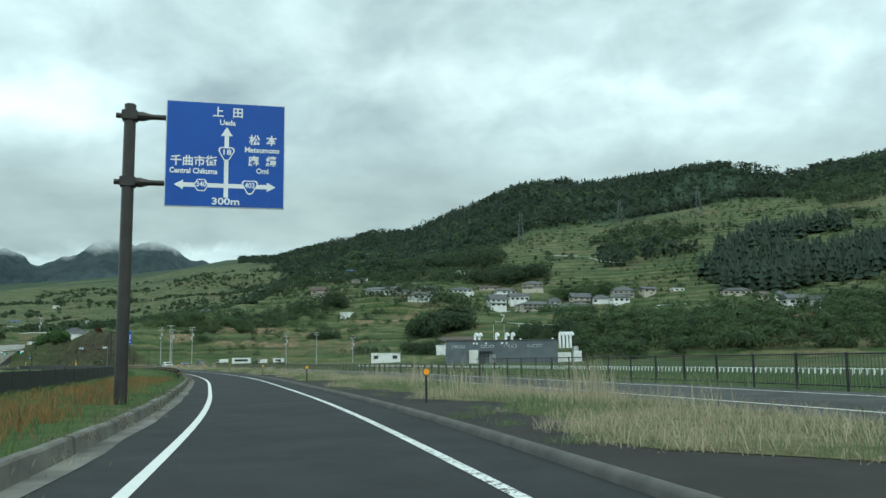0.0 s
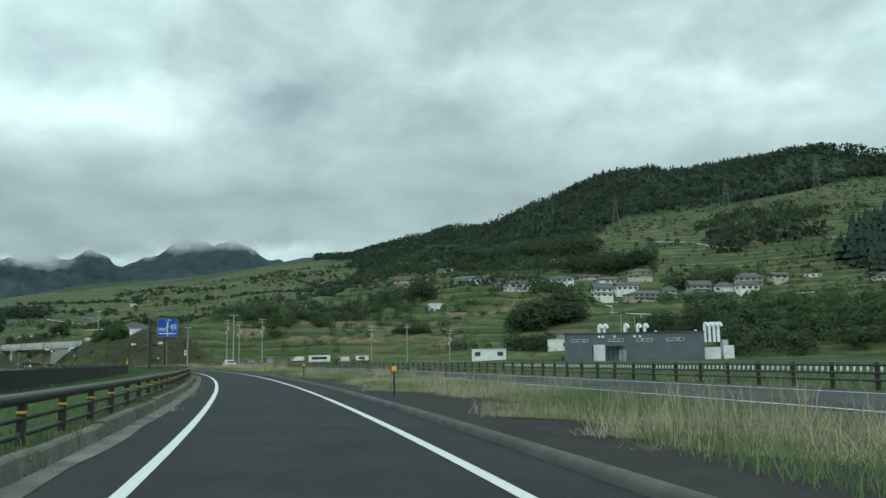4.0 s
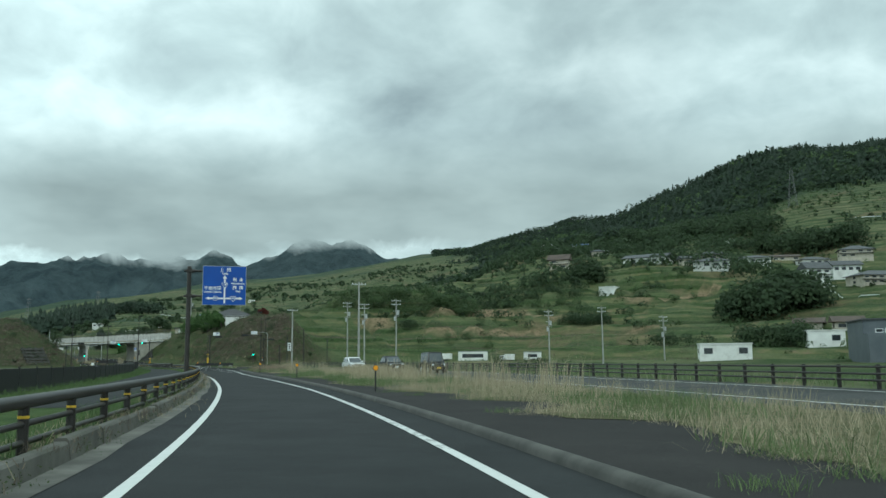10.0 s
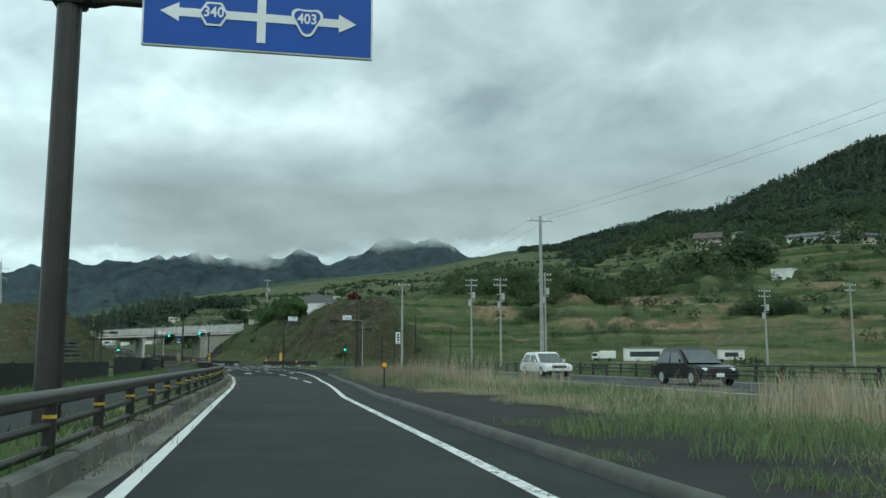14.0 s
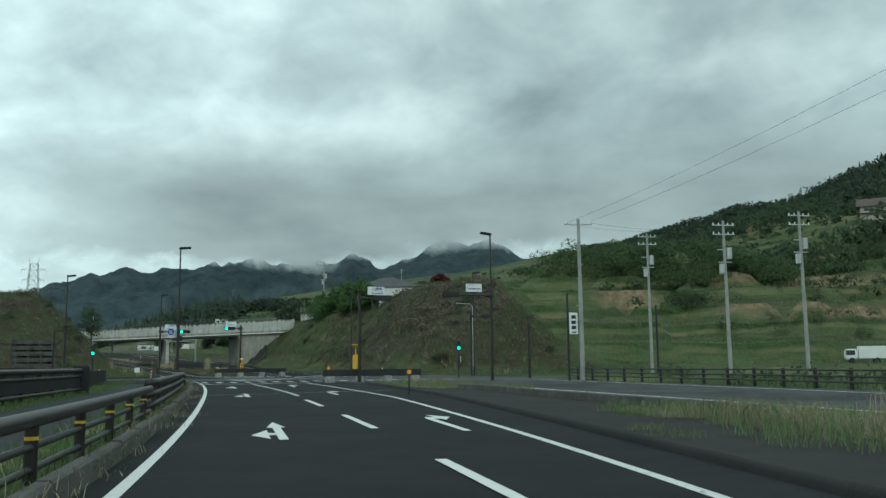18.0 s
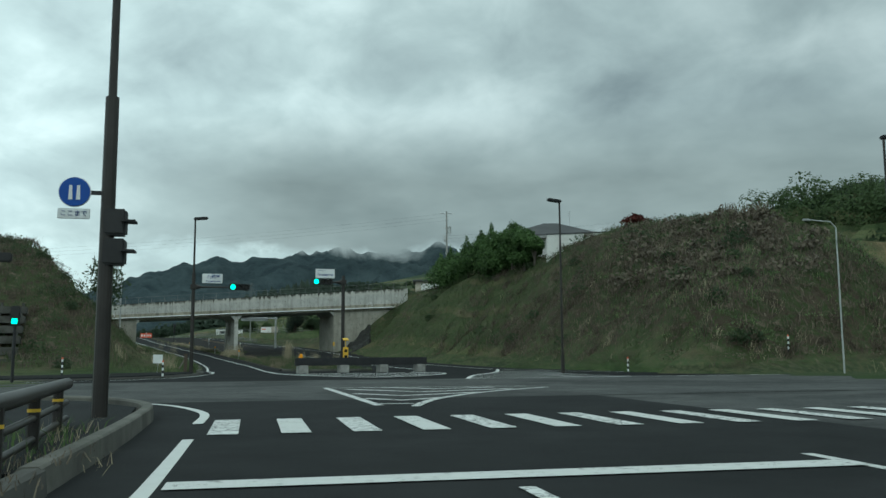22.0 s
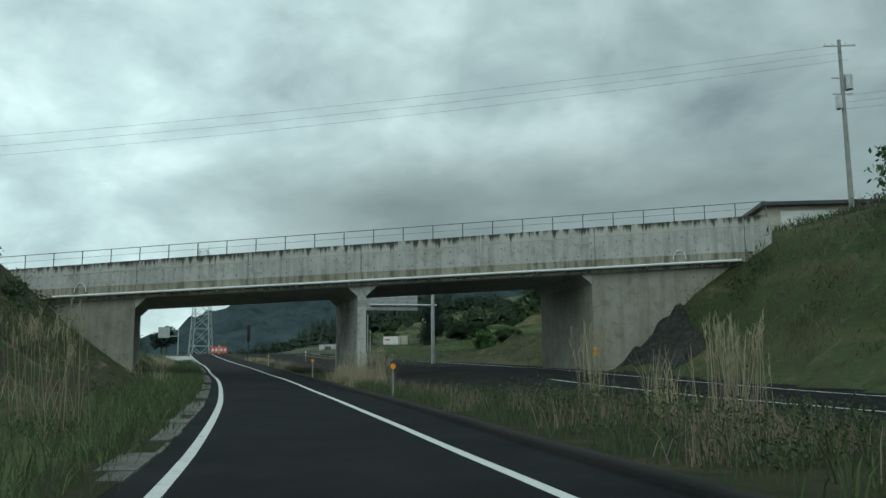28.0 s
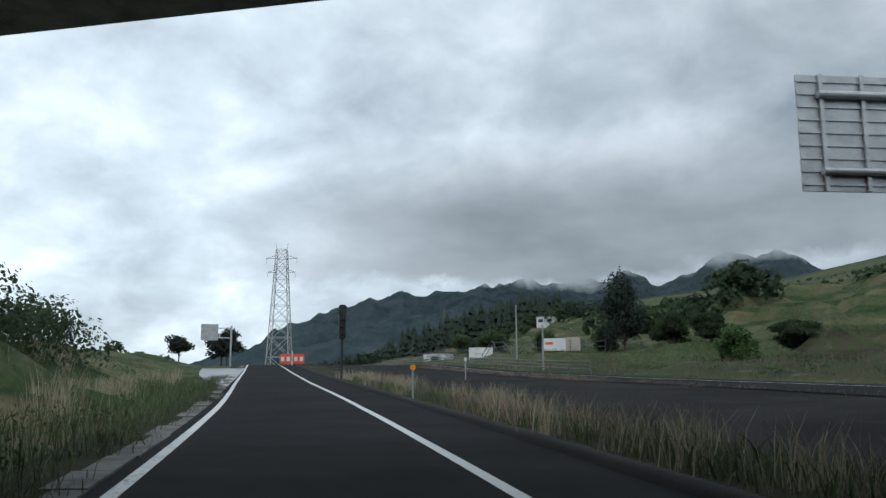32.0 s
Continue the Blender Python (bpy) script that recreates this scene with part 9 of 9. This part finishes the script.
# weeds that hang over the kerb and grow out of the gutter
p = strewn(190, 0, 288, lambda s: LEFT_KERB(s) - 0.25, lambda s: LEFT_KERB(s) + 0.12, 0.12)
v = np.concatenate([leaves(70, q, np.array([0.38, 0.38, 0.16]) * U(0.4, 1.2), 0.013, 0.2) for q in p])
tagged(fast_mesh("kerb_weeds", v, np.arange(len(v)).reshape(-1, 4), M["grass_deep"]), "green weeds growing over kerb", "weeds", kind="stuff")
k = 2400
p = strewn(k, 0, 288, lambda s: LEFT_KERB(s) - 0.1, lambda s: LEFT_KERB(s) + 0.2, 0.02, 26)
blades("gutter_straw", p, U(0.06, 0.22, k), 1.4, np.full(k, 0.008), M["straw"], "dry stalks in gutter", "weeds")
k = 9000
p = strewn(k, 0, 288, lambda s: LEFT_KERB(s) - 0.3, lambda s: LEFT_KERB(s) - 0.02, 0.19, 22)
blades("kerb_dead_grass", p, U(0.04, 0.16, k), 1.5, np.full(k, 0.010), M["brush"], "dead brown grass over kerb top", "weeds")
# beyond the crossing: median and left bank with reeds


def plumed_reeds(k, s_a, s_b, o0, o1, h0, h1, label, clump=40, ground_z=False):
    """Dry reed stalks that end in a feathery plume."""
    p = strewn(k, s_a, s_b, o0, o1, 0.02, clump, ground_z)
    h = U(h0, h1, k)
    lean = rng.normal(0, 0.10, (k, 2)) * h[:, None]
    top = p + np.concatenate([lean, h[:, None]], 1)
    blades("reed_leaves", p, h * U(0.35, 0.8, k), 0.9, np.full(k, 0.014), M["dock"], "dry drooping leaves of " + label, "reeds")
    w = np.array([0.006, 0.0, 0.0])
    v = np.stack([p - w, p + w, top + w * 0.6, top - w * 0.6], 1).reshape(-1, 3)
    tagged(fast_mesh("reed_stalks", v, np.arange(len(v)).reshape(-1, 4), M["straw"]), "stalks of " + label, "reeds", kind="stuff")
    m = 9
    q = np.repeat(top, m, 0) - np.stack([U(-0.012, 0.012, k * m), U(-0.012, 0.012, k * m), U(0.0, 0.3, k * m)], 1)
    blades("reed_plumes", q, U(0.10, 0.22, k * m), 0.9, np.full(k * m, 0.010), M["straw"], "feathery plumes of " + label, "reeds")


plumed_reeds(120, 382, 389.5, 4.3, 5.9, 0.8, 1.45, "golden reeds before bridge pier")
plumed_reeds(44, 365, 371, 7.0, 9.2, 1.3, 2.1, "tall reeds among median herbs")
plumed_reeds(60, 357, 362, 6.0, 7.6, 1.1, 1.8, "tall reeds in median")
plumed_reeds(34, 363, 369, -4.6, -3.0, 1.4, 2.2, "tall reeds on roadside bank", 12, True)
k = 17000
FAR_MEDIAN = table((330, 9.4), (364, 9.2), (374, 6.2), (382, 5.5), (600, 5.5))
p = strewn(k, 334, 440, 3.8, lambda s: FAR_MEDIAN(s) - 0.2, 0.02)
q, _ = road_place(p[:, 0], p[:, 1])
p = p[(q < 391) | (q > 403) | (U(0, 1, k) < 0.15)]
k = len(p)
blades("far_median_grass", p, U(0.1, 0.4, k), 0.7, np.full(k, 0.022), M["grass_deep"], "green grass in median beyond crossing")
k = 6500
p = strewn(k, 336, 440, 3.9, lambda s: FAR_MEDIAN(s) - 0.5, 0.02, 55)
q, _ = road_place(p[:, 0], p[:, 1])
p = p[(q < 391) | (q > 403)]
k = len(p)
blades("far_median_straw", p, U(0.2, 0.6, k), 0.7, np.full(k, 0.012), M["dock"], "dry grass in median beyond crossing")
for s_a, s_b, o0, o1, k, lb in ((345, 371, 6.2, 8.9, 260, "tall dry reeds among median herbs"), (338, 362, -7.5, -3.4, 160, "tall dry reeds on roadside bank")):
    p = strewn(k, s_a, s_b, o0, o1, 0.02, 60, ground_z=o0 < 0)
    blades("reeds", p, U(0.8, 1.55, k), 0.45, np.full(k, 0.016), M["straw"], lb, "reeds")
p = strewn(60, 346, 370, 5.6, 8.6, 0.05)
v = np.concatenate([leaves(150, q + np.array([0, 0, 0.25]), np.array([0.7, 0.7, 0.5]) * U(0.6, 1.2), 0.03, 0.2) for q in p])
tagged(fast_mesh("median_shrubs", v, np.arange(len(v)).reshape(-1, 4), M["grass_deep"]), "leafy green shrubs in median before bridge", "bushes", kind="stuff")
k = 30000
p = strewn(k, 334, 440, -9.0, lambda s: LL2(s) - 0.72, ground_z=True)
blades("left_bank_grass", p[: k // 2], U(0.2, 0.6, k // 2), 0.7, np.full(k // 2, 0.018), M["grass_deep"], "deep green grass on roadside bank")
blades("left_bank_grass", p[k // 2:], U(0.2, 0.55, k - k // 2), 0.8, np.full(k - k // 2, 0.014), M["grass"], "fresh green grass on roadside bank")
k = 900
p = strewn(k, 338, 425, -8.0, -3.0, ground_z=True, clump=60)
blades("left_bank_straw", p, U(0.5, 1.25, k), 0.5, np.full(k, 0.015), M["straw"], "tall dry grass on roadside bank")
k = 2200
p = strewn(k, 408, 446, -8.5, -3.4, ground_z=True, clump=50)
blades("left_bank_straw", p, U(0.4, 0.9, k), 0.6, np.full(k, 0.014), M["straw"], "golden brown dry grass on bank beyond bridge")
p = strewn(60, 421, 436, -10.5, -7.0, ground_z=True)
leaf_clumps("bank_thicket", p + np.array([0, 0, 0.7]), U(0.7, 1.3, 60), M["wood"], "dark tangled thicket on bank beyond bridge", 150, 0.07, 1.0, "bushes")
band("soil_left_beyond", 338, 520, lambda s: LL2(s) - 1.35, lambda s: LL2(s) - 0.44, 0.006, M["turf_deep"], 2.0, "dark soil and roots along road edge", "verge")
k = 9500
p = strewn(k, 338, 450, lambda s: LL2(s) - 1.45, lambda s: LL2(s) - 0.62, 0.01, 24)
blades("edge_weeds", p, U(0.06, 0.25, k), 1.2, np.full(k, 0.010), M["grass_deep"], "weeds growing over broken gutter", "weeds")
k = 2200
p = strewn(k, 381, 390, 3.9, 5.6, 0.02, 70)
blades("golden_tufts", p, U(0.35, 0.95, k), 0.5, np.full(k, 0.012), M["straw"], "golden dry grass stand before bridge pier")
k = 900
p = strewn(k, 395.5, 399.5, 5.4, 8.2, 0.02, 60)
blades("pier_weeds", p, U(0.12, 0.45, k), 0.9, np.full(k, 0.012), M["grass_deep"], "weeds round foot of bridge pier", "weeds")
k = 2400
p = strewn(k, 400, 446, 3.9, 5.2, 0.02, 90)
blades("golden_tufts", p, U(0.25, 0.7, k), 0.6, np.full(k, 0.012), M["straw"], "golden dry grass tufts beyond bridge")
k = 4200
p = strewn(k, 400, 470, 12.4, 13.6, 0.2, 24)
blades("shoulder_weeds", p, U(0.06, 0.3, k), 1.0, np.full(k, 0.012), M["dock"], "brown weeds along oncoming lane", "weeds")
k = 16000
p = strewn(k, 400, 490, 20.8, 52, ground_z=True)
q = fbm(p[:, 0], p[:, 1], 7.0, 79, 3)
g = q > 0.1
blades("field_edge_grass", p[g], U(0.2, 0.55, g.sum()), 0.9, np.full(g.sum(), 0.035), M["grass_deep"], "long grass beside field beyond bridge")
blades("field_edge_brush", p[~g], U(0.2, 0.6, (~g).sum()), 1.1, np.full((~g).sum(), 0.03), M["dead"], "brown brush beside field beyond bridge")
band("far_median_ground", 334.4, 560, lambda s: 3.6 + 1.6 * float(1 - smooth(334.3, 336.5, s)) if s < 336.5 else 3.6, lambda s: FAR_MEDIAN(s), 0.03, M["turf_deep"], 2.0, "grass grown median beyond crossing", "median")
# matted brush and low shrubs that break up the cut slopes
for s_a, s_b, o0, o1, k, m, hgt, lb in ((312, 350, 22, 42, 200, "brush", 0.25, "matted brown brush on cut slope"), (318, 396, -26, -7, 180, "brush", 0.25, "matted brown brush on grassy bank"),
                                        (312, 346, 22, 46, 190, "grass", 0.35, "green scrub on cut slope"), (346, 394, 22, 46, 260, "grass_deep", 0.35, "deep green scrub on cut slope"), (318, 396, -26, -6, 260, "grass_deep", 0.35, "green scrub on bank"),
                                        (268, 330, 30, 110, 520, "hedge", 0.45, "leafy green shrubs on bluff terraces"), (405, 480, 21, 60, 330, "wood", 0.3, "leafy green shrubs beyond bridge"), (398, 446, -22, -7, 170, "wood", 0.5, "dark bushes beyond bridge")):
    p = strewn(k, s_a, s_b, o0, o1, ground_z=True)
    V = [leaves(64, q + np.array([0, 0, hgt * 0.4]), np.array([1.1, 1.1, hgt]) * U(0.5, 1.5), 0.055, 0.3) for q in p if q[2] > 0.3]
    v = np.concatenate(V)
    tagged(fast_mesh("slope_scrub", v, np.arange(len(v)).reshape(-1, 4), M[m]), lb, "bushes", kind="stuff")
# dry grass that hangs over the brow of the bluff
p = np.array([(x, y, land_z(x, y) + 0.2) for x, y in zip(U(-131, -115, 90), U(300, 330, 90))])
p = p[(p[:, 2] > 5.5) & (p[:, 2] < 12.5)]
v = np.concatenate([leaves(90, q, np.array([1.3, 1.3, 0.55]) * U(0.6, 1.4), 0.16, 0.3) for q in p])
tagged(fast_mesh("brow_grass", v, np.arange(len(v)).reshape(-1, 4), M["brush"]), "matted dry grass over brow of bluff", "grass", kind="stuff")
# low leafy growth in the median and on the bank before the bridge
for s_a, s_b, o0, o1, k in ((336, 376, 4.6, 8.6, 70), (336, 420, -9.5, -3.2, 130)):
    p = strewn(k, s_a, s_b, o0, o1, 0.05, ground_z=o0 < 0)
    v = np.concatenate([leaves(150, q + np.array([0, 0, 0.12]), np.array([0.8, 0.8, 0.36]) * U(0.5, 1.5), 0.034, 0.3) for q in p])
    tagged(fast_mesh("bank_herbs", v, np.arange(len(v)).reshape(-1, 4), M["grass_deep"]), "leafy green herbs beside road", "weeds", kind="stuff")
# bushes on the slopes
for s_a, s_b, o0, o1, k, m, lb in ((318, 392, 24, 44, 60, "wood", "dark green bushes on cut slope"), (322, 396, -20, -9, 46, "wood", "dark green bushes on left bank"), (200, 285, 25, 34, 40, "wood", "bushes beyond guard rail")):
    p = strewn(k, s_a, s_b, o0, o1, ground_z=True)
    V = [leaves(150, q + np.array([0, 0, 0.25]), np.array([0.9, 0.9, 0.6]) * U(0.5, 1.3), 0.10) for q in p if q[2] > 0.2 or s_a < 300]
    v = np.concatenate(V)
    tagged(fast_mesh("slope_bushes", v, np.arange(len(v)).reshape(-1, 4), M[m]), lb, "bushes", kind="stuff")

# ---- vehicles on the oncoming lane ----
M["car_white"] = worn("white_car_paint", (0.72, 0.73, 0.73), (0.78, 0.79, 0.79), 1, 0.25, 0.0, 100, 0.0)
M["car_black"] = worn("black_car_paint", (0.010, 0.011, 0.013), (0.016, 0.017, 0.02), 1, 0.18, 0.0, 100, 0.0)
M["car_glass"] = worn("car_window_glass", (0.05, 0.06, 0.065), (0.08, 0.092, 0.098), 0.8, 0.06)
M["lamp_glass"] = worn("headlamp_glass", (0.6, 0.62, 0.64), (0.75, 0.77, 0.78), 4, 0.12)


def car(m, paint_, L, W, H, hood, label, van=False):
    """A car that faces -y: body, cabin, glass, lamps, wheels."""
    t = thing("car", m, label, "car")
    belt = H * (0.56 if not van else 0.52)
    y0, y1 = -L / 2, L / 2
    prof = [(y0 + 0.05, 0.28), (y0, 0.5), (y0 + 0.06, belt * 0.86), (y0 + hood * 0.55, belt * 0.97), (y0 + hood, belt), (y1 - 0.12, belt), (y1, belt * 0.8), (y1, 0.45), (y1 - 0.08, 0.28)]
    bm = bmesh.new()
    lo, hi = [bm.verts.new((-W / 2, y, z)) for y, z in prof], [bm.verts.new((W / 2, y, z)) for y, z in prof]
    bm.faces.new(lo[::-1]), bm.faces.new(hi)
    for i in range(len(prof)):
        j = (i + 1) % len(prof)
        bm.faces.new((lo[i], lo[j], hi[j], hi[i]))
    bmesh.ops.recalc_face_normals(bm, faces=bm.faces[:])
    bmesh.ops.bevel(bm, geom=bm.edges[:], offset=0.07, segments=3, affect="EDGES")
    part("body", bm, paint_, t)
    a = y0 + hood
    top = [(a + (0.36 if van else 0.85), H), (y1 - (0.12 if van else 0.75), H - 0.02), (y1 - 0.12, belt - 0.02), (a - 0.05, belt - 0.02)]
    bm = bmesh.new()
    n_ = len(top)
    inset = 0.17
    lo = [bm.verts.new((-(W / 2 - (inset if z > belt else 0.03)), y, z)) for y, z in top]
    hi = [bm.verts.new((W / 2 - (inset if z > belt else 0.03), y, z)) for y, z in top]
    bm.faces.new(lo), bm.faces.new(hi[::-1])
    for i in range(n_):
        j = (i + 1) % n_
        bm.faces.new((lo[j], lo[i], hi[i], hi[j]))
    bmesh.ops.recalc_face_normals(bm, faces=bm.faces[:])
    bmesh.ops.bevel(bm, geom=bm.edges[:], offset=0.05, segments=2, affect="EDGES")
    part("cabin", bm, paint_, t)

    def pane(name, q):
        me = mesh_of(name, q, [(0, 1, 2, 3)], M["car_glass"], t)
        return me
    ya, za = top[0]
    yb = top[3][0]
    wi = W / 2 - inset - 0.06
    f = 0.86
    pane("windscreen", [(-W / 2 + 0.12, yb - 0.03, belt + 0.05), (W / 2 - 0.12, yb - 0.03, belt + 0.05), (wi, yb + (ya - yb) * f - 0.03, belt + (H - belt) * f + 0.0), (-wi, yb + (ya - yb) * f - 0.03, belt + (H - belt) * f)])
    for sx in (-1, 1):
        for u0, u1 in ((0.06, 0.46), (0.52, 0.92)):
            ys = [yb + (top[2][0] - yb) * u for u in (u0, u1)]
            yt = [ya + (top[1][0] - ya) * u for u in (u0, u1)]
            xb, xt = sx * (W / 2 - 0.02), sx * (W / 2 - inset * 0.85)
            pane("side_window", [(xb, ys[0], belt + 0.05), (xb, ys[1], belt + 0.05), (xt, yt[1], H - 0.14), (xt, yt[0], H - 0.14)])
        part("headlamp", ball((sx * (W / 2 - 0.25), y0 + 0.12, belt * 0.72), 0.17, 10, squash=(1.1, 0.6, 0.6)), M["lamp_glass"], t)
        part("mirror", box(sx * (W / 2 + 0.02) - 0.06, yb + 0.25, belt + 0.06, sx * (W / 2 + 0.02) + 0.12 * sx, yb + 0.37, belt + 0.2, 0.02), paint_, t)
    part("grille", box(-0.45, y0 - 0.01, 0.52, 0.45, y0 + 0.04, 0.68, 0.01), M["black"], t)
    part("plate", box(-0.17, y0 - 0.025, 0.36, 0.17, y0 - 0.005, 0.5), M["yellow"] if van else M["sign_white"], t)
    part("bumper", box(-W / 2 + 0.08, y0 - 0.02, 0.26, W / 2 - 0.08, y0 + 0.1, 0.36, 0.02), M["black"], t)
    for sx in (-1, 1):
        for yy in (y0 + L * 0.18, y1 - L * 0.2):
            w = part("wheel", rod((sx * (W / 2 - 0.2), yy, 0.3), (sx * (W / 2 + 0.005), yy, 0.3), 0.3, seg=18), M["rubber"], t)
            part("rim", rod((sx * (W / 2), yy, 0.3), (sx * (W / 2 + 0.015), yy, 0.3), 0.2, seg=14), M["galv"], w)
    return t


car(beside(231.0, 17.8, 0.0), M["car_white"], 4.6, 1.75, 1.5, 1.25, "white estate car on oncoming lane")
car(beside(213.0, 17.4, 0.0), M["car_black"], 4.2, 1.7, 1.52, 1.2, "black compact car on oncoming lane")
car(beside(196.8, 17.0, 0.0), M["car_black"], 3.4, 1.48, 1.74, 0.75, "black tall small van on oncoming lane", True)

# notice and dark rails at the far left corner
t = thing("notice_plate", beside(336.7, -4.25, 0.1), "white notice plate on bent stake", "notice")
part("stake", rod((0, 0, -0.2), (0.03, 0, 0.75), 0.02, seg=6), M["galv"], t)
part("plate", box(-0.28, -0.02, 0.45, 0.3, 0.0, 1.0), M["sign_white"], t)
cf = tagged(new("corner_fence"), "short dark timber fence in grass beside mast", "fence")
for i in range(7):
    s, o = 332.0 + i * 0.9, -2.5 - 0.1 * (i % 2)
    ob = part("picket", box(-0.05, -0.05, -0.1, 0.05, 0.05, 0.95 + 0.1 * (i % 3)), M["wall_brown"], cf)
    ob.matrix_basis = beside(s, o)
part("brace", rod(at(331.2, -2.9, 0.3), at(338.0, -2.5, 0.95), 0.04, seg=6), M["wall_brown"], cf)
